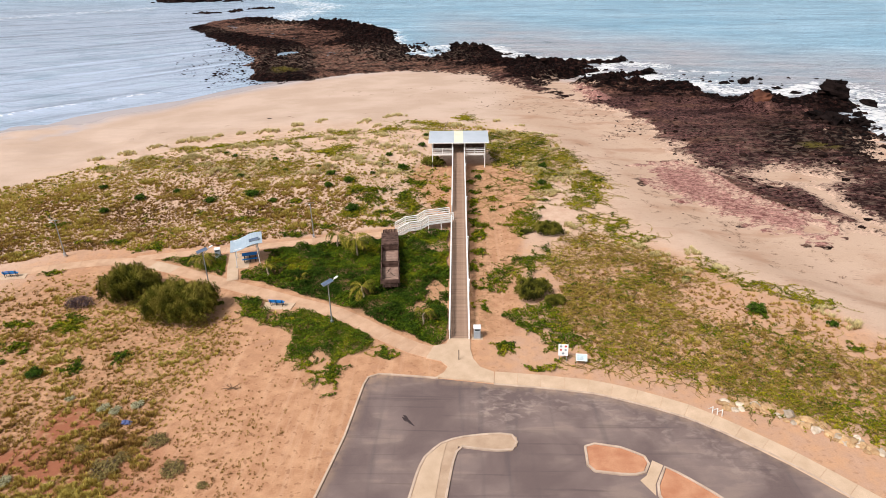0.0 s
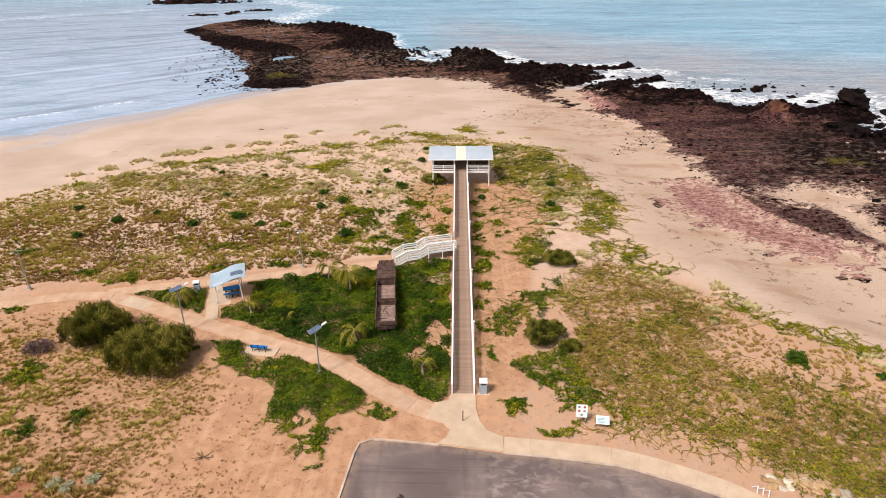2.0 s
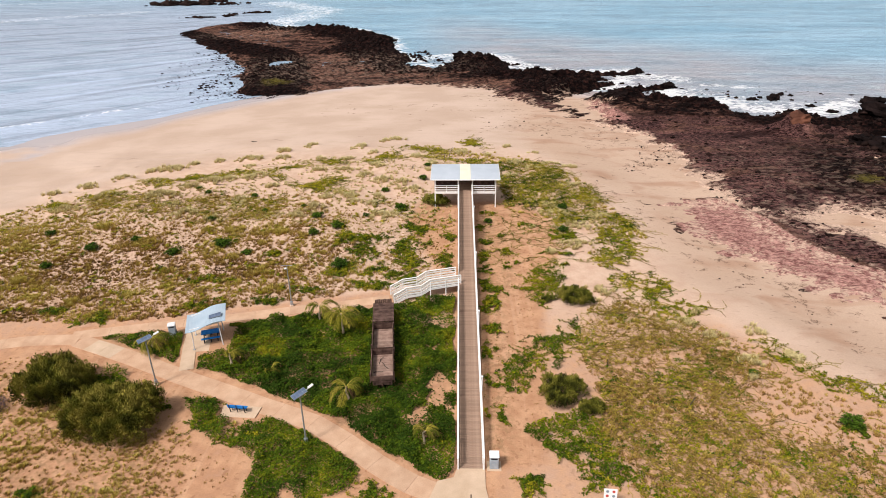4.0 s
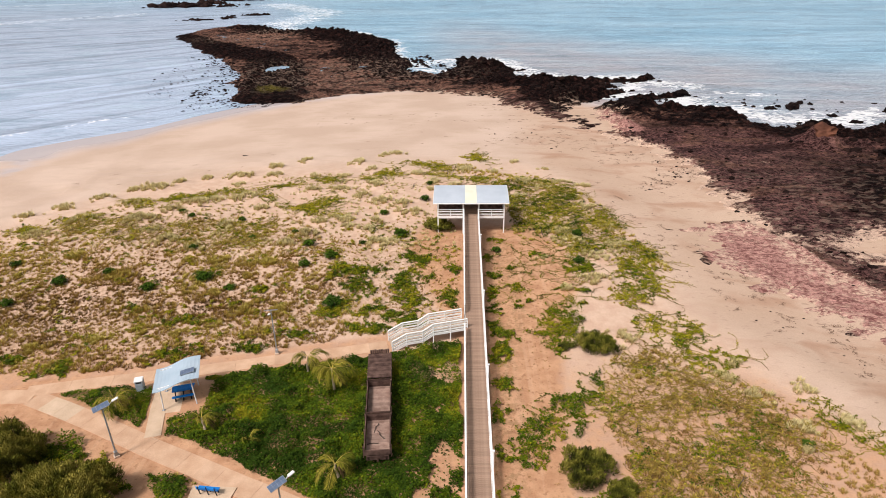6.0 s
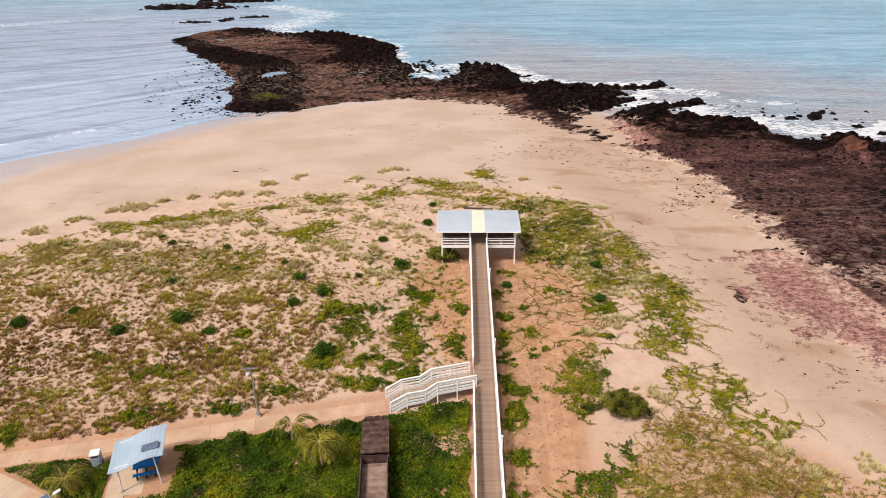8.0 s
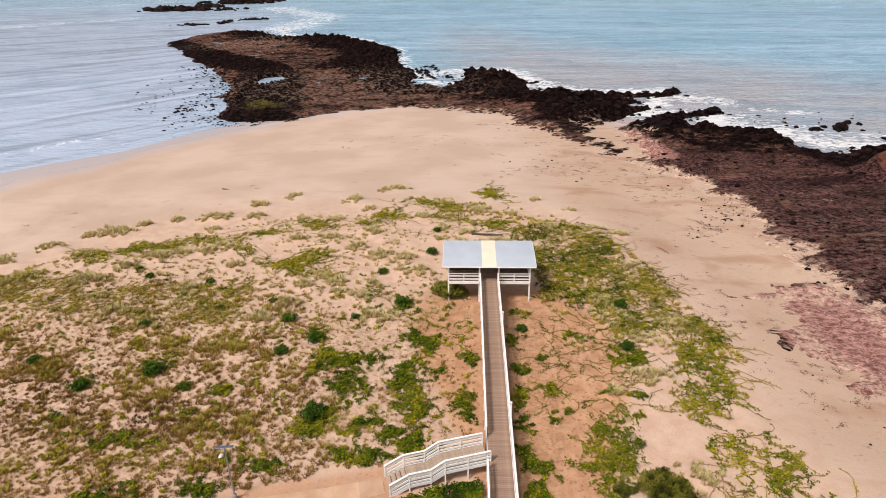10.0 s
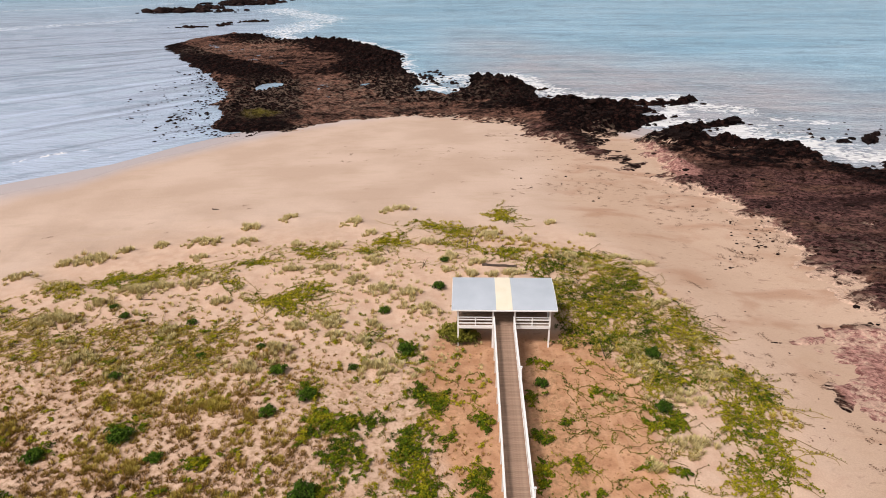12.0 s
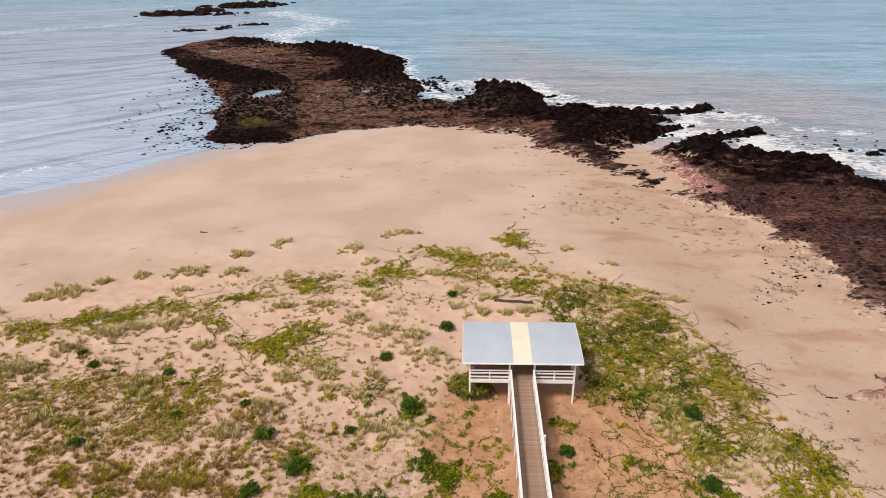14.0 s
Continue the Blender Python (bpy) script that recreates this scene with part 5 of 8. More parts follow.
def build_stairs():
    st = tagged(new("timber_stairs"), "white-railed timber stairs down from the boardwalk", "stairs")
    # from the deck down to the footpath, askew to the boardwalk
    top = Vector((-0.93, 25.55, 1.22))
    way = Vector((-6.95, -2.15, 0)).normalized()
    side = Vector((-way.y, way.x, 0))
    half = 0.92
    marks = ((0.0, 1.22), (3.25, 1.22), (4.25, 0.68), (5.75, 0.68), (7.1, 0.08))
    z_up = Vector((0, 0, 1))
    at = lambda s, z, o: Vector((top.x, top.y, 0)) + way * s + side * o + z_up * z
    yaw = math.degrees(math.atan2(way.y, way.x))
    n = 0
    for (s0, z0), (s1, z1) in zip(marks[:-1], marks[1:]):
        if z0 == z1:
            count = round((s1 - s0) / 0.145)
            for k in range(count):
                s = s0 + (k + 0.5) * (s1 - s0) / count
                c = at(s, z0, 0)
                part("tread_board", boxed((-0.068, -half + 0.06, -0.036), (0.068, half - 0.06, 0)), STAIR_WOOD, st, at=pose(c.x, c.y, c.z, 0, 0, yaw))
        else:
            count = 4
            for k in range(count):
                s, z = s0 + (k + 0.5) * (s1 - s0) / count, z0 + (k + 0.6) * (z1 - z0) / count
                c = at(s, z, 0)
                part("step", boxed((-0.15, -half + 0.06, -0.045), (0.15, half - 0.06, 0)), STAIR_WOOD, st, at=pose(c.x, c.y, c.z, 0, 0, yaw))
        for o in (-half, half):
            a, b = at(s0, z0, o), at(s1, z1, o)
            first = True
            rail_run(st, a, b, rails=3, tall=1.0, post_gap=1.35, foot=lambda p: height(p.x, p.y) - 0.1, first=first, last=s1 > 7, top_wide=0.15, rail_tall=0.14)
            part("stringer", bar(a - z_up * 0.10, b - z_up * 0.10, 0.05, 0.24), WHITE_PAINT, st)


def build_lookout():
    lk = tagged(new("lookout_shelter"), "roofed white timber lookout platform at the boardwalk's end", "lookout")
    y0, y1, z = 48.66, 53.2, RAMP_TOP
    for x in (-4.15, -0.98, 0.98, 4.15):
        for y in (48.72, 53.1):
            g = height(x, y)
            part("post", boxed((x - 0.075, y - 0.075, g - 0.3), (x + 0.075, y + 0.075, 4.1 if y < 50 else 4.45), bevel=0.008), WHITE_PAINT, lk)
    part("beam", boxed((-4.4, 48.62, 3.96), (4.4, 48.72, 4.12)), WHITE_PAINT, lk)
    part("beam", boxed((-4.4, 53.08, 4.32), (4.4, 53.18, 4.48)), WHITE_PAINT, lk)
    for s in (-1, 1):
        part("fascia", boxed((min(s * 0.98, s * 4.2), 48.56, z - 0.30), (max(s * 0.98, s * 4.2), 48.62, z + 0.02)), WHITE_PAINT, lk)
        part("fascia", boxed((s * 4.2 - 0.03, 48.62, z - 0.30), (s * 4.2 + 0.03, y1, z + 0.02)), WHITE_PAINT, lk)
        rail_run(lk, (s * 1.02, 48.66, z), (s * 4.1, 48.66, z), rails=2, tall=0.84, post_gap=1.55, first=False, last=False)
        rail_run(lk, (s * 4.15, 48.8, z), (s * 4.15, 53.0, z), rails=2, tall=0.84, post_gap=1.5, first=False, last=False)
        part("bench_seat", boxed((min(s * 1.4, s * 3.7), 52.2, z + 0.42), (max(s * 1.4, s * 3.7), 52.65, z + 0.47)), STAIR_WOOD, lk)
        for x in (1.6, 3.5):
            part("bench_leg", boxed((s * x - 0.04, 52.25, z), (s * x + 0.04, 52.6, z + 0.42)), WHITE_PAINT, lk)
    for k in range(42):
        x = -4.1 + k * 0.2
        part("screen_slat", boxed((x - 0.09, 53.14, z), (x + 0.09, 53.17, z + 1.45)), RUST_WOOD, lk)
    # dark panels added mid-platform in place of the shade behind the rails
    for s in (-1, 1):
        part("side_screen", boxed((min(s * 1.0, s * 4.1), 51.0, z), (max(s * 1.0, s * 4.1), 51.04, z + 1.35)), RUST_WOOD, lk)
    count = 32
    for k in range(count):
        y = y0 + (k + 0.5) * (y1 - y0) / count
        part("deck_board", boxed((-4.18, y - 0.066, z - 0.036), (4.18, y + 0.066, z)), DECK_WOOD, lk)

    def sheet(xa, xb, mat, name, lift=0.0):
        """Gently bowed, ribbed roof sheet from the front eave up to the back."""
        xs, bm = np.arange(xa, xb + 1e-4, (xb - xa) / max(2, round((xb - xa) / 0.1))), bmesh.new()
        rows = []
        for j in range(9):
            t = j / 8
            y = 48.22 + t * 5.25
            zz = 4.18 + 0.46 * t + 0.30 * math.sin(math.pi * t) * 0.6 + lift
            rows.append([bm.verts.new((x, y, zz + (0.005 if i % 2 else 0.0))) for i, x in enumerate(xs)])
        for r0, r1 in zip(rows[:-1], rows[1:]):
            for i in range(len(xs) - 1):
                bm.faces.new((r0[i], r0[i + 1], r1[i + 1], r1[i]))
        made = bmesh.ops.extrude_face_region(bm, geom=list(bm.faces))
        bmesh.ops.translate(bm, verts=[v for v in made["geom"] if isinstance(v, bmesh.types.BMVert)], vec=(0, 0, -0.03))
        bmesh.ops.recalc_face_normals(bm, faces=bm.faces)
        return part(name, bm, mat, lk)
    sheet(-4.70, -0.72, ROOF_METAL, "roof_sheet")
    sheet(0.72, 4.70, ROOF_METAL, "roof_sheet")
    sheet(-0.73, 0.73, CREAM_SHEET, "skylight_sheet", 0.018)["label"] = "cream translucent centre strip"
    part("gutter", boxed((-4.72, 48.14, 4.08), (4.72, 48.24, 4.19), bevel=0.01), WHITE_PAINT, lk)
    for s in (-1, 1):
        pts = [(s * 4.72, 48.22 + 5.25 * k / 6, 4.13 + 0.46 * k / 6 + 0.18 * math.sin(math.pi * k / 6)) for k in range(7)]
        for a, b in zip(pts[:-1], pts[1:]):
            part("barge_board", bar(a, b, 0.03, 0.14), WHITE_PAINT, lk)
    for x in np.linspace(-4.4, 4.4, 9):
        part("rafter", bar((x, 48.3, 4.06), (x, 53.4, 4.50), 0.05, 0.12), WHITE_PAINT, lk)


build_boardwalk()
build_stairs()
build_lookout()


# ---- old timber wagons ----
def build_wagon(length, flat):
    wg = tagged(new("railway_wagon"), "", "wagon", "row of old wagons")
    w, rim, floor = 0.90, 1.90, 1.22
    half = length / 2
    if flat:
        tagged(wg, "old brown timber wagon with a flat boarded top")
        for k in range(11):
            y = -half + (k + 0.5) * length / 11
            part("board", boxed((-w - 0.08, y - length / 22 + 0.008, 1.78), (w + 0.08, y + length / 22 - 0.008, 1.86 + 0.01 * (k % 2))), RUST_WOOD, wg)
        for s in (-1, 1):
            part("side_board", boxed((s * (w + 0.05) - 0.04, -half, 1.05), (s * (w + 0.05) + 0.04, half, 1.77)), RUST_WOOD, wg)
        for k in range(9):
            x = -0.72 + 0.18 * k
            part("end_plank", boxed((x - 0.082, half - 0.06, 1.1), (x + 0.082, half + 0.02, 2.22 + 0.03 * ((k * 7) % 3))), RUST_WOOD, wg)
    else:
        tagged(wg, "old brown open timber wagon with an empty worn tray")
        for k in range(12):
            y = -half + (k + 0.5) * length / 12
            part("floor_board", boxed((-w + 0.05, y - length / 24 + 0.006, floor - 0.05), (w - 0.05, y + length / 24 - 0.006, floor + 0.008 * (k % 3))), TRAY_WOOD, wg)
        for s in (-1, 1):
            for k in range(3):
                z = 1.18 + 0.245 * k
                part("side_board", boxed((s * w - 0.035, -half, z), (s * w + 0.035, half, z + 0.235)), RUST_WOOD, wg)
            for y in (-half + 0.1, 0, half - 0.1):
                part("stake", boxed((s * (w + 0.075) - 0.035, y - 0.05, 0.95), (s * (w + 0.075) + 0.035, y + 0.05, rim + 0.03)), RUST_WOOD, wg)
        part("end_board", boxed((-w, -half - 0.03, 1.18), (w, -half + 0.04, rim - 0.28)), RUST_WOOD, wg)
        for k in range(3):
            z = 1.18 + 0.245 * k
            part("end_board", boxed((-w, half - 0.04, z), (w, half + 0.03, z + 0.235)), RUST_WOOD, wg)
        part("rim_iron", boxed((-w - 0.05, half - 0.06, rim - 0.005), (w + 0.05, half + 0.05, rim + 0.03)), DARK_IRON, wg)
    for s in (-1, 1):
        part("sole_bar", boxed((s * 0.62 - 0.07, -half - 0.1, 0.78), (s * 0.62 + 0.07, half + 0.1, 1.10)), DARK_IRON, wg)
        part("bogie_plate", boxed((s * 0.70 - 0.03, -0.95, 0.42), (s * 0.70 + 0.03, 0.95, 0.60)), DARK_IRON, wg)
        for y in (-0.95, 0.95):
            bm = bmesh.new()
            tube(bm, (s * 0.53 - 0.06, y, 0.36), (s * 0.53 + 0.06, y, 0.36), 0.34, sides=20)
            tube(bm, (s * 0.53 - 0.09, y, 0.36), (s * 0.53 + 0.09, y, 0.36), 0.09, sides=10)
            part("wheel", bm, DARK_IRON, wg)
    for y in (-0.95, 0.95):
        part("axle", tube(bmesh.new(), (-0.6, y, 0.36), (0.6, y, 0.36), 0.05), DARK_IRON, wg)
    for s in (-1, 1):
        part("headstock", boxed((-0.8, s * (half + 0.04) - 0.06, 0.80), (0.8, s * (half + 0.04) + 0.06, 1.12)), RUST_WOOD, wg)
        part("coupler", boxed((-0.07, min(s * half, s * (half + 0.32)), 0.82), (0.07, max(s * half, s * (half + 0.32)), 0.98)), DARK_IRON, wg)
    return wg


wagon = build_wagon(3.55, False)
wagon.matrix_basis = pose(-7.24, 10.3, 0.0, 0, 0, 5.6)
copy_thing(wagon, pose(-7.63, 14.3, 0.0, 0, 0, 5.6))
build_wagon(3.3, True).matrix_basis = pose(-7.99, 18.05, 0.0, 0, 0, 5.6)


# ---- solar street lamps ----
def build_lamp(tall=4.55, panel_turn=(14, -9, 0)):
    lp = tagged(new("solar_street_lamp"), "grey steel solar street lamp on a concrete footing", "street lamp", "solar street lamps")
    part("footing", boxed((-0.2, -0.2, -0.2), (0.2, 0.2, 0.16), bevel=0.02), KERB, lp)
    part("base_box", boxed((-0.12, -0.12, 0.16), (0.12, 0.12, 0.52), bevel=0.015), STEEL, lp)
    part("pole", tube(bmesh.new(), (0, 0, 0.5), (0, 0, tall), 0.065, 0.048, 12), STEEL, lp)
    part("arm", tube(bmesh.new(), (0, 0, tall - 0.35), (0.72, 0.0, tall + 0.16), 0.03), STEEL, lp)
    head = part("lamp_head", boxed((-0.2, -0.11, -0.05), (0.24, 0.11, 0.05), bevel=0.03), LAMP_WHITE, lp, "white lamp head", at=pose(0.90, 0.0, tall + 0.22, 0, -14, 0))
    part("lens", boxed((-0.1, -0.08, -0.06), (0.18, 0.08, -0.052)), SIGN_WHITE, head)
    m = pose(-0.05, 0.0, tall + 0.06, *panel_turn)
    panel = part("solar_panel", boxed((-0.56, -0.25, -0.02), (0.56, 0.25, 0.014)), STEEL, lp, "tilted dark solar panel", at=m)
    for i in range(4):
        for j in range(2):
            x, y = -0.545 + i * 0.274, -0.238 + j * 0.24
            part("cell", boxed((x, y, 0.016), (x + 0.264, y + 0.232, 0.02)), SOLAR, panel)
    part("bracket", bar((0, 0, tall - 0.3), (-0.08, 0, tall + 0.04), 0.05, 0.05), STEEL, lp)
    return lp


lamp = build_lamp()
lamp.matrix_basis = pose(-12.08, 2.5, height(-12.08, 2.5), 0, 0, 44)
copy_thing(lamp, pose(-26.2, 9.25, height(-26.2, 9.25), 0, 0, 40))
# the lamps on the dune side of the path lean their panels towards the sea
for x, y in ((-17.85, 22.1), (-46.0, 17.0)):
    build_lamp(panel_turn=(-24, 0, 88)).matrix_basis = pose(x, y, height(x, y), 0, 0, -82)


# ---- picnic shelter, table, benches, bins ----
def build_shelter():
    sh = tagged(new("picnic_shelter"), "small steel picnic shelter with a wavy pale blue roof", "shelter")
    ax, ay = Vector((2.95, 0.95, 0)).normalized(), Vector((-0.9, 2.8, 0)).normalized()
    o = Vector((-25.0, 14.25, 0.07))
    for u, v, z in ((0.1, 0.05, 2.12), (2.62, 0.05, 2.5), (0.1, 2.55, 2.12), (2.62, 2.55, 2.5)):
        p = o + ax * u + ay * v
        part("post", tube(bmesh.new(), p, p + Vector((-0.12 if u > 1 else 0.1, 0, z)), 0.05, sides=10), LAMP_WHITE, sh)
        part("foot_plate", boxed((p.x - 0.12, p.y - 0.12, 0.07), (p.x + 0.12, p.y + 0.12, 0.09)), STEEL, sh)
    bm = bmesh.new()
    rows = []
    for i in range(25):
        u = -0.35 + 3.55 * i / 24
        z = 2.17 + 0.19 * u + 0.13 * math.sin((u + 0.35) / 3.55 * 2 * math.pi + 3.5)
        rows.append([bm.verts.new(o + ax * u + ay * v + Vector((0, 0, z + (0.012 if i % 2 else 0)))) for v in (-0.30, 1.3, 2.9)])
    for a, b in zip(rows[:-1], rows[1:]):
        for j in range(2):
            bm.faces.new((a[j], b[j], b[j + 1], a[j + 1]))
    made = bmesh.ops.extrude_face_region(bm, geom=list(bm.faces))
    bmesh.ops.translate(bm, verts=[v for v in made["geom"] if isinstance(v, bmesh.types.BMVert)], vec=(0, 0, -0.04))
    bmesh.ops.recalc_face_normals(bm, faces=bm.faces)
    part("roof", bm, PALE_ROOF, sh, "wavy pale blue sheet roof")
    for v in (0.05, 2.55):
        a, b = o + ax * 0.0 + ay * v + Vector((0, 0, 2.09)), o + ax * 2.75 + ay * v + Vector((0, 0, 2.52))
        part("beam", bar(a, b, 0.06, 0.10), LAMP_WHITE, sh)
    yaw = math.degrees(math.atan2(ax.y, ax.x))
    c = o + ax * 2.3 + ay * 0.75 + Vector((0, 0, 2.83))
    panel = part("solar_panel", boxed((-0.55, -0.3, -0.02), (0.55, 0.3, 0.015)), STEEL, sh, "small solar panel on the roof", at=pose(c.x, c.y, c.z, 4, -9, yaw))
    for i in range(4):
        part("cell", boxed((-0.53 + i * 0.268, -0.28, 0.017), (-0.53 + i * 0.268 + 0.258, 0.28, 0.021)), SOLAR, panel)


def build_table():
    tb = tagged(new("picnic_table"), "bright blue slatted picnic table with black legs", "picnic table")
    for k in range(5):
        y = -0.34 + 0.17 * k
        part("top_slat", boxed((-0.9, y - 0.075, 0.71), (0.9, y + 0.075, 0.75)), BLUE_PLASTIC, tb)
    for s in (-1, 1):
        for k in range(2):
            y = s * (0.66 + 0.15 * k)
            part("seat_slat", boxed((-0.9, y - 0.068, 0.42), (0.9, y + 0.068, 0.46)), BLUE_PLASTIC, tb)
    for x in (-0.65, 0, 0.65):
        part("cross_bar", boxed((x - 0.035, -0.8, 0.36), (x + 0.035, 0.8, 0.415)), BLACK_FRAME, tb)
        for s in (-1, 1):
            part("leg", bar((x, s * 0.62, 0.0), (x, s * 0.25, 0.70), 0.07, 0.06), BLACK_FRAME, tb)
            part("foot", boxed((x - 0.04, s * 0.75 - 0.05, 0.0), (x + 0.04, s * 0.75 + 0.05, 0.37)), BLACK_FRAME, tb)
    tb.matrix_basis = pose(-24.0, 16.2, 0.078, 0, 0, 18) @ Matrix.Diagonal((0.92, 0.95, 1.0, 1))


def build_bench():
    bn = tagged(new("park_bench"), "bright blue slatted park bench with black legs", "bench", "park benches")
    for k in range(3):
        part("seat_slat", boxed((-0.9, -0.05 + 0.14 * k, 0.42), (0.9, 0.075 + 0.14 * k, 0.46)), BLUE_PLASTIC, bn)
    for k in range(2):
        part("back_slat", boxed((-0.9, -0.02, -0.06), (0.9, 0.02, 0.07)), BLUE_PLASTIC, bn, at=pose(0, -0.13 - 0.03 * k, 0.60 + 0.17 * k, 12))
    for x in (-0.72, 0, 0.72):
        part("leg", bar((x, 0.3, 0.0), (x, 0.28, 0.42), 0.06, 0.06), BLACK_FRAME, bn)
        part("back_leg", bar((x, -0.02, 0.0), (x, -0.20, 0.86), 0.06, 0.06), BLACK_FRAME, bn)
        part("seat_bar", boxed((x - 0.03, -0.08, 0.37), (x + 0.03, 0.33, 0.418)), BLACK_FRAME, bn)
    return bn


def build_bin():
    bi = tagged(new("litter_bin"), "white and blue-grey litter bin enclosure on a slab", "litter bin", "litter bins")
    part("slab", boxed((-0.5, -0.45, -0.05), (0.5, 0.45, 0.05)), PALE_CONCRETE, bi)
    part("body", boxed((-0.31, -0.31, 0.05), (0.31, 0.31, 1.08), bevel=0.02), BIN_GREY, bi)
    part("door", boxed((-0.26, -0.332, 0.14), (0.26, -0.312, 0.86), bevel=0.006), BIN_GREY, bi, "blue-grey door panel")
    part("opening", boxed((-0.22, -0.318, 0.91), (0.22, -0.27, 1.03)), BLACK_FRAME, bi)
    part("lid", boxed((-0.35, -0.35, 1.08), (0.35, 0.35, 1.18), bevel=0.04), LAMP_WHITE, bi)
    part("handle", boxed((0.20, -0.352, 0.46), (0.23, -0.333, 0.6)), STEEL, bi)
    return bi


build_shelter()
build_table()
bench = build_bench()
bench.matrix_basis = pose(-18.2, 5.8, 0.14, 0, 0, -6) @ Matrix.Diagonal((0.82, 0.85, 0.95, 1))
copy_thing(bench, pose(-49.3, 12.1, 0.10, 0, 0, 10))
litter_bin = build_bin()
litter_bin.matrix_basis = pose(1.62, 0.35, height(1.62, 0.35), 0, 0, 0)
copy_thing(litter_bin, pose(-27.85, 16.75, height(-27.85, 16.75), 0, 0, 18))


# ---- signs, bollards, stones ----
def build_signs():
    sg = tagged(new("warning_sign"), "white sign panel with five small grey symbols on two posts", "sign")
    for x in (-0.3, 0.3):
        part("post", tube(bmesh.new(), (x, 0.03, -0.3), (x, 0.03, 1.5), 0.03), STEEL, sg)
    part("panel", boxed((-0.42, -0.02, 0.55), (0.42, 0.0, 1.6)), SIGN_WHITE, sg)
    for x, z, mat in ((-0.2, 1.4, PRINT_GREY), (0.2, 1.4, SIGN_RED), (-0.2, 1.08, SIGN_RED), (0.2, 1.08, PRINT_GREY), (0.0, 0.76, PRINT_GREY)):
        part("symbol", tube(bmesh.new(), (x, -0.021, z), (x, -0.026, z), 0.095, sides=20), mat, sg)
    sg.matrix_basis = pose(8.85, -3.4, height(8.85, -3.4), -12, 0, -4)
    ib = tagged(new("information_board"), "low tilted pale blue information board", "sign")
    for x in (-0.35, 0.35):
        part("post", tube(bmesh.new(), (x, 0.1, -0.3), (x, 0.1, 0.62), 0.03), STEEL, ib)
    board = part("panel", boxed((-0.48, -0.32, -0.02), (0.48, 0.32, 0.02), bevel=0.006), SIGN_WHITE, ib, at=pose(0, 0, 0.68, 38))
    part("print", boxed((-0.44, -0.28, 0.021), (0.44, 0.28, 0.025)), SIGN_BLUE, board)
    for k in range(4):
        part("text_bar", boxed((-0.36, -0.2 + 0.1 * k, 0.026), (0.1 + 0.06 * (k % 2), -0.17 + 0.1 * k, 0.029)), PRINT_GREY, board)
    ib.matrix_basis = pose(10.35, -3.75, height(10.35, -3.75), 0, 0, -6)
    po = tagged(new("bollard"), "thin dark steel bollard in the concrete apron", "bollard")
    part("post", tube(bmesh.new(), (0, 0, 0), (0, 0, 0.95), 0.035), BLACK_FRAME, po)
    part("cap", tube(bmesh.new(), (0, 0, 0.95), (0, 0, 0.985), 0.042), DARK_IRON, po)
    po.matrix_basis = pose(-0.05, -3.15, 0.145)
    rail = tagged(new("safety_rail"), "short white tubular rail beside the pavement", "rail")
    for k in range(3):
        x, y = 19.25 + 0.3 * k, -9.95 - 0.17 * k
        part("post", tube(bmesh.new(), (x, y, -0.2), (x - 0.05, y + 0.05, 0.72), 0.04), WHITE_PAINT, rail)
        part("brace", tube(bmesh.new(), (x - 0.05, y + 0.05, 0.70), (x - 0.1, y + 0.55, 0.1), 0.035), WHITE_PAINT, rail)


def stone_mesh(name, seed, size=1.0, squash=0.65, rough=0.35):
    bm = bmesh.new()
    bmesh.ops.create_icosphere(bm, subdivisions=3 if rough > 0.9 else 2, radius=size)
    for v in bm.verts:
        q = v.co.normalized()
        k = 1 + 0.7 * rough * (noise.noise(q * 1.3 + Vector((seed * 3.1, 0, 0))) + 0.6 * noise.noise(q * 3.0 + Vector((0, seed * 2.7, 0))) + 0.35 * noise.noise(q * 6.5 + Vector((seed, 0, 2))))
        v.co = Vector((q.x * k, q.y * k * 0.85, q.z * k * squash)) * size
    me = bpy.data.meshes.new(name)
    bm.to_mesh(me)
    bm.free()
    return me


def build_stone_wall():
    wall = tagged(new("rubble_wall"), "low bank of pale and ochre rubble stones above the pavement", "stone wall")
    rng = random.Random(5)
    pale = [stone_mesh("stone", k) for k in range(4)]
    ochre = [stone_mesh("stone", k + 9) for k in range(2)]
    for me, mat in [(m, PALE_STONE) for m in pale] + [(m, ORANGE_STONE) for m in ochre]:
        me.materials.append(mat)
    flat = [stone_mesh("stone", k + 20, 1.0, 0.38, 0.6) for k in range(3)]
    for k, me in enumerate(flat):
        me.materials.append((PALE_STONE, ORANGE_STONE, ORANGE_STONE)[k])
    line = along([(20.4, -8.9), (22.6, -8.75), (24.1, -9.6), (25.4, -10.7), (27.0, -12.0), (28.4, -13.1), (30.2, -14.3), (34, -17.4)], 0.42)
    for k, p in enumerate(line):
        for _ in range(5):
            x, y = p.x + rng.uniform(-0.3, 0.3), p.y + rng.uniform(-0.75, 0.45)
            s = rng.uniform(0.14, 0.27) + 0.34 * rng.random() ** 3
            me = rng.choice(pale[:2] + flat * 3) if rng.random() < 0.6 else rng.choice(ochre + flat)
            part("stone", me, None, wall, at=pose(x, y, height(x, y) + 0.12 * s, rng.uniform(-20, 20), rng.uniform(-20, 20), rng.uniform(0, 360)) @ Matrix.Diagonal((s, s, s, 1)))


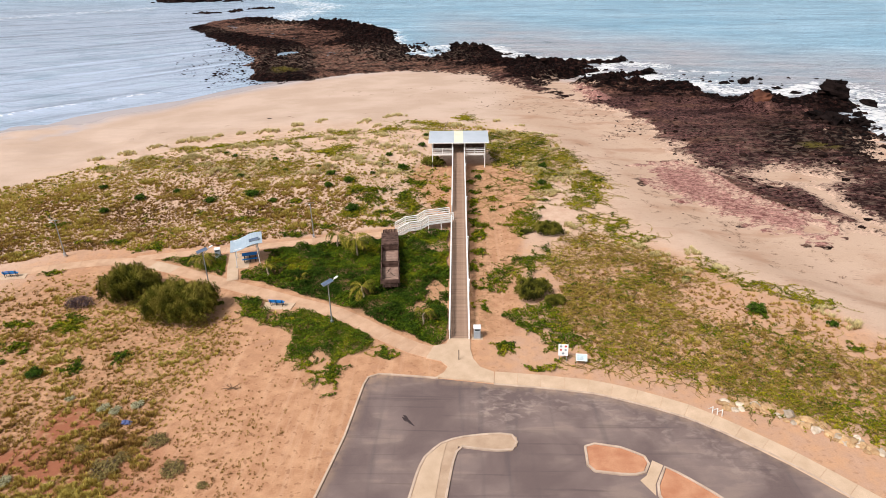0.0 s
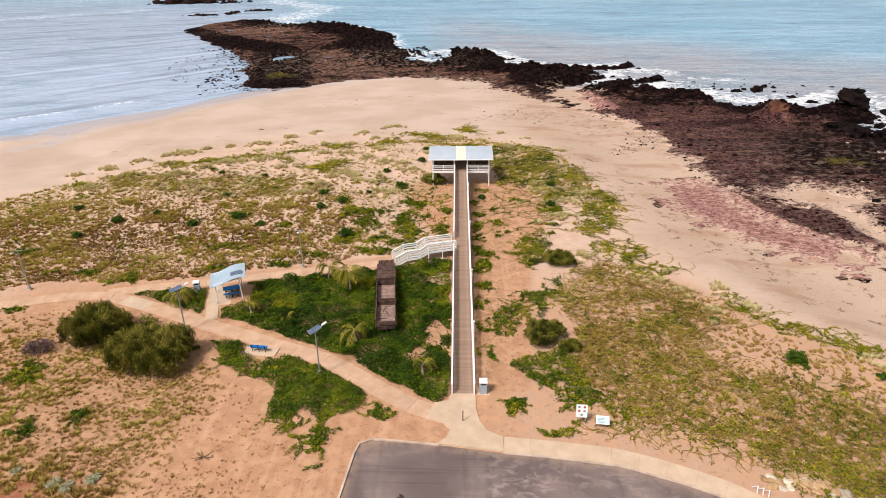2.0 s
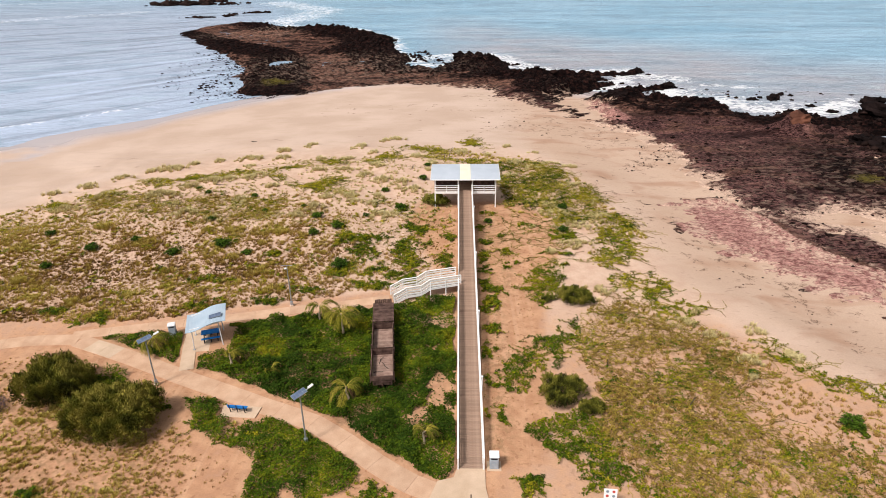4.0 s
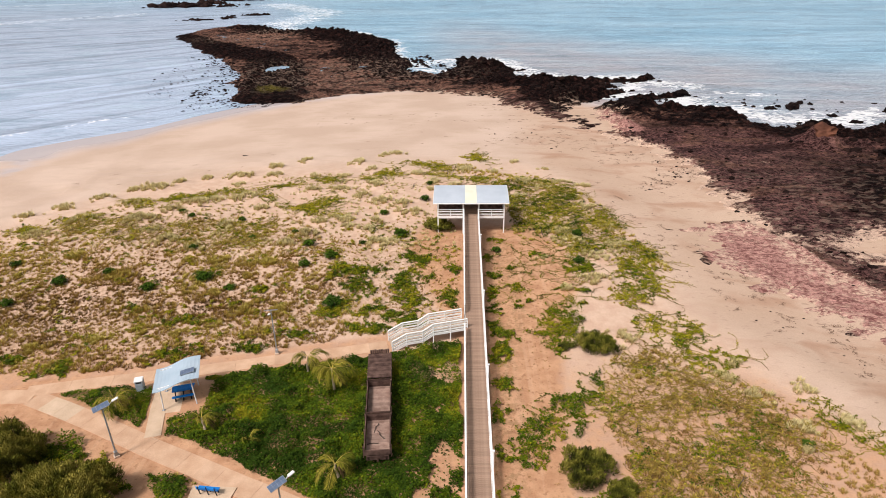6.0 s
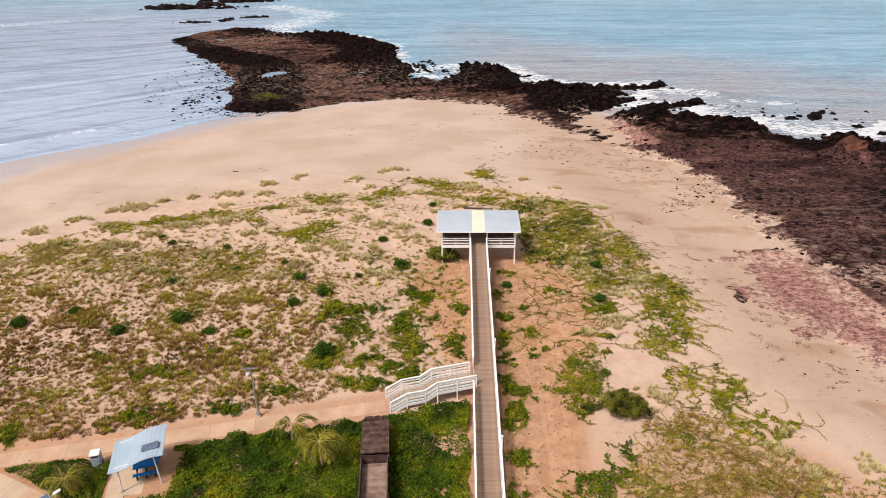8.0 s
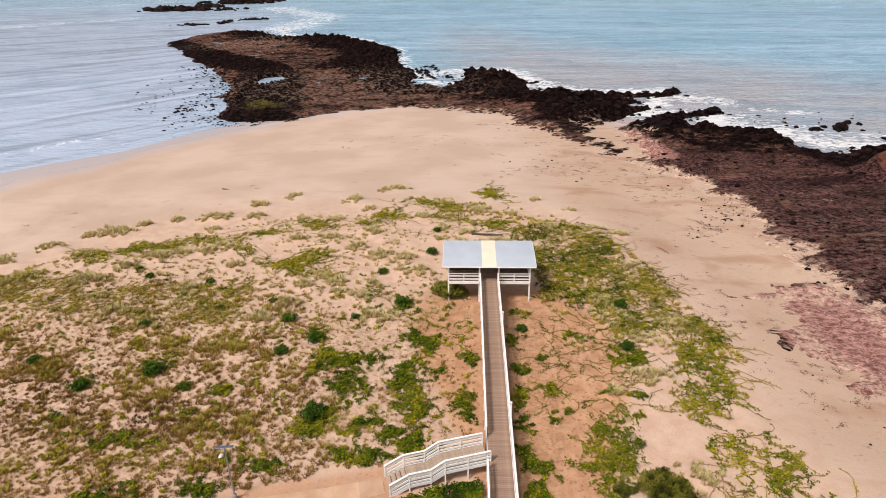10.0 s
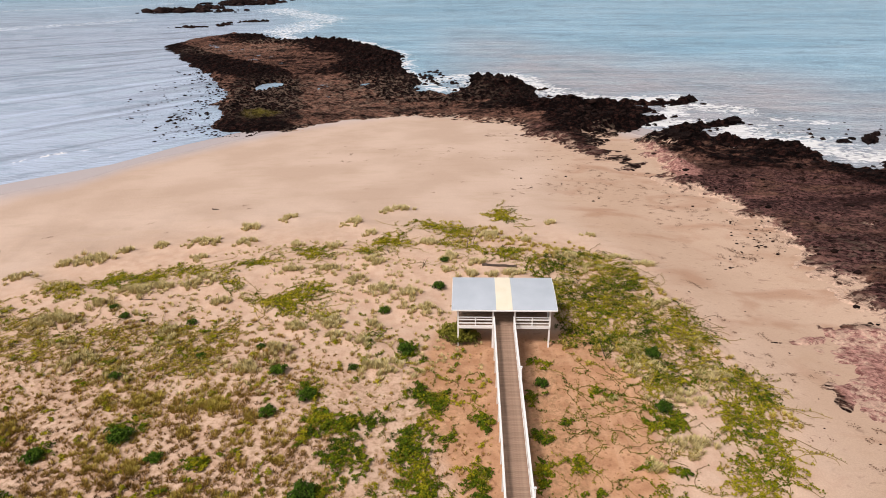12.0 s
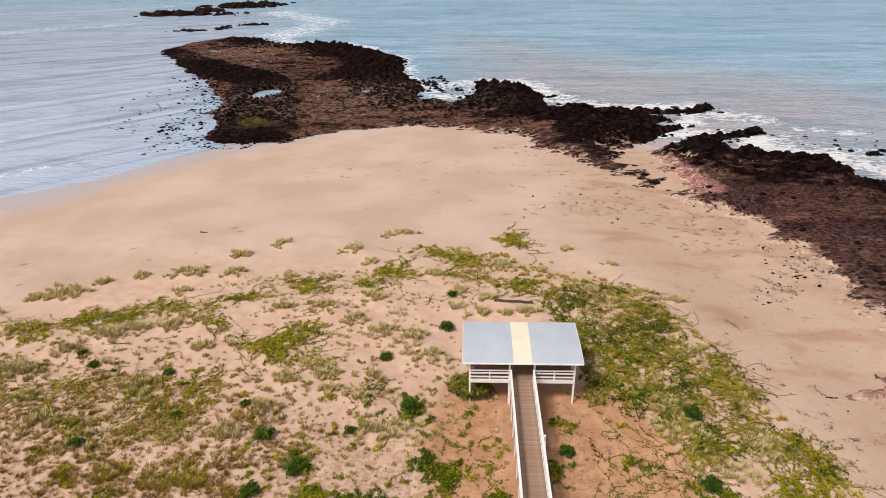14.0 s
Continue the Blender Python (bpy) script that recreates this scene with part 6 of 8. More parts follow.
def build_boulders():
    rng = random.Random(11)
    dark = [stone_mesh("boulder", 20 + k, 1.0, 0.75, 1.15) for k in range(5)]
    for me in dark:
        me.materials.append(BOULDER)
    pink = stone_mesh("boulder", 40, 1.0, 0.9, 1.0)
    pink.materials.append(PINK_ROCK)
    for x, y, s in ((71, 124.2, 1.0), (73.5, 126, 0.8), (80, 129.5, 1.2), (82, 128.5, 0.8), (81.4, 117, 1.0), (83.4, 111.4, 1.1), (98.9, 120.7, 1.9), (96.5, 120, 1.4), (88.0, 101.6, 3.2), (94.4, 98.7, 1.9), (77.1, 81.0, 2.6), (82.2, 81.2, 1.8), (96.4, 119.2, 2.4),
                    (86.4, 89.5, 1.4), (76, 124.2, 1.7), (74.9, 85.0, 2.0), (77.7, 127.8, 1.0), (69.8, 123.9, 0.8), (86.0, 104, 2.0), (51.8, 159.5, 1.3), (54.5, 138, 1.4), (56.5, 139, 0.9), (36.5, 122.5, 2.0), (39, 121, 1.6), (-1.0, 183, 1.8), (2.5, 186, 1.9)):
        ob = thing("boulder", None, (x, y, max(SEA - 0.2, float(reef_height(np.array([x]), np.array([y]))[0])) + 0.15 * s), rng.choice(dark))
        ob.scale, ob.rotation_euler = (s * rng.uniform(0.9, 1.2), s * rng.uniform(0.7, 1.0), s * rng.uniform(0.6, 0.95)), (0, 0, rng.uniform(0, 6))
        tagged(ob, "dark wet sea boulder standing at the reef's edge", "boulder", "shore boulders")
    ob = thing("boulder", None, (66.5, 93.3, 0.0), pink)
    ob.scale = (2.6, 2.0, 1.9)
    tagged(ob, "large orange-pink boulder on the dark rock shelf", "boulder", "shore boulders")


def build_log():
    bm = bmesh.new()
    pts = [Vector((-1.75 + 0.39 * k, 0.05 * math.sin(k * 1.3), 0.13 + 0.02 * math.sin(k * 2.1))) for k in range(11)]
    for k, (a, b) in enumerate(zip(pts[:-1], pts[1:])):
        tube(bm, a, b + (b - a) * 0.05, 0.15 - 0.004 * k, 0.146 - 0.004 * k, 9)
    me = bpy.data.meshes.new("driftwood_log")
    bm.to_mesh(me)
    bm.free()
    lg = thing("driftwood_log", DRIFTWOOD, (0.1, 63.7, height(0.1, 63.7)), me)
    lg.rotation_euler = (0, 0, radians(-4))
    tagged(lg, "long dark driftwood log lying on the dune sand", "log")
    second = thing("driftwood_log", DRIFTWOOD, (0.1, 59.5, height(0.1, 59.5)), me)
    second.scale = (0.82, 1, 1)
    tagged(second, "dark driftwood log lying behind the lookout", "log")
    st = thing("driftwood_stick", DRIFTWOOD, (-40.1, 84.0, height(-40.1, 84.0)), me)
    st.scale, st.rotation_euler = (0.28, 0.5, 0.6), (0, 0, radians(-12))
    tagged(st, "short dark driftwood stick on the bare beach", "log")


def build_litter():
    bag = thing("plastic_bag", BAG_BLUE, (-25.3, -11.3, height(-25.3, -11.3) + 0.1), stone_mesh("plastic_bag", 61, 1.0, 0.6, 1.2))
    bag.scale = (0.34, 0.24, 0.26)
    tagged(bag, "crumpled dark blue plastic bag lying on the earth", "litter")
    bm = bmesh.new()
    rng = random.Random(4)
    for k in range(7):
        a = k * 0.9 + rng.uniform(-0.3, 0.3)
        end = Vector((0.75 * math.cos(a), 0.55 * math.sin(a), rng.uniform(0.12, 0.3)))
        tube(bm, Vector((0, 0, 0.02)), end, 0.04, 0.015, 6)
        tube(bm, end * 0.6, end * 0.6 + Vector((rng.uniform(-0.3, 0.3), rng.uniform(-0.3, 0.3), 0.1)), 0.022, 0.01, 5)
    me = bpy.data.meshes.new("dead_plant")
    bm.to_mesh(me)
    bm.free()
    dead = thing("dead_plant", DEAD_STEM, (-18.6, -7.1, height(-18.6, -7.1)), me)
    tagged(dead, "dry brown dead plant sprawled on bare earth", "plant")


build_signs()
build_litter()
build_stone_wall()
build_boulders()
build_log()


# ---- plants: arrays of blades and leaves ----
RNG = np.random.default_rng(7)


def blades(x, y, z, radius, tall, tint, count, wind=0.06):
    """Soft tufts of thin blades that lean outwards and a little downwind; dead brown roots, darkened further as painted
    shade.
    """
    n = len(x)
    k = np.repeat(np.arange(n), count)
    m = len(k)
    ang, lean, out = RNG.uniform(0, 2 * np.pi, m), RNG.uniform(0.1, 1.0, m), RNG.uniform(0, 1, m) ** 0.5
    r, ca, sa = radius[k], np.cos(ang), np.sin(ang)
    bx, by = x[k] + ca * r * 0.5 * out, y[k] + sa * r * 0.5 * out
    h = tall[k] * RNG.uniform(0.5, 1.15, m) * (1.1 - 0.55 * lean)
    w = RNG.uniform(0.014, 0.036, m) * np.clip(r / 0.3, 0.75, 1.25)
    across = np.stack([-sa * w, ca * w, 0 * w], 1)
    base = np.stack([bx, by, z[k] - 0.02], 1)
    tip = np.stack([bx + ca * r * 0.6 * lean + wind * h * 0.8, by + sa * r * 0.62 * lean - wind * h * 0.3, z[k] + h], 1)
    v = np.stack([base - across, base + across, tip], 1).reshape(-1, 3)
    f = np.arange(3 * m).reshape(-1, 3)
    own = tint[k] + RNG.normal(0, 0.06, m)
    # root tint: dead brown plus the shade inside a tuft; tips painted lighter
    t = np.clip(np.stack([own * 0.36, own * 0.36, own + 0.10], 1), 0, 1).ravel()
    return v, f, t


def leaves(p, size, tint, tilt=0.5, slim=0.6):
    """Single leaves: pointed quads that face mostly up."""
    m = len(p)
    ang = RNG.uniform(0, 2 * np.pi, m)
    u = np.stack([np.cos(ang), np.sin(ang), RNG.uniform(-tilt, tilt, m)], 1)
    w = np.stack([-np.sin(ang), np.cos(ang), RNG.uniform(-tilt, tilt, m)], 1) * slim
    s = size[:, None] / 2
    lift = np.array([0, 0, 1.0]) * s * 0.25
    v = np.stack([p - u * s, p + w * s + lift, p + u * s, p - w * s + lift], 1).reshape(-1, 3)
    return v, np.arange(4 * m).reshape(-1, 4), np.repeat(np.clip(tint, 0, 1), 4)


def joined(bits):
    vs, fs, ts, n = [], [], [], 0
    for v, f, t in bits:
        vs.append(v), fs.append(f + n), ts.append(t)
        n += len(v)
    return np.concatenate(vs), np.concatenate(fs), np.concatenate(ts)


def stuff(name, bits, mat, label, category):
    v, f, t = joined(bits)
    tagged(thing(name, mat, data=raw_mesh(name, v, f, tint=t)), label, category, kind="stuff")


def clear_of_built(x, y, room=0.25):
    ok = outline_distance(x, y, CAR_PARK) > 1.9
    for line, wide in PATHS:
        ok &= line_distance(x, y, line) > wide / 2 + room
    ok &= ~((np.abs(x) < 1.1) & (y > -6) & (y < 48.5))
    ok &= ~((np.abs(x + 24) < 2.2) & (np.abs(y - 16) < 2.2)) & ~((np.abs(x + 17.8) < 1.9) & (np.abs(y - 5.8) < 0.8))
    ok &= line_distance(x, y, PAVEMENT) > 1.1
    ok &= outline_distance(x, y, APRON) > 0.1
    return ok


def scatter(outline, per_m2, wear=None, rough=1.6):
    """Random points within an outline, thinned by wear(x, y) between 0 and 1."""
    px, py = zip(*outline)
    area = (max(px) - min(px)) * (max(py) - min(py))
    n = int(area * per_m2)
    x, y = RNG.uniform(min(px), max(px), n), RNG.uniform(min(py), max(py), n)
    keep = outline_distance(x, y, outline) + rough * (fbm(x / 2.5, y / 2.5, 81, 3) - 0.5) < 0
    # nothing grows past the built stretch of dunes
    keep &= (y + 9 * (fbm(x / 3, y / 3, 82, 4) - 0.5) > -22.5) & (x > -38 - 0.56 * (y + 18)) & (x < 33 + 0.8 * (y + 18))
    x, y = x[keep], y[keep]
    if wear is not None:
        keep = RNG.uniform(0, 1, len(x)) < wear(x, y)
        x, y = x[keep], y[keep]
    keep = clear_of_built(x, y)
    return x[keep], y[keep]


def clumped(x, y, scale, lo, hi, seed):
    return smooth(lo, hi, fbm(x / scale, y / scale, seed, 4))


RED_PATCHES = ((-30.2, -11.3, 1.7, 2.2), (-28.4, -11.4, 1.3, 1.1), (-27.6, -16.4, 2.0, 1.4), (-31.4, -15.2, 1.8, 1.2))


def tussocks(x, y, lo=0.14, hi=0.34, tall=0.9, tint=0.35, spread=0.2, count=14, wind=0.06):
    r = RNG.uniform(lo, hi, len(x)) * (0.7 + 0.6 * fbm(x / 4, y / 4, 83, 2))
    t = tint + spread * 2 * (fbm(x / 5, y / 5, 85, 3) - 0.5) + RNG.normal(0, 0.07, len(x))
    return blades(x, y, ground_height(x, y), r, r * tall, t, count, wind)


def grass_clumps(spots, tall, tint, spread, dense=12.0, lo=0.30, hi=0.62, count=70):
    """Soft clumps of long grass: several tufts grown together round each spot (x, y, radius)."""
    xs, ys = [], []
    for px, py, r in spots:
        n = max(2, int(dense * r * (r + 0.5)))
        xs.append(px + RNG.normal(0, 0.62, n) * r)
        ys.append(py + RNG.normal(0, 0.5, n) * r)
    x, y = np.concatenate(xs), np.concatenate(ys)
    ok = clear_of_built(x, y)
    return tussocks(x[ok], y[ok], lo, hi, tall, tint, spread, count, 0.2)


INLAND_GRASS = ((-29.3, 39.4, 1.1), (-23.7, 39.2, 0.9), (-39.2, 35.8, 1.3), (-23.1, 29.2, 0.9), (-19.8, 29.3, 0.9), (-20.5, 25.4, 0.9), (-28.2, 25.2, 0.8), (-31.9, 25.1, 0.8), (-20.5, 37.8, 0.7), (-24.8, 36.0, 0.7), (-23.0, 38.9, 0.7),
                (-25.9, 26.7, 0.6), (-27.2, 32.9, 0.8), (-32.7, 39.2, 0.7), (-44.0, 30.0, 1.0), (-49.0, 27.0, 1.1), (-36.0, 24.0, 0.9), (-41.0, 22.5, 0.9), (-53.0, 34.0, 1.2), (-52.0, 17.1, 1.2), (-46.5, 40.0, 1.0), (-33.5, 29.0, 0.7), (-17.0, 33.5, 0.6))


def build_grass():
    bits, pale = [], []
    # small brown tufts dotted over the left dune: thick inland, thin towards the boardwalk and the crest
    x, y = scatter(LEFT_DUNE, 12.5, lambda x, y: (0.34 + 0.66 * clumped(x, y, 2.2, 0.34, 0.54, 87) + 0.30 * smooth(-18, -26, x) * smooth(32, 25, y)) * smooth(56, 36, y + 0.08 * np.abs(x + 30)) * (0.20 + 0.80 * smooth(-7, -18, x + 0.18 * (y - 30))) * (1 - 0.55 * smooth(-26, -36, x) * smooth(38, 46, y)))
    bits.append(tussocks(x, y, 0.15, 0.36, 0.95, 0.30 + 0.24 * smooth(28, 42, y), 0.44, 26))
    # wider olive tufts between them
    x, y = scatter(LEFT_DUNE, 2.2, lambda x, y: (0.1 + 0.9 * clumped(x, y, 2.2, 0.42, 0.56, 88)) * (0.25 * smooth(56, 46, y) + 0.75 * smooth(42, 32, y)) * (0.12 + 0.88 * smooth(-11, -22, x)))
    bits.append(tussocks(x, y, 0.28, 0.56, 0.8, 0.50, 0.40, 60))
    x, y = scatter(LEFT_DUNE, 1.7, lambda x, y: clumped(x, y, 2.2, 0.38, 0.56, 89) * smooth(36, 46, y))
    pale.append(tussocks(x, y, 0.16, 0.42, 0.9, 0.62, 0.3, 40))
    pale.append(grass_clumps(BEACH_GRASS, 1.15, 0.86, 0.2))
    pale.append(grass_clumps(CREST_GRASS, 1.1, 0.70, 0.3))
    bits.append(grass_clumps(INLAND_GRASS, 0.9, 0.66, 0.25))
    pale.append(grass_clumps(EAST_GRASS, 0.9, 0.62, 0.3))
    # field beside the car park
    off_red = lambda x, y: 0.25 + 0.75 * np.minimum.reduce([smooth(0.6, 1.2, np.hypot((x - px) / rx, (y - py) / ry)) for px, py, rx, ry in RED_PATCHES])
    x, y = scatter(LEFT_FIELD, 15.0, lambda x, y: (0.34 + 0.66 * clumped(x, y, 2.4, 0.36, 0.56, 91)) * smooth(-1, 4, -outline_distance(x, y, LEFT_FIELD)) * off_red(x, y) * (1 - 0.7 * smooth(5, 10, y)))
    bits.append(tussocks(x, y, 0.12, 0.28, 0.95, 0.52, 0.36, 28))
    x, y = scatter(LEFT_FIELD, 2.4, lambda x, y: clumped(x, y, 3.0, 0.44, 0.60, 93) * smooth(1, 6, -outline_distance(x, y, LEFT_FIELD)) * off_red(x, y) * (1 - 0.6 * smooth(4, 9, y)))
    bits.append(tussocks(x, y, 0.26, 0.48, 0.8, 0.64, 0.34, 64))
    x, y = scatter([(-23.5, -10), (-21.5, -16), (-24, -30), (-44, -30), (-40, -12), (-31, -8)], 6.0, lambda x, y: clumped(x, y, 2.2, 0.36, 0.54, 94) * off_red(x, y))
    bits.append(tussocks(x, y, 0.22, 0.50, 0.8, 0.50, 0.5, 60))
    # low dark tufts that thin out over the bare earth
    x, y = scatter([(-26, 2), (-18, 1), (-13, -6), (-13, -17), (-16, -22), (-24, -28), (-29, -10)], 9.0, lambda x, y: (0.15 + 0.85 * clumped(x, y, 2.0, 0.38, 0.60, 99)) * (0.35 + 0.65 * smooth(-6, -13, y)) * smooth(-9, -21, x + 0.15 * y))
    bits.append(tussocks(x, y, 0.09, 0.22, 0.9, 0.34, 0.22, 20))
    # dry undergrowth of the right-hand dune
    x, y = scatter(RIGHT_SCRUB, 5.5, lambda x, y: (0.12 + 0.88 * clumped(x, y, 1.7, 0.40, 0.54, 95)))
    bits.append(tussocks(x, y, 0.16, 0.36, 0.7, 0.32, 0.44, 30))
    x, y = scatter(RIGHT_SCRUB, 1.2, lambda x, y: clumped(x, y, 2.8, 0.42, 0.6, 96))
    bits.append(tussocks(x, y, 0.26, 0.50, 0.8, 0.42, 0.36, 56))
    x, y = scatter(OPEN_SCRUB, 5.5, lambda x, y: 0.35 + 0.65 * clumped(x, y, 2.0, 0.38, 0.56, 92))
    bits.append(tussocks(x, y, 0.14, 0.34, 0.9, 0.36, 0.34, 32))
    x, y = scatter(RIGHT_CREST, 1.5, lambda x, y: clumped(x, y, 3.0, 0.42, 0.58, 97))
    bits.append(tussocks(x, y, 0.24, 0.50, 0.9, 0.74, 0.25, 60))
    x, y = scatter(GREEN_BANK, 0.22)
    bits.append(tussocks(x, y, 0.22, 0.42, 1.0, 0.74, 0.16, 50))
    x, y = scatter([(5, 30), (17, 30), (19, 38), (17, 46), (6, 46)], 0.8, lambda x, y: smooth(7, 12, x) * clumped(x, y, 2.0, 0.4, 0.6, 100))
    bits.append(tussocks(x, y, 0.16, 0.42, 0.9, 0.60, 0.25, 44))
    x, y = scatter([(1.2, 1), (5.5, 2), (7, 26), (9, 44), (1.3, 47)], 1.9, lambda x, y: clumped(x, y, 2.0, 0.4, 0.6, 98))
    bits.append(tussocks(x, y, 0.06, 0.17, 0.8, 0.22, 0.3, 14))
    x, y = scatter([(-11, 27), (-1.5, 27), (-1.5, 47), (-9, 47)], 0.7, lambda x, y: clumped(x, y, 2.0, 0.4, 0.6, 90))
    bits.append(tussocks(x, y, 0.08, 0.22, 0.8, 0.34, 0.3, 18))
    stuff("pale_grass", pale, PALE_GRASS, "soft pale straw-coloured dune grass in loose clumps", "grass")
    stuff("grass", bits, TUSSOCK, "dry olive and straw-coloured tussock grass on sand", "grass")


def mat_leaves(x, y, low, high, size, tint, spread, seed):
    z = ground_height(x, y) + low + (high - low) * RNG.uniform(0.25, 1, len(x)) * (0.15 + 1.9 * smooth(0.3, 0.75, fbm(x / 1.1, y / 1.1, seed, 3)))
    t = tint + spread * 2.6 * (fbm(x / 1.7, y / 1.7, seed + 1, 4) - 0.5) + RNG.normal(0, 0.09, len(x)) - 0.20 * np.asarray(tint) / 0.6 * (RNG.uniform(0, 1, len(x)) < 0.35)
    return leaves(np.stack([x, y, z], 1), RNG.uniform(0.7, 1.3, len(x)) * size, t)


# x, y, half width, half depth of fresh green creeper patches
DUNE_PATCHES = ((-34.6, 33.5, 0.8, 0.7), (-34.6, 30.1, 0.6, 0.7), (-28.6, 27.4, 1.5, 0.7), (-29.1, 35.9, 1.1, 0.9), (-22.4, 32.8, 1.1, 0.7), (-24.8, 30.5, 0.5, 0.5), (-14.1, 29.4, 1.5, 1.5), (-15.1, 36.9, 1.3, 1.4), (-12.1, 37.1, 1.8, 1.2),
                (-12.2, 34.5, 1.3, 1.2), (-12.0, 32.3, 0.6, 0.5), (-10.6, 25.9, 1.2, 1.6), (-6.9, 35.7, 1.8, 2.1), (-6.6, 40.6, 1.5, 1.6), (-6.5, 31.5, 1.3, 1.0), (-10.5, 29.7, 1.2, 0.5), (-7.5, 27.9, 1.5, 1.3), (-15.9, 40.7, 0.9, 0.9),
                (-10.3, 33.7, 0.6, 0.7), (-5.6, 26.8, 1.4, 0.6), (-9.1, 48.3, 0.8, 0.8), (-8.3, 46.2, 0.8, 0.5), (-26.4, 21.8, 1.8, 0.8), (-20.1, 22.5, 1.3, 0.8))
STRIP_PATCHES = ((4.0, 33.2, 0.6, 0.7), (4.3, 30.1, 0.3, 0.3), (5.7, 30.9, 0.5, 0.3), (1.9, 32.3, 0.7, 1.2), (1.8, 29.6, 0.6, 0.6), (2.4, 26.2, 1.1, 1.4), (2.7, 45.8, 0.9, 0.5), (4.4, 37.5, 0.3, 0.4), (7.0, 41.6, 0.4, 0.6), (8.1, 40.8, 0.4, 0.5),
                 (9.3, 33.2, 0.4, 0.4), (11.3, 33.0, 0.6, 0.5), (11.5, 30.7, 0.5, 0.3), (12.1, 38.4, 1.3, 1.4), (2.2, 23.0, 0.8, 1.4), (2.1, 18.4, 0.7, 1.2), (2.1, 14.2, 0.7, 0.8), (2.1, 10.0, 0.6, 0.7), (2.0, 36.4, 0.6, 0.8), (2.1, 41.0, 0.6, 0.9),
                 (1.9, 21.0, 0.7, 0.8), (2.0, 6.0, 0.8, 0.6), (-2.2, 32.0, 0.9, 1.4), (-2.2, 38.0, 0.8, 1.0))
APRON_PATCHES = ((4.2, -1.6, 1.0, 0.9), (6.7, -4.8, 0.8, 0.5), (8.1, -3.8, 0.5, 0.4), (29.0, 4.3, 0.9, 0.6), (-37.7, 2.4, 1.5, 1.2), (-42.3, 2.1, 1.2, 0.7), (-40.4, -2.0, 1.0, 1.1), (-33.9, -4.1, 0.9, 0.6), (-29.7, -3.1, 0.7, 0.6),
                 (-45.3, 13.1, 1.1, 0.7), (-37.4, 19.6, 1.6, 0.8), (-17.4, 25.0, 1.4, 0.7), (-42.4, 21.0, 1.2, 0.7), (34.4, -1.4, 0.6, 0.5), (-52.0, 26.0, 1.0, 0.7), (-30.8, 9.9, 1.9, 0.9), (-27.3, 8.0, 0.9, 0.6), (-24.4, 6.4, 0.6, 0.4))
# x, y, half width, half depth, tint of olive creeper mats on the crest
CREST_MATS = ((-47.7, 57.4, 2.5, 1.3, 0.6), (-42.4, 59.2, 2.6, 2.0, 0.5), (-39.4, 61.0, 1.9, 0.7, 0.6), (-35.2, 62.1, 3.1, 1.0, 0.62), (-28.8, 59.0, 1.0, 1.0, 0.55), (-28.0, 63.7, 1.5, 1.4, 0.55), (-22.2, 66.5, 2.6, 1.2, 0.55), (-15.2, 67.0, 1.4, 0.9, 0.55),
              (-13.1, 71.3, 2.3, 1.8, 0.58), (-22.9, 54.8, 2.1, 2.2, 0.55), (-21.0, 57.1, 1.8, 2.2, 0.5), (-18.4, 52.4, 1.5, 0.6, 0.55), (-12.8, 48.7, 0.8, 0.8, 0.35), (-9.0, 75.6, 1.8, 1.6, 0.6), (-5.0, 72.5, 1.9, 2.6, 0.6), (1.1, 80.5, 1.8, 2.4, 0.6),
              (1.5, 67.6, 2.0, 1.6, 0.45), (-53.5, 52.5, 2.4, 1.2, 0.65), (-58.5, 49.0, 2.2, 1.2, 0.65))
DRY_MAT = [(-55.7, 51.2), (-49.9, 53.8), (-40.9, 48.4), (-38.4, 49.2), (-34.1, 50.8), (-28.0, 50.2), (-25.4, 50.0), (-25.8, 43.8), (-30.5, 42.0), (-34.2, 42.4), (-37.0, 44.0), (-42.6, 43.7), (-50.7, 46.3)]
EAST_MAT = [(2.9, 64.2), (5.9, 67.9), (10.2, 68.3), (14.2, 67.0), (15.0, 61.0), (16.4, 58.2), (16.4, 54.6), (18.1, 52.8), (18.2, 49.6), (16.9, 46.0), (19.2, 44.7), (21.5, 41.0), (18.0, 39.2), (16.4, 41.9), (14.2, 43.4), (12.1, 42.2), (10.2, 42.5),
            (10.5, 45.8), (8.7, 47.1), (5.9, 48.3), (5.2, 50.9), (4.9, 56.3)]
SEAWARD_MATS = ([(17.3, 44.4), (19.4, 44.3), (19.4, 40.9), (20.4, 38.1), (20.2, 34.9), (20.2, 33.0), (17.9, 32.1), (15.6, 29.8), (14.5, 30.9), (14.2, 32.6), (15.9, 37.7)],
                [(15.0, 27.8), (18.1, 29.9), (20.3, 28.8), (21.7, 27.0), (21.2, 24.5), (22.8, 22.6), (24.3, 21.4), (20.8, 20.2), (17.7, 20.7), (17.5, 23.8), (15.4, 25.8)],
                [(25.6, 17.5), (27.0, 16.6), (28.6, 12.2), (31.0, 10.4), (33.6, 9.6), (36.6, 5.0), (35.4, 3.9), (33.0, 7.6), (30.2, 8.4), (27.4, 10.0), (26.0, 13.6)])
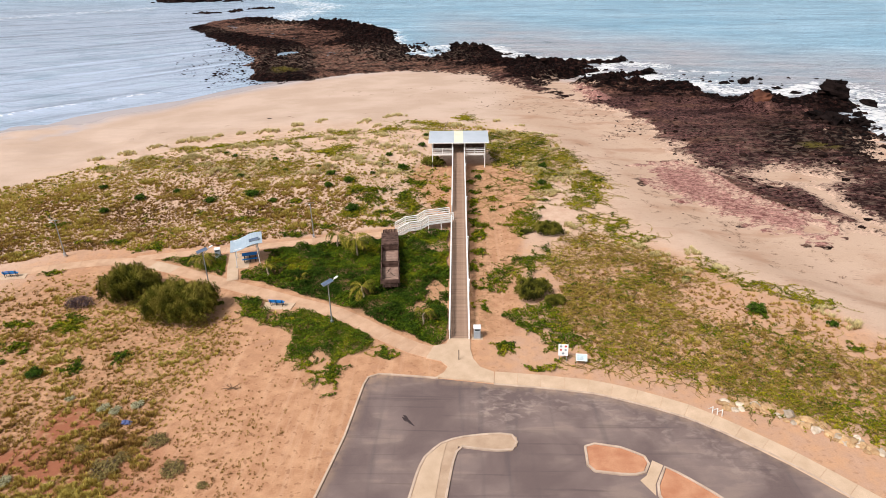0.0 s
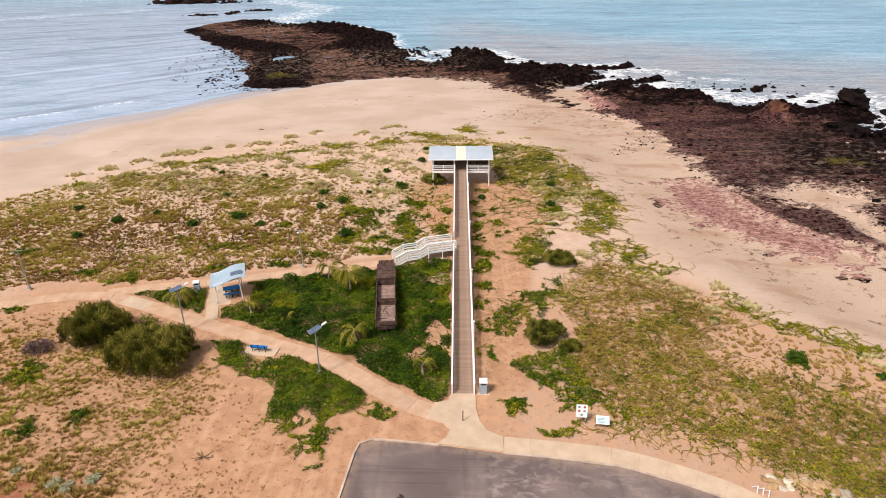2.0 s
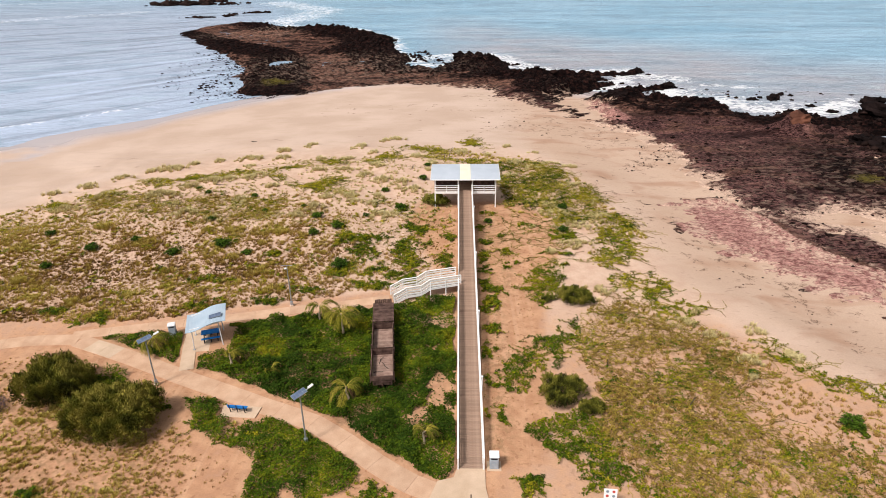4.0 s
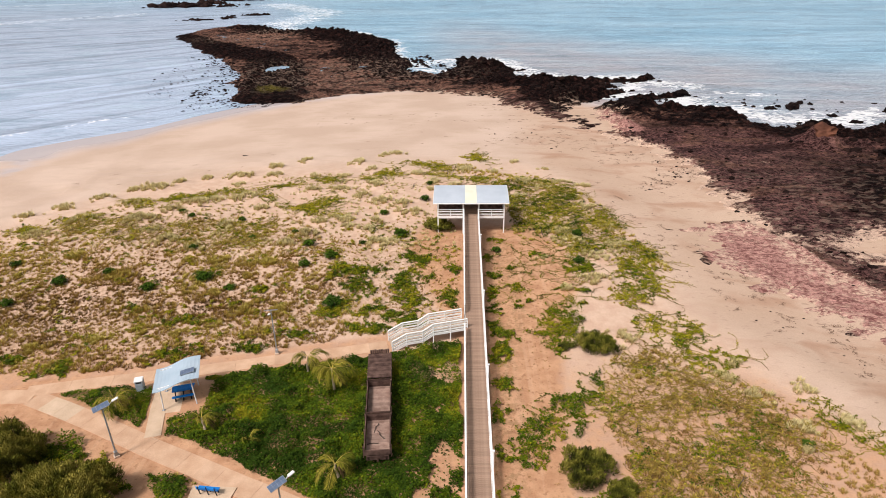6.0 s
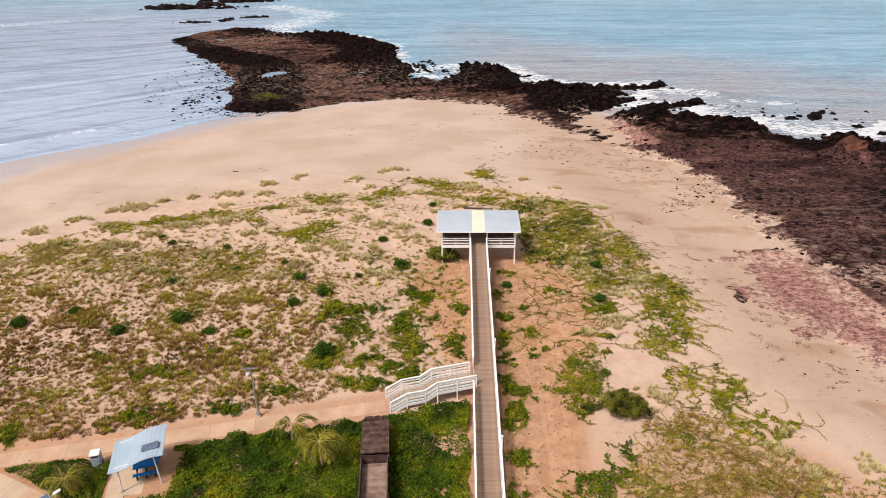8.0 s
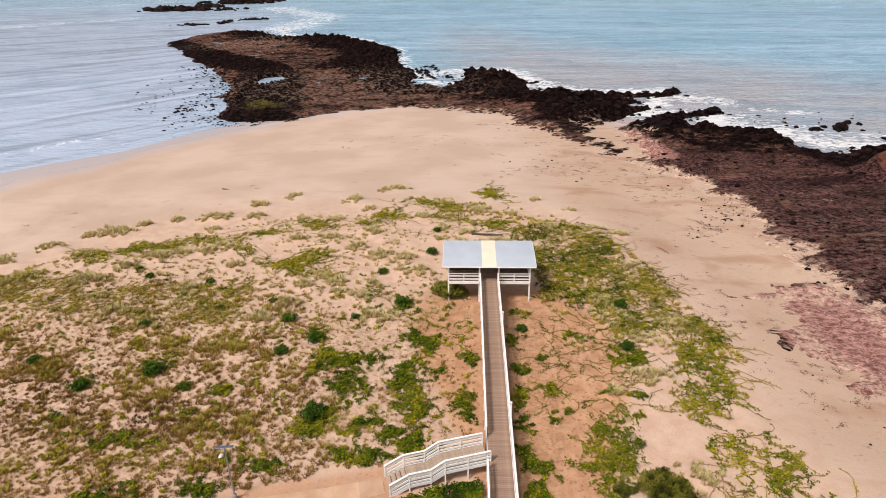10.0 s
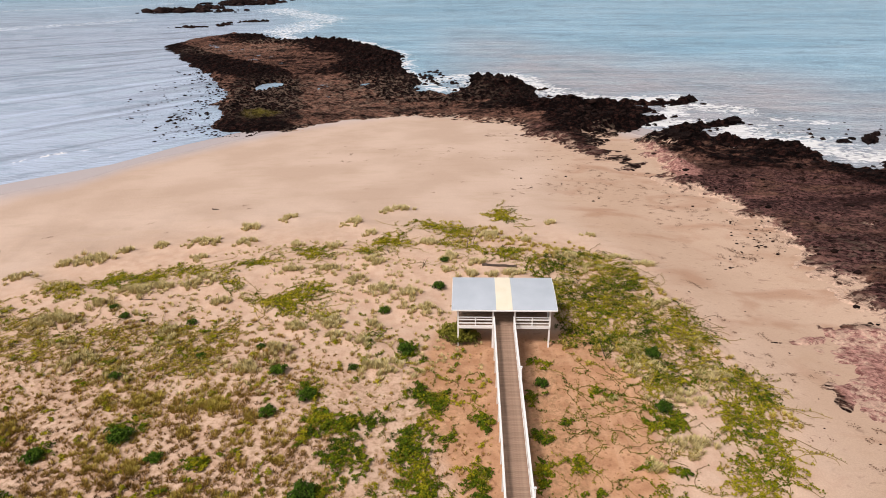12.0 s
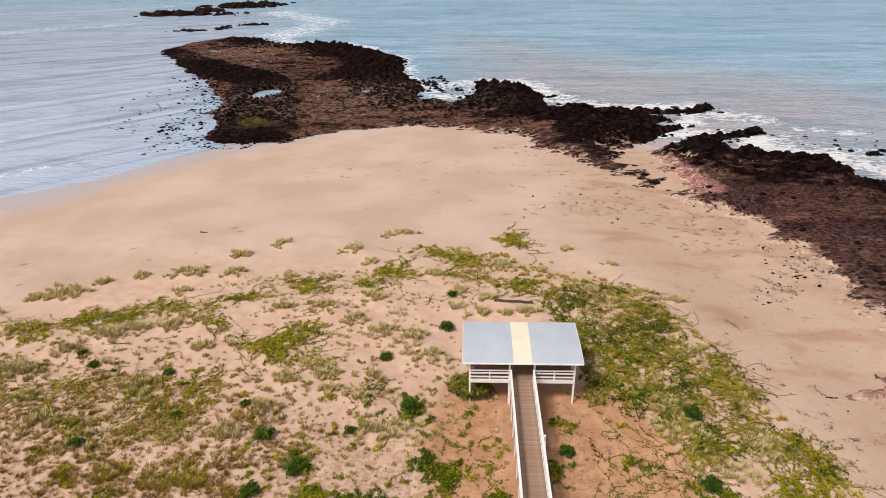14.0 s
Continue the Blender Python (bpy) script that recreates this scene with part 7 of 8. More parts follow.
INNER_BANKS = ([(7.0, 29.3), (10.0, 32.4), (11.0, 29.2), (10.4, 26.4), (9.3, 23.1), (7.5, 21.2), (5.9, 23.7), (6.1, 26.4)], [(3.0, 12.2), (6.2, 16.1), (9.3, 17.1), (10.6, 19.6), (9.4, 14.5), (6.6, 11.5), (5.0, 8.1), (3.0, 8.4)],
               [(3.9, 3.8), (6.7, 5.1), (9.7, 7.1), (10.3, 3.8), (10.5, 0.9), (12.1, -1.3), (9.7, -1.9), (7.3, -1.8), (6.7, 0.8), (4.6, 2.6)])
TENDRIL_BEDS = ([(-13.8, -4.0), (-11.7, -4.4), (-9.9, -3.5), (-9.1, -4.4), (-10.6, -5.4), (-8.4, -7.0), (-9.7, -8.3), (-11.2, -8.3), (-11.3, -6.3)], [(-7.5, -1.7), (-6.2, -1.3), (-5.3, -2.9), (-3.9, -3.7), (-5.2, -4.4), (-6.8, -4.4)])


def runners(starts, way, length, wander, leafy, tint, size=0.14, lift=0.10, fan=0.55, stray=0.09):
    """Creeping stems that wander over the ground, with small leaves along them; way None: every way."""
    n, steps = len(starts), 11
    heading = RNG.uniform(0, 6.283, n) if way is None else way + RNG.normal(0, fan, n)
    p = starts.copy()
    reach = length * RNG.uniform(0.5, 1.4, n) / steps
    track = [p.copy()]
    for _ in range(steps):
        heading = heading + RNG.normal(0, wander * 1.2, n)
        p = p + np.stack([np.cos(heading), np.sin(heading)], 1) * reach[:, None]
        track.append(p.copy())
    track = np.stack(track, 1)
    ok = clear_of_built(track[..., 0].ravel(), track[..., 1].ravel(), 0.0).reshape(n, -1).all(1)
    track, n = track[ok], int(ok.sum())
    x, y = track[..., 0], track[..., 1]
    arch = RNG.uniform(0, 1, n)[:, None] ** 2 * lift * np.sin(np.linspace(0, 3.1, steps + 1))[None, :]
    z = ground_height(x.ravel(), y.ravel()).reshape(x.shape) + 0.03 + arch
    d = np.gradient(track, axis=1)
    d /= np.linalg.norm(d, axis=2, keepdims=True) + 1e-6
    w = 0.020 * np.linspace(1.3, 0.5, steps + 1)[None, :, None]
    side = np.stack([-d[..., 1], d[..., 0]], -1) * w
    left = np.concatenate([track + side, z[..., None]], -1)
    right = np.concatenate([track - side, z[..., None]], -1)
    top = np.concatenate([track, z[..., None] + 0.03], -1)
    v = np.stack([left, top, right], 2).reshape(-1, 3)
    base = (np.arange(n)[:, None] * (steps + 1) + np.arange(steps)[None, :]).ravel() * 3
    f = np.concatenate([np.stack([base + a, base + a + 1, base + a + 4, base + a + 3], 1) for a in (0, 1)])
    own = tint + RNG.normal(0, 0.12, n)
    stems = (v, f, np.repeat(np.clip(own + RNG.normal(0, 0.15, n), 0, 1), (steps + 1) * 3))
    m = int(n * 16 * leafy)
    a, b, s = RNG.integers(0, n, m), RNG.integers(0, steps, m), RNG.uniform(0, 1, m)[:, None]
    q = track[a, b] * (1 - s) + track[a, b + 1] * s + RNG.normal(0, stray, (m, 2))
    t = own[a] + RNG.normal(0, 0.10, m) + 0.5 * (fbm(q[:, 0] / 2.2, q[:, 1] / 2.2, 117, 3) - 0.5)
    q = np.concatenate([q, (z[a, b] + RNG.uniform(0.0, 0.09, m))[:, None]], 1)
    keep = clear_of_built(q[:, 0], q[:, 1], 0.0)
    return stems, leaves(q[keep], RNG.uniform(0.65, 1.35, keep.sum()) * size, t[keep], 0.6)


def build_creepers():
    lawn, stems, leafs, dry = [], [], [], []
    # closed green cover of the lawn and the bank
    holes = lambda x, y: 1 - 0.96 * smooth(0.46, 0.53, fbm(x / 2.4, y / 2.4, 101, 4)) * smooth(-6.5, -4.5, x) * smooth(2, 6, y) * smooth(22, 17, y)
    x, y = scatter(GREEN_LAWN, 330, lambda x, y: holes(x, y) * (0.42 + 0.58 * clumped(x, y, 1.5, 0.32, 0.5, 103)))
    lawn.append(mat_leaves(x, y, 0.03, 0.38, 0.19, 0.10 + 0.12 * smooth(8, 16, y), 0.36, 105))
    x, y = scatter(GREEN_WEDGE, 300, lambda x, y: 0.4 + 0.6 * clumped(x, y, 1.5, 0.32, 0.5, 107))
    lawn.append(mat_leaves(x, y, 0.03, 0.34, 0.17, 0.20, 0.30, 109))
    x, y = scatter(GREEN_BANK, 230, lambda x, y: smooth(0.32, 0.46, fbm(x / 1.8, y / 1.8, 111, 4)) * smooth(-0.6, 0.6, -outline_distance(x, y, GREEN_BANK)), 2.0)
    lawn.append(mat_leaves(x, y, 0.03, 0.30, 0.17, 0.24, 0.26, 113))
    for outline in INNER_BANKS + ([(-34.5, 11.2), (-30.5, 11.4), (-28.4, 9.4), (-29.5, 7.8), (-33, 8.5)],):
        x, y = scatter(outline, 120, lambda x, y: smooth(0.42, 0.54, fbm(x / 1.6, y / 1.6, 115, 4)), 3.0)
        lawn.append(mat_leaves(x, y, 0.03, 0.34, 0.18, 0.28 if outline[0][1] < 20 else 0.40, 0.28, 119))
    stuff("creeper", lawn, CREEPER, "dense green creeper covering sand and red earth", "creeper")

    def lay(x, y, *how, into=leafs, **more):
        s, q = runners(np.stack([x, y], 1), *how, **more)
        stems.append(s), into.append(q)

    def bed(outline, per_m2, *how, wear=None, rough=1.6, **more):
        x, y = scatter(outline, per_m2, wear, rough)
        lay(x, y, *how, **more)

    def spot(px, py, rx, ry, per_m2, *how, **more):
        n, lobes = max(4, int(per_m2 * 3.1 * rx * ry)), RNG.normal(0, 0.58, (3 + int(3 * rx), 2))
        k = RNG.integers(0, len(lobes), n)
        x, y = px + (lobes[k, 0] + RNG.normal(0, 0.20, n)) * rx, py + (lobes[k, 1] + RNG.normal(0, 0.20, n)) * ry
        ok = clear_of_built(x, y, 0.1)
        lay(x[ok], y[ok], *how, **more)
    for patches in (DUNE_PATCHES, STRIP_PATCHES, APRON_PATCHES):
        for px, py, rx, ry in patches:
            spot(px, py, rx, ry, 9, None, 0.7 + 0.3 * min(rx, ry), 0.5, 2.4, 0.29, size=0.17, lift=0.30, stray=0.09)
    for px, py, rx, ry, tint in CREST_MATS:
        spot(px, py, rx, ry, 3.8, 0.35, 2.1, 0.35, 2.2, tint - 0.02, size=0.19, lift=0.30, fan=1.0, stray=0.11)
        spot(px, py, rx * 1.3, ry * 1.3, 0.5, 0.3, 3.2, 0.3, 1.2, tint, size=0.16, lift=0.1, fan=0.8)
    thick = lambda lo, hi, seed, k=2.2: (lambda x, y: clumped(x, y, k, lo, hi, seed))
    bed(DRY_MAT, 4.2, 0.5, 1.9, 0.4, 1.1, 0.45, wear=thick(0.47, 0.56, 121, 2.0), size=0.15, lift=0.25, fan=0.5, into=dry)
    bed(DRY_MAT, 1.6, 0.5, 1.8, 0.4, 1.6, 0.5, wear=thick(0.48, 0.58, 122, 1.8), size=0.16, lift=0.25, fan=0.5)
    # sprigs scattered over the open dune
    bed(LEFT_DUNE, 0.7, None, 0.8, 0.5, 2.4, 0.50, wear=lambda x, y: clumped(x, y, 1.3, 0.50, 0.58, 137) * smooth(58, 50, y), size=0.17, lift=0.25)
    bed(DRY_MAT, 0.35, 0.4, 4.0, 0.3, 0.9, 0.6, size=0.15)
    bed(EAST_MAT, 4.2, -0.5, 2.5, 0.38, 1.9, 0.52, wear=lambda x, y: 0.06 + 0.94 * clumped(x, y, 1.4, 0.43, 0.54, 123), size=0.155, lift=0.45, fan=0.75, stray=0.07)
    bed(EAST_MAT, 3.4, -0.6, 2.2, 0.4, 2.0, 0.20, wear=thick(0.46, 0.58, 125, 1.7), size=0.18, lift=0.25, fan=0.9)
    bed(EAST_MAT, 0.35, -0.3, 4.5, 0.35, 1.2, 0.42, size=0.15, fan=0.5)
    for outline in SEAWARD_MATS:
        bed(outline, 3.4, -0.5, 1.8, 0.45, 2.0, 0.50, wear=thick(0.38, 0.54, 127, 1.7), size=0.17, lift=0.25, fan=0.8)
        bed(outline, 0.6, -0.5, 3.0, 0.35, 1.2, 0.5, size=0.14, fan=0.5)
    for outline in INNER_BANKS:
        bed(outline, 2.0, None, 1.5, 0.5, 2.0, 0.32, size=0.16, lift=0.2)
    # tangled dry scrub: many brown stems with few olive leaves
    bed(RIGHT_SCRUB, 4.4, -0.6, 2.5, 0.4, 0.8, 0.42, wear=lambda x, y: 0.15 + 0.85 * clumped(x, y, 1.8, 0.40, 0.54, 129), size=0.16, lift=0.45, fan=1.1, into=dry)
    bed(RIGHT_SCRUB, 2.0, -0.6, 1.9, 0.5, 2.0, 0.36, wear=lambda x, y: np.maximum(clumped(x, y, 2.0, 0.48, 0.60, 131), 0.9 * smooth(2.5, -2.0, y + 0.35 * (x - 12))), size=0.16, lift=0.25, fan=0.9)
    bed(OPEN_SCRUB, 0.35, -0.5, 2.6, 0.4, 0.9, 0.55, size=0.13)
    # long strands that trail out over bare sand
    bed([(16.5, 62), (19, 52), (20.5, 46), (22.5, 38), (21, 34), (18.5, 44), (16.5, 52), (14.5, 62)], 0.55, -0.15, 3.0, 0.22, 0.35, 0.3, size=0.12, fan=0.35)
    bed([(4, 30), (9, 32), (14, 31), (16, 37), (12, 45), (4, 47)], 0.85, 2.6, 2.8, 0.4, 1.2, 0.32, size=0.13, fan=0.9)
    bed([(1.3, 4), (5.5, 4), (6.5, 24), (5, 47), (1.3, 47)], 0.10, 2.9, 1.6, 0.5, 0.9, 0.3)
    bed([(-62, 46), (-50, 44), (-40, 46), (-20, 54), (-3, 60), (-3, 74), (-15, 70), (-30, 67), (-42, 61), (-58, 52)], 0.16, 0.4, 3.4, 0.4, 1.0, 0.6, wear=thick(0.42, 0.54, 133, 3.0))
    bed([(-16, 24), (-2, 27), (-2, 46), (-12, 46)], 0.14, 2.0, 2.2, 0.4, 1.6, 0.28)
    bed([(8, -4.2), (14, -5.2), (20, -7.2), (26, -11), (24, -8), (15, -3.6), (9, -2.5)], 2.4, -1.4, 2.4, 0.5, 0.5, 0.42, size=0.13, lift=0.2)
    bed([(21, -8), (26, -10), (34, -16), (38, -16), (28, -7)], 3.0, -1.6, 2.2, 0.4, 2.0, 0.45, size=0.15, lift=0.3)
    bed(GREEN_BANK, 0.7, -0.9, 2.2, 0.5, 2.2, 0.28, size=0.16, rough=3.0)
    for outline in TENDRIL_BEDS:
        bed(outline, 7.0, -0.8, 1.2, 0.5, 3.0, 0.26, wear=thick(0.34, 0.48, 135, 1.2), size=0.16, lift=0.2, fan=0.9)
    stuff("dry_leaves", dry, DRY_LEAF, "olive-brown dry leaves on tangled creeper stems", "creeper")
    stuff("vine_stems", stems, VINE, "brown and green creeper stems trailing over sand", "creeper")
    stuff("vine_leaves", leafs, CREEPER, "small green and olive creeper leaves along trailing stems", "creeper")


# ---- bushes and shrubs ----
def sprays(p, way, size, tint, slim):
    """Narrow leaves that point along way."""
    m = len(p)
    u = way + RNG.normal(0, 0.35, (m, 3))
    u /= np.linalg.norm(u, axis=1)[:, None]
    w = np.cross(u, RNG.normal(0, 1, (m, 3)))
    w *= slim / np.linalg.norm(w, axis=1)[:, None]
    s = size[:, None] / 2
    v = np.stack([p - u * s, p + w * s, p + u * s, p - w * s], 1).reshape(-1, 3)
    return v, np.arange(4 * m).reshape(-1, 4), np.repeat(np.clip(tint, 0, 1), 4)


def foliage_mesh(name, lumps, count, size, tint, spread, slim=0.5):
    """Leaves in the outer part of several overlapping lumps (x, y, z, rx, ry, rz), with a lit top painted into the
    tint.
    """
    bits = []
    total = sum(l[3] * l[4] for l in lumps)
    for x, y, z, rx, ry, rz in lumps:
        n = int(count * rx * ry / total)
        q = RNG.normal(0, 1, (n, 3))
        q /= np.linalg.norm(q, axis=1)[:, None]
        q[:, 2] = np.where(q[:, 2] < -0.35, -q[:, 2], q[:, 2])
        r = RNG.uniform(0.35, 1.0, n) ** 0.5 * (0.62 + 0.75 * vnoise(q[:, 0] * 4 + x * 2, q[:, 1] * 4 + q[:, 2] * 3 + y, 131))
        p = np.stack([x + q[:, 0] * rx * r, y + q[:, 1] * ry * r, np.maximum(z + q[:, 2] * rz * r, 0.02)], 1)
        # last term paints shade low and inside each lump, light towards its top
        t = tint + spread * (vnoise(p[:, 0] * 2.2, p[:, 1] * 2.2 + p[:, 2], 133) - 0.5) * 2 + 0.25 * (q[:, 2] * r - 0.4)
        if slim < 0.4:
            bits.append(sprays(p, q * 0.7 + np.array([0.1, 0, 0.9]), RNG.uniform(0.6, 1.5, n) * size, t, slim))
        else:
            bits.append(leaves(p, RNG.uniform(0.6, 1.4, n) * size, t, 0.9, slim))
    v, f, t = joined(bits)
    return raw_mesh(name, v, f, tint=t)


def stems_mesh(lumps, seed):
    rng, bm = random.Random(seed), bmesh.new()
    for x, y, z, rx, ry, rz in lumps:
        for _ in range(4):
            a = Vector((x * 0.4 + rng.uniform(-0.1, 0.1), y * 0.4 + rng.uniform(-0.1, 0.1), -0.1))
            b = Vector((x + rng.uniform(-0.5, 0.5) * rx, y + rng.uniform(-0.5, 0.5) * ry, z + rng.uniform(0.1, 0.7) * rz))
            m = a.lerp(b, 0.5) + Vector((rng.uniform(-0.1, 0.1), rng.uniform(-0.1, 0.1), 0.1))
            tube(bm, a, m, 0.035, 0.024, 5)
            tube(bm, m, b, 0.024, 0.008, 5)
    return bm


def build_bush(name, x, y, lumps, count, size, mat, tint, label, spread=0.25, slim=0.5):
    b = tagged(new(name), label, "bush")
    part("stems", stems_mesh(lumps, int(abs(x * 10))), BARK, b)
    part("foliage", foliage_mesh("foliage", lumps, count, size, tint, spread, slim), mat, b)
    b.location = (x, y, height(x, y))
    return b


def lump_cluster(r, tall, n, seed):
    rng = random.Random(seed)
    out = [(0, 0, tall * 0.42, r * 0.62, r * 0.55, tall * 0.55)]
    for k in range(n):
        a = 2 * math.pi * k / n + rng.uniform(-0.3, 0.3)
        d = r * rng.uniform(0.45, 0.68)
        out.append((d * math.cos(a), d * math.sin(a), tall * rng.uniform(0.25, 0.42), r * rng.uniform(0.3, 0.45), r * rng.uniform(0.28, 0.42), tall * rng.uniform(0.35, 0.5)))
    return out


def build_bushes():
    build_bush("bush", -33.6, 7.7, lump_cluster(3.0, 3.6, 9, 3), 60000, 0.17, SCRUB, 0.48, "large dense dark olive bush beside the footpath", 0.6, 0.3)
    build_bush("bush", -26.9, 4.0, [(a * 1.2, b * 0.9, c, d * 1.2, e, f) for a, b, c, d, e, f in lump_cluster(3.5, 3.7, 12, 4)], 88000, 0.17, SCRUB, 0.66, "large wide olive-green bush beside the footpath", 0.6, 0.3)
    build_bush("bush", 7.35, 8.0, lump_cluster(2.0, 1.9, 8, 5), 14000, 0.19, SCRUB, 0.36, "dark olive bush on the sand by the boardwalk", 0.7, 0.3)
    build_bush("bush", 9.5, 6.2, lump_cluster(1.2, 1.0, 6, 6), 5000, 0.16, SCRUB, 0.5, "low olive-green bush on the dune", 0.5, 0.3)
    build_bush("bush", 10.9, 23.0, [(a * 1.3, b, c, d * 1.3, e, f) for a, b, c, d, e, f in lump_cluster(1.7, 1.6, 8, 7)], 12000, 0.19, SCRUB, 0.46, "low spreading olive bush among creepers", 0.6, 0.3)
    build_bush("bush", 8.3, 23.2, lump_cluster(0.8, 0.5, 4, 17), 1000, 0.15, SCRUB, 0.2, "low spreading olive bush among creepers")
    build_bush("bush", -4.1, 50.0, lump_cluster(1.9, 1.5, 7, 8), 7000, 0.17, SCRUB, 0.55, "leafy olive bush under the lookout's corner")
    build_bush("bush", -38.2, 5.9, lump_cluster(1.7, 0.8, 7, 9), 3600, 0.16, DEAD_TWIG, 0.4, "dry purple-grey heap of dead twigs beside a bush", 0.5, 0.15)
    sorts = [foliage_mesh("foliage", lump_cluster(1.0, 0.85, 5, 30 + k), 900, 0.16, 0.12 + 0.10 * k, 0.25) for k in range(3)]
    twigs = []
    for k in range(3):
        me = bpy.data.meshes.new("stems")
        bm = stems_mesh(lump_cluster(1.0, 0.85, 5, 30 + k), k)
        bm.to_mesh(me)
        bm.free()
        me.materials.append(BARK)
        twigs.append(me)
    for me in sorts:
        me.materials.append(SHRUB)
    rng = random.Random(9)
    spots = ((-8.85, 47.2, 0.8), (-6.4, 58.8, 0.72), (-11.7, 53.9, 0.6), (-19.4, 43.3, 0.75), (-16.3, 40.0, 0.8), (-25.9, 33.4, 0.6), (-30.0, 50.8, 0.5), (-36.7, 51.2, 0.5), (-29.3, 35.3, 0.9), (-34.7, 33.2, 0.75),
             (-45.1, 34.5, 0.8), (-14.2, 30.2, 1.0), (-18.9, 37.9, 0.7), (23.9, 10.8, 0.45), (28.6, 4.8, 0.85), (34.6, 2.2, 0.5), (-22.0, 47.0, 0.4), (-33.0, 42.0, 0.5), (-40.5, 36.5, 0.6), (-27.0, 45.5, 0.45),
             (-13.2, 44.3, 0.45), (-6.0, 65.0, 0.5), (-38.7, 53.0, 0.4), (2.9, 42.7, 0.6), (12.2, 39.5, 0.7), (13.0, 46.6, 0.7), (-36.0, -5.5, 0.7), (-48, 30, 0.7), (-52, 38, 0.6))
    for x, y, s in spots:
        k = rng.randrange(3)
        b = tagged(new("shrub"), "small rounded dark green shrub on dune sand", "shrub", "dune shrubs")
        part("stems", twigs[k], None, b)
        part("foliage", sorts[k], None, b)
        b.matrix_basis = pose(x, y, height(x, y), 0, 0, rng.uniform(0, 360)) @ Matrix.Diagonal((s * 1.25, s * 1.2, s * 1.2, 1))
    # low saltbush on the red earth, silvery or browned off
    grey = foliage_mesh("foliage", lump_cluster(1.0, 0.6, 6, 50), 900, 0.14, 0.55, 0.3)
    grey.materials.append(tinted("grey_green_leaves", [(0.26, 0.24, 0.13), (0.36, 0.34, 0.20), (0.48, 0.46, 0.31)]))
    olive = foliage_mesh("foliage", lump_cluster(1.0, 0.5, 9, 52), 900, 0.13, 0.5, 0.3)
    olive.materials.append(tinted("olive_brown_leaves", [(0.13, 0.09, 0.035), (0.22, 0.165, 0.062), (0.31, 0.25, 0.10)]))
    for x, y, s, dry in ((-19.8, -16.0, 1.0, 1), (-22.1, -13.2, 0.95, 1), (-24.6, -16.0, 1.15, 1), (-24.0, -14.9, 0.7, 1), (-27.4, -14.0, 0.5, 1), (-17.3, -17.4, 0.45, 1), (-26.8, -11.6, 0.5, 1),
                         (-31.2, -8.5, 0.45, 0), (-27.9, -9.6, 0.6, 0), (-26.8, -10.0, 0.6, 0), (-25.4, -9.3, 0.6, 0), (-31.0, -17.2, 0.7, 0)):
        b = tagged(new("saltbush"), "low browned-off olive saltbush on red sandy earth" if dry else "low silvery green saltbush on red sandy earth", "shrub", "saltbushes")
        part("stems", twigs[0], None, b)
        part("foliage", olive if dry else grey, None, b)
        b.matrix_basis = pose(x, y, height(x, y), 0, 0, rng.uniform(0, 360)) @ Matrix.Diagonal((s, s, s * 0.8, 1))


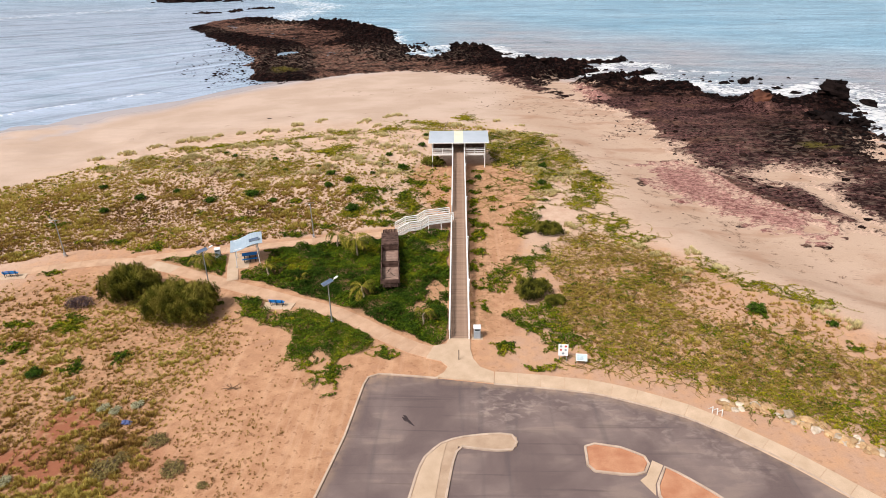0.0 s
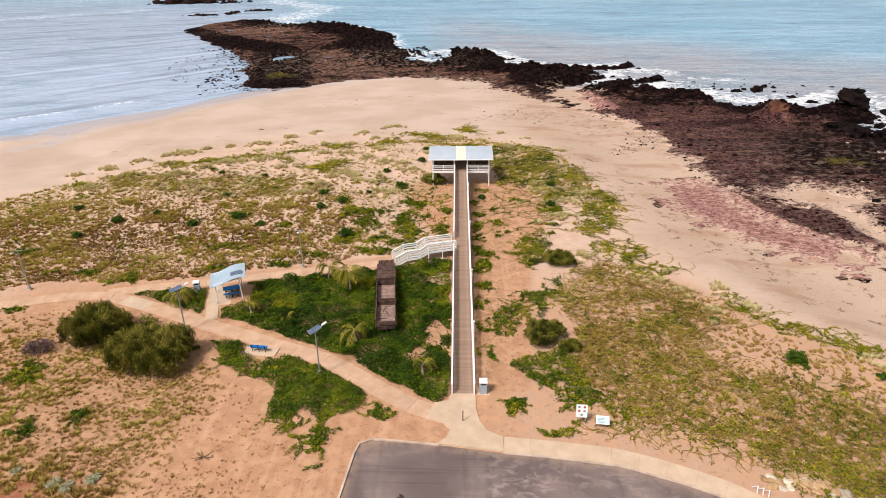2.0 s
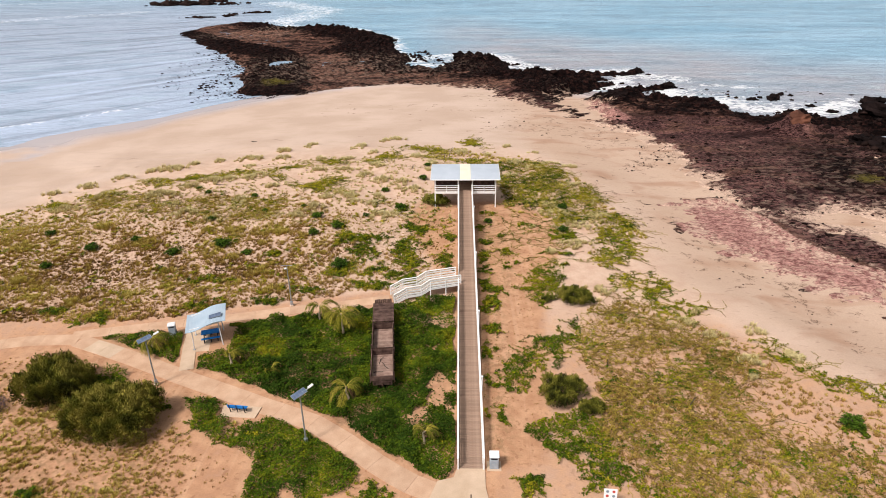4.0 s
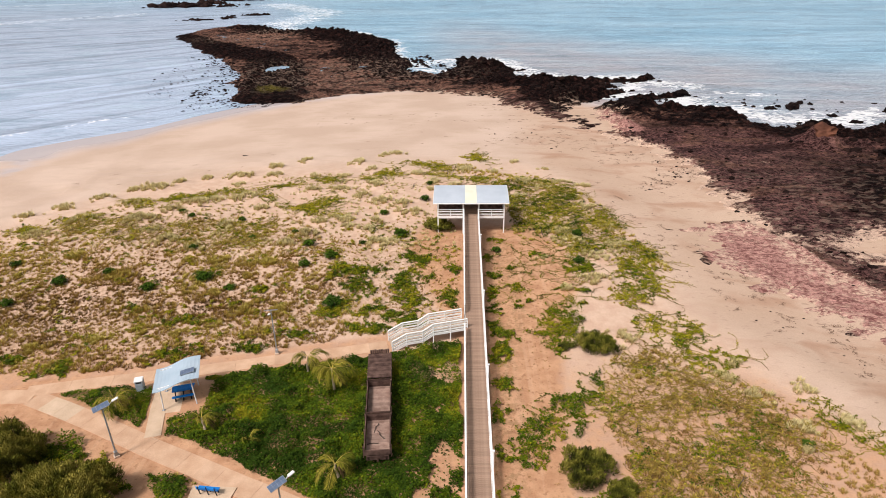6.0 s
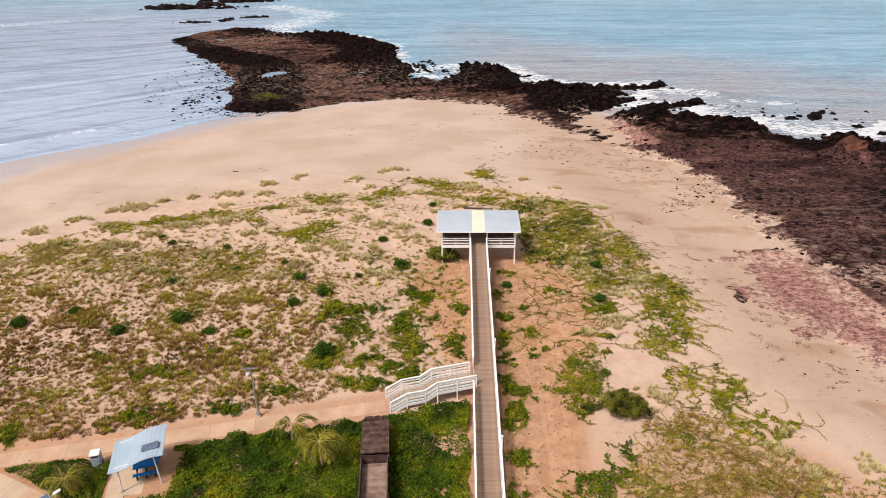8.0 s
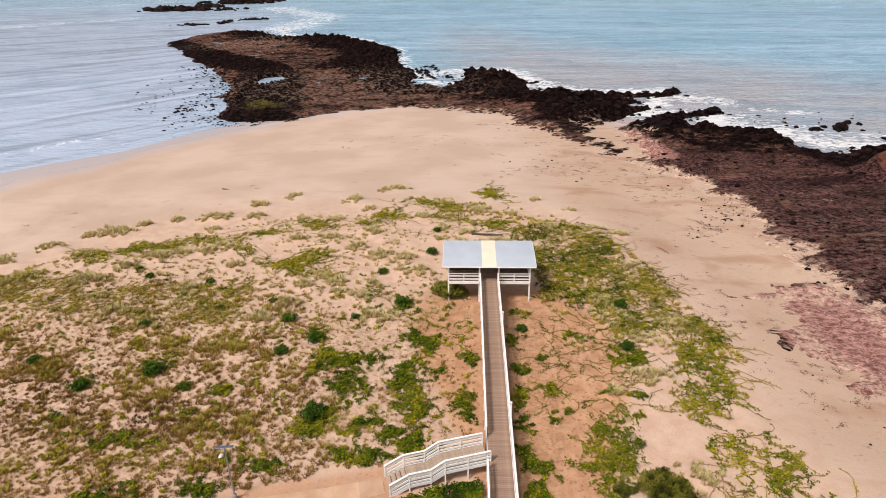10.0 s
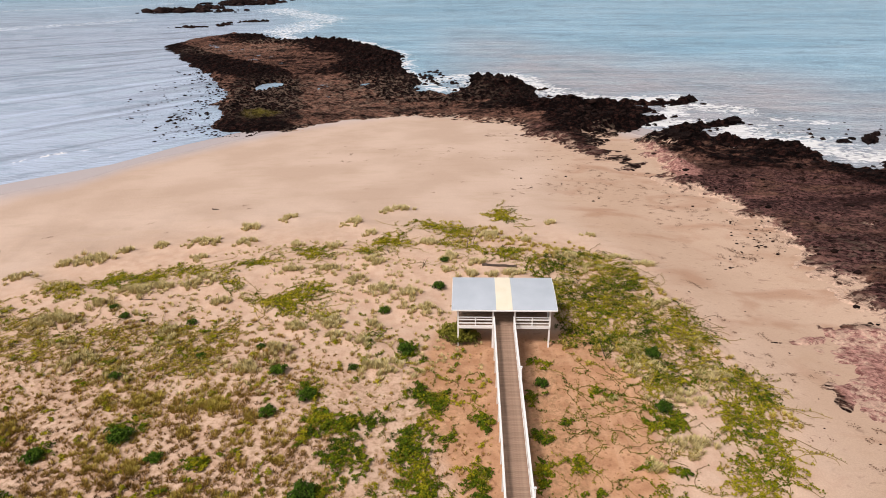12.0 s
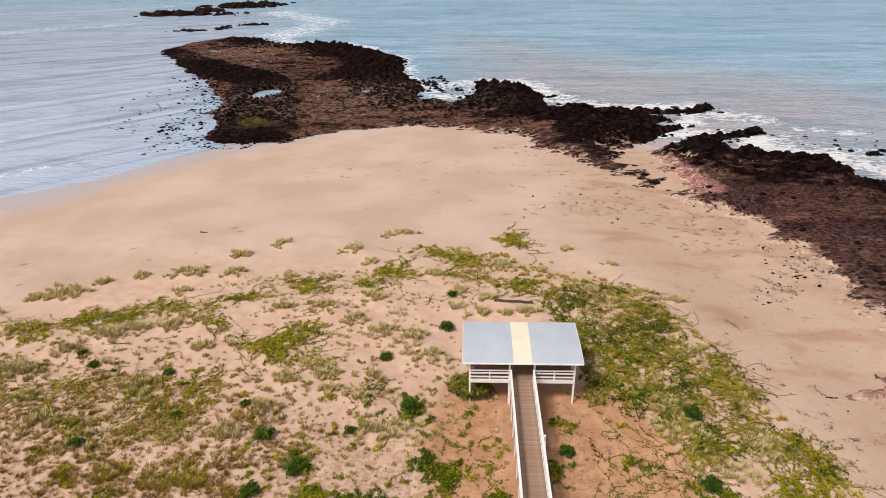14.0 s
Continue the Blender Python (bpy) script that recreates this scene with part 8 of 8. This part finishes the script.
# ---- young palms ----
def build_palm(seed, trunk, spread, fronds=9):
    rng = random.Random(seed)
    pl = tagged(new("young_palm"), "small wind-bent palm with drooping yellow-green fronds", "palm", "young palms")
    bm = bmesh.new()
    pts = [Vector((0.04 * k * rng.uniform(-1, 1), 0.04 * k * rng.uniform(-1, 1), trunk * k / 4 - 0.1)) for k in range(5)]
    for k, (a, b) in enumerate(zip(pts[:-1], pts[1:])):
        tube(bm, a, b + (b - a) * 0.08, 0.12 - 0.012 * k, 0.10 - 0.012 * k, 8)
    part("trunk", bm, PALM_BARK, pl)
    crown = pts[-1]
    for k in range(fronds + 2):
        dead = k >= fronds
        ang = 2 * math.pi * k / fronds + rng.uniform(-0.4, 0.4)
        rise, reach = (rng.uniform(0.0, 0.2) if dead else rng.uniform(0.5, 1.5)), spread * rng.uniform(0.7, 1.15) * (0.6 if dead else 1.0)
        sag = spread * (0.9 if dead else rng.uniform(0.35, 0.85))
        d = Vector((math.cos(ang) + 0.2, math.sin(ang) * 0.7, 0)).normalized()
        side = Vector((-d.y, d.x, 0))
        swing = rng.uniform(-0.25, 0.25)
        rib = []
        for i in range(9):
            t = i / 8
            rib.append(crown + (d * t * (1 - 0.15 * t) + side * swing * t * t) * reach + Vector((0.18 * t * t, 0, rise * math.sin(min(t * 1.5, 1.57)) * 0.8 - sag * t**2.2)))
        verts, faces, tint = [], [], []
        tone = rng.uniform(0.0, 0.15) if dead else rng.uniform(0.05, 0.75)
        for i in range(8):
            for j in range(5):
                t = (i + j / 5) / 8
                if t < 0.12 or rng.random() < 0.12:
                    continue
                a = rib[i].lerp(rib[i + 1], j / 5)
                step = (rib[i + 1] - rib[i]).normalized()
                ln = spread * 0.36 * math.sin(math.pi * (0.15 + 0.72 * t)) * rng.uniform(0.7, 1.1)
                for o in (-1, 1):
                    n0 = len(verts)
                    end = a + side * o * ln * 0.75 + step * ln * 0.7 - Vector((0, 0, ln * rng.uniform(0.25, 0.75)))
                    mid = a.lerp(end, 0.5) + Vector((0, 0, ln * 0.10))
                    verts += [a, mid - step * 0.030, end, mid + step * 0.030]
                    faces.append((n0, n0 + 1, n0 + 2, n0 + 3))
                    tint += [tone + rng.uniform(-0.1, 0.1)] * 4
        for i in range(8):
            n0 = len(verts)
            w = side * 0.03 * (1.2 - i / 8)
            verts += [rib[i] - w, rib[i] + w, rib[i + 1] + w * 0.8, rib[i + 1] - w * 0.8]
            faces.append((n0, n0 + 1, n0 + 2, n0 + 3))
            tint += [0.9] * 4
        part("dead_frond" if dead else "frond", raw_mesh("frond", [tuple(v) for v in verts], faces, tint=tint), DEAD_FROND if dead else PALM_LEAF, pl)
    return pl


def build_palms():
    for k, (x, y, trunk, spread, n) in enumerate(((-14.4, 19.3, 1.7, 2.0, 8), (-11.7, 16.8, 2.4, 2.1, 11), (-20.7, 11.9, 1.3, 1.4, 6), (-9.7, 7.3, 1.4, 1.8, 7), (-28.7, 14.3, 1.3, 2.0, 8), (-3.4, 2.5, 1.4, 1.2, 5), (-17.1, 10.6, 0.4, 0.9, 5))):
        build_palm(60 + k, trunk, spread, n).location = (x, y, height(x, y))


# ---- loose stones and wrack ----
def build_pebbles():
    """Small dark stones strewn round the reef and over the shallows."""
    ico = bmesh.new()
    bmesh.ops.create_icosphere(ico, subdivisions=1, radius=1)
    unit = np.array([v.co for v in ico.verts])
    tri = np.array([[v.index for v in f.verts] for f in ico.faces])
    ico.free()
    spots = []
    for outline, n, lo, hi in (([(-66, 128), (-92, 150), (-98, 215), (-80, 205), (-70, 160)], 320, 0.10, 0.42), ([(-68, 125), (-56, 131), (-66, 140), (-78, 150)], 120, 0.1, 0.35),
                               (REEF, 220, 0.12, 0.5), (FLATS, 900, 0.10, 0.5), ([(4, 96), (22, 80), (34, 66), (40, 70), (30, 98), (12, 124)], 60, 0.06, 0.2),
                               ([(26, 66), (37, 72), (38, 82), (33, 84), (31, 74)], 60, 0.08, 0.22), ([(54, 140), (64, 124), (92, 120), (100, 126), (75, 145)], 26, 0.25, 0.7),
                               ([(14, 40), (26, 30), (36, 20), (30, 50), (20, 66)], 40, 0.05, 0.12), ([(-20, 196), (-10, 178), (-4, 180), (-14, 205)], 60, 0.3, 1.0)):
        px, py = zip(*outline)
        x, y = RNG.uniform(min(px), max(px), 8 * n), RNG.uniform(min(py), max(py), 8 * n)
        k = np.flatnonzero(outline_distance(x, y, outline) < 0.5)[:n]
        s = lo + (hi - lo) * RNG.uniform(0, 1, len(k)) ** 2.5
        spots.append(np.stack([x[k], y[k], s], 1))
    # broken blocks along the surf
    x, y = RNG.uniform(-130, 98, 60000), RNG.uniform(50, 300, 60000)
    k = np.flatnonzero((line_distance(x, y, FOAM_LINE) < 15 + 5 * np.sin(x / 9)) & (rock_cover(x, y)[0] > -1.5))[:2600]
    spots.append(np.stack([x[k], y[k], 0.14 + 0.62 * RNG.uniform(0, 1, len(k)) ** 3], 1))
    x, y = RNG.uniform(-92, -48, 12000), RNG.uniform(128, 225, 12000)
    k = np.flatnonzero(np.abs(rock_cover(x, y)[0]) < 3.5)[:700]
    spots.append(np.stack([x[k], y[k], 0.10 + 0.42 * RNG.uniform(0, 1, len(k)) ** 3], 1))
    # islets far out
    for cx, cy, rx, ry, n, hi in ((-183, 408, 12, 5, 90, 3.4), (-172, 430, 7, 6, 60, 3.0), (-158, 470, 18, 14, 220, 3.2), (-153, 410, 9, 6, 40, 1.6), (-142, 328, 7, 3.5, 40, 1.2), (-128, 338, 3, 5, 30, 1.2), (-118, 350, 6, 3, 40, 1.3), (-196, 405, 8, 4, 12, 1.3)):
        a = RNG.normal(0, 0.55, (n, 2))
        spots.append(np.stack([cx + a[:, 0] * rx, cy + a[:, 1] * ry, RNG.uniform(0.35, 1.0, n) * hi], 1))
    q = np.concatenate(spots)
    x, y, s = q.T
    cover = rock_cover(x, y)[0]
    z = np.where(cover > 0, reef_height(x, y), np.maximum(ground_height(x, y), SEA - 0.05))
    z = np.maximum(z, SEA - 0.05)
    m = len(q)
    lump = 1 + 1.1 * (hashed(np.arange(m)[:, None], np.arange(len(unit))[None, :], 3) - 0.5)
    squash = RNG.uniform(0.4, 0.8, m)
    v = unit[None] * lump[..., None] * s[:, None, None] * np.stack([RNG.uniform(0.8, 1.5, m), RNG.uniform(0.7, 1.1, m), squash], 1)[:, None, :]
    v = v + np.stack([x, y, z + 0.2 * s * squash], 1)[:, None, :]
    f = tri[None] + (np.arange(m) * len(unit))[:, None, None]
    me = raw_mesh("loose_rocks", v.reshape(-1, 3), f.reshape(-1, 3))
    mat = material("loose_dark_rock", (0.005, 0.003, 0.003), (0.026, 0.014, 0.0115), 0.5, 5, 0.75, island=0.5, bump=0.8, spec=0.05)
    tagged(thing("loose_rocks", mat, data=me), "dark loose rocks strewn over reef, beach and shallows", "rock", kind="stuff")


def build_wrack():
    """Dry brown weed and litter in thin lines and clots on the beach."""
    bits = []
    for line, n, spread in (([(26, 67), (32, 72), (36, 74), (38, 80)], 60, 1.3), ([(4, 92), (14, 96), (20, 90), (28, 80)], 60, 2.6), ([(-30, 112), (-12, 116), (4, 108), (16, 96)], 40, 3.4), ([(20, 64), (24, 52), (25, 44), (30, 32)], 34, 2.4),
                            ([(-60, 68), (-40, 82), (-20, 92), (0, 92)], 14, 3.0), ([(30, 44), (34, 30), (44, 18)], 50, 2.0), ([(2, 128), (12, 112), (22, 98), (33, 80)], 70, 2.2), ([(22, 46), (27, 34), (34, 24), (42, 10)], 30, 2.2)):
        pts = along(line, 0.5)
        for _ in range(n):
            p = pts[RNG.integers(0, len(pts))]
            cx, cy, turn, long = p.x + RNG.normal(0, spread), p.y + RNG.normal(0, spread), RNG.uniform(-1.5, 1.2), RNG.uniform(0.15, 0.9)
            m = int(30 * long) + 6
            u, v = RNG.normal(0, long * 0.5, m), RNG.normal(0, 0.16, m)
            x, y = cx + u * np.cos(turn) - v * np.sin(turn), cy + u * np.sin(turn) + v * np.cos(turn)
            bits.append(leaves(np.stack([x, y, ground_height(x, y) + 0.03], 1), RNG.uniform(0.08, 0.2, m), RNG.uniform(0, 1, m), 0.2, 0.5))
    stuff("wrack", bits, tinted("dry_brown_weed", [(0.10, 0.055, 0.035), (0.20, 0.12, 0.08), (0.30, 0.20, 0.14)]), "dry brown weed and litter strewn on the beach", "seaweed")


def build_branches():
    """Thin dead branches that stand and lie among the crest plants."""
    rng = random.Random(31)
    for x, y, lean, long in ((-2.6, 71.0, 70, 2.2), (-3.3, 69.2, 85, 1.6), (1.2, 70.5, 30, 1.8), (-8.5, 63.0, 20, 1.7), (-12.5, 66.5, 24, 1.5), (-24.0, 60.5, 15, 2.2), (-40.5, 50.0, 12, 2.6), (-46.0, 52.5, 15, 2.8),
                             (-49.5, 49.5, 10, 2.4), (-43.0, 47.0, 12, 2.4), (-35.0, 55.0, 14, 2.2), (13.5, 57.0, 18, 1.9), (9.0, 46.5, 40, 1.8), (14.8, 44.0, 16, 2.0), (17.2, 6.8, 62, 1.5), (11.9, 12.0, 75, 1.2)):
        br = tagged(new("dead_branch"), "thin grey-brown dead branch among dune plants", "branch", "dead branches")
        bm, turn = bmesh.new(), rng.uniform(0, 6.28)
        d = Vector((math.cos(turn) * math.cos(radians(lean)), math.sin(turn) * math.cos(radians(lean)), math.sin(radians(lean))))
        pts = [Vector((0, 0, -0.1))]
        for k in range(5):
            pts.append(pts[-1] + (d + Vector((rng.uniform(-0.25, 0.25), rng.uniform(-0.25, 0.25), rng.uniform(-0.12, 0.12)))) * long / 5)
        for k, (a, b) in enumerate(zip(pts[:-1], pts[1:])):
            tube(bm, a, b, 0.045 - 0.007 * k, 0.038 - 0.007 * k, 6)
        part("stem", bm, DRIFTWOOD, br)
        for k in (2, 3):
            tip = pts[k] + (d + Vector((rng.uniform(-0.8, 0.8), rng.uniform(-0.8, 0.8), 0.2))) * long * 0.3
            part("twig", tube(bmesh.new(), pts[k], tip, 0.022, 0.008, 5), DRIFTWOOD, br)
        br.location = (x, y, height(x, y))
    for x, y, turn in ((-7.5, 9.6, 0.4), (-7.0, 10.4, 2.2), (-7.4, 11.1, 1.2)):
        br = tagged(new("dead_branch"), "crooked dead branch lying in the wagon's tray", "branch", "dead branches")
        bm, p = bmesh.new(), Vector((-0.45 * math.cos(turn), -0.45 * math.sin(turn), 0.03))
        for k in range(5):
            q = p + Vector((0.2 * math.cos(turn + rng.uniform(-0.7, 0.7)), 0.2 * math.sin(turn + rng.uniform(-0.7, 0.7)), 0.01))
            tube(bm, p, q, 0.03, 0.026, 6)
            p = q
        part("stem", bm, DRIFTWOOD, br)
        br.location = (x, y, 1.23)


build_branches()
build_wrack()
build_grass()
build_creepers()
build_bushes()
build_palms()
build_pebbles()
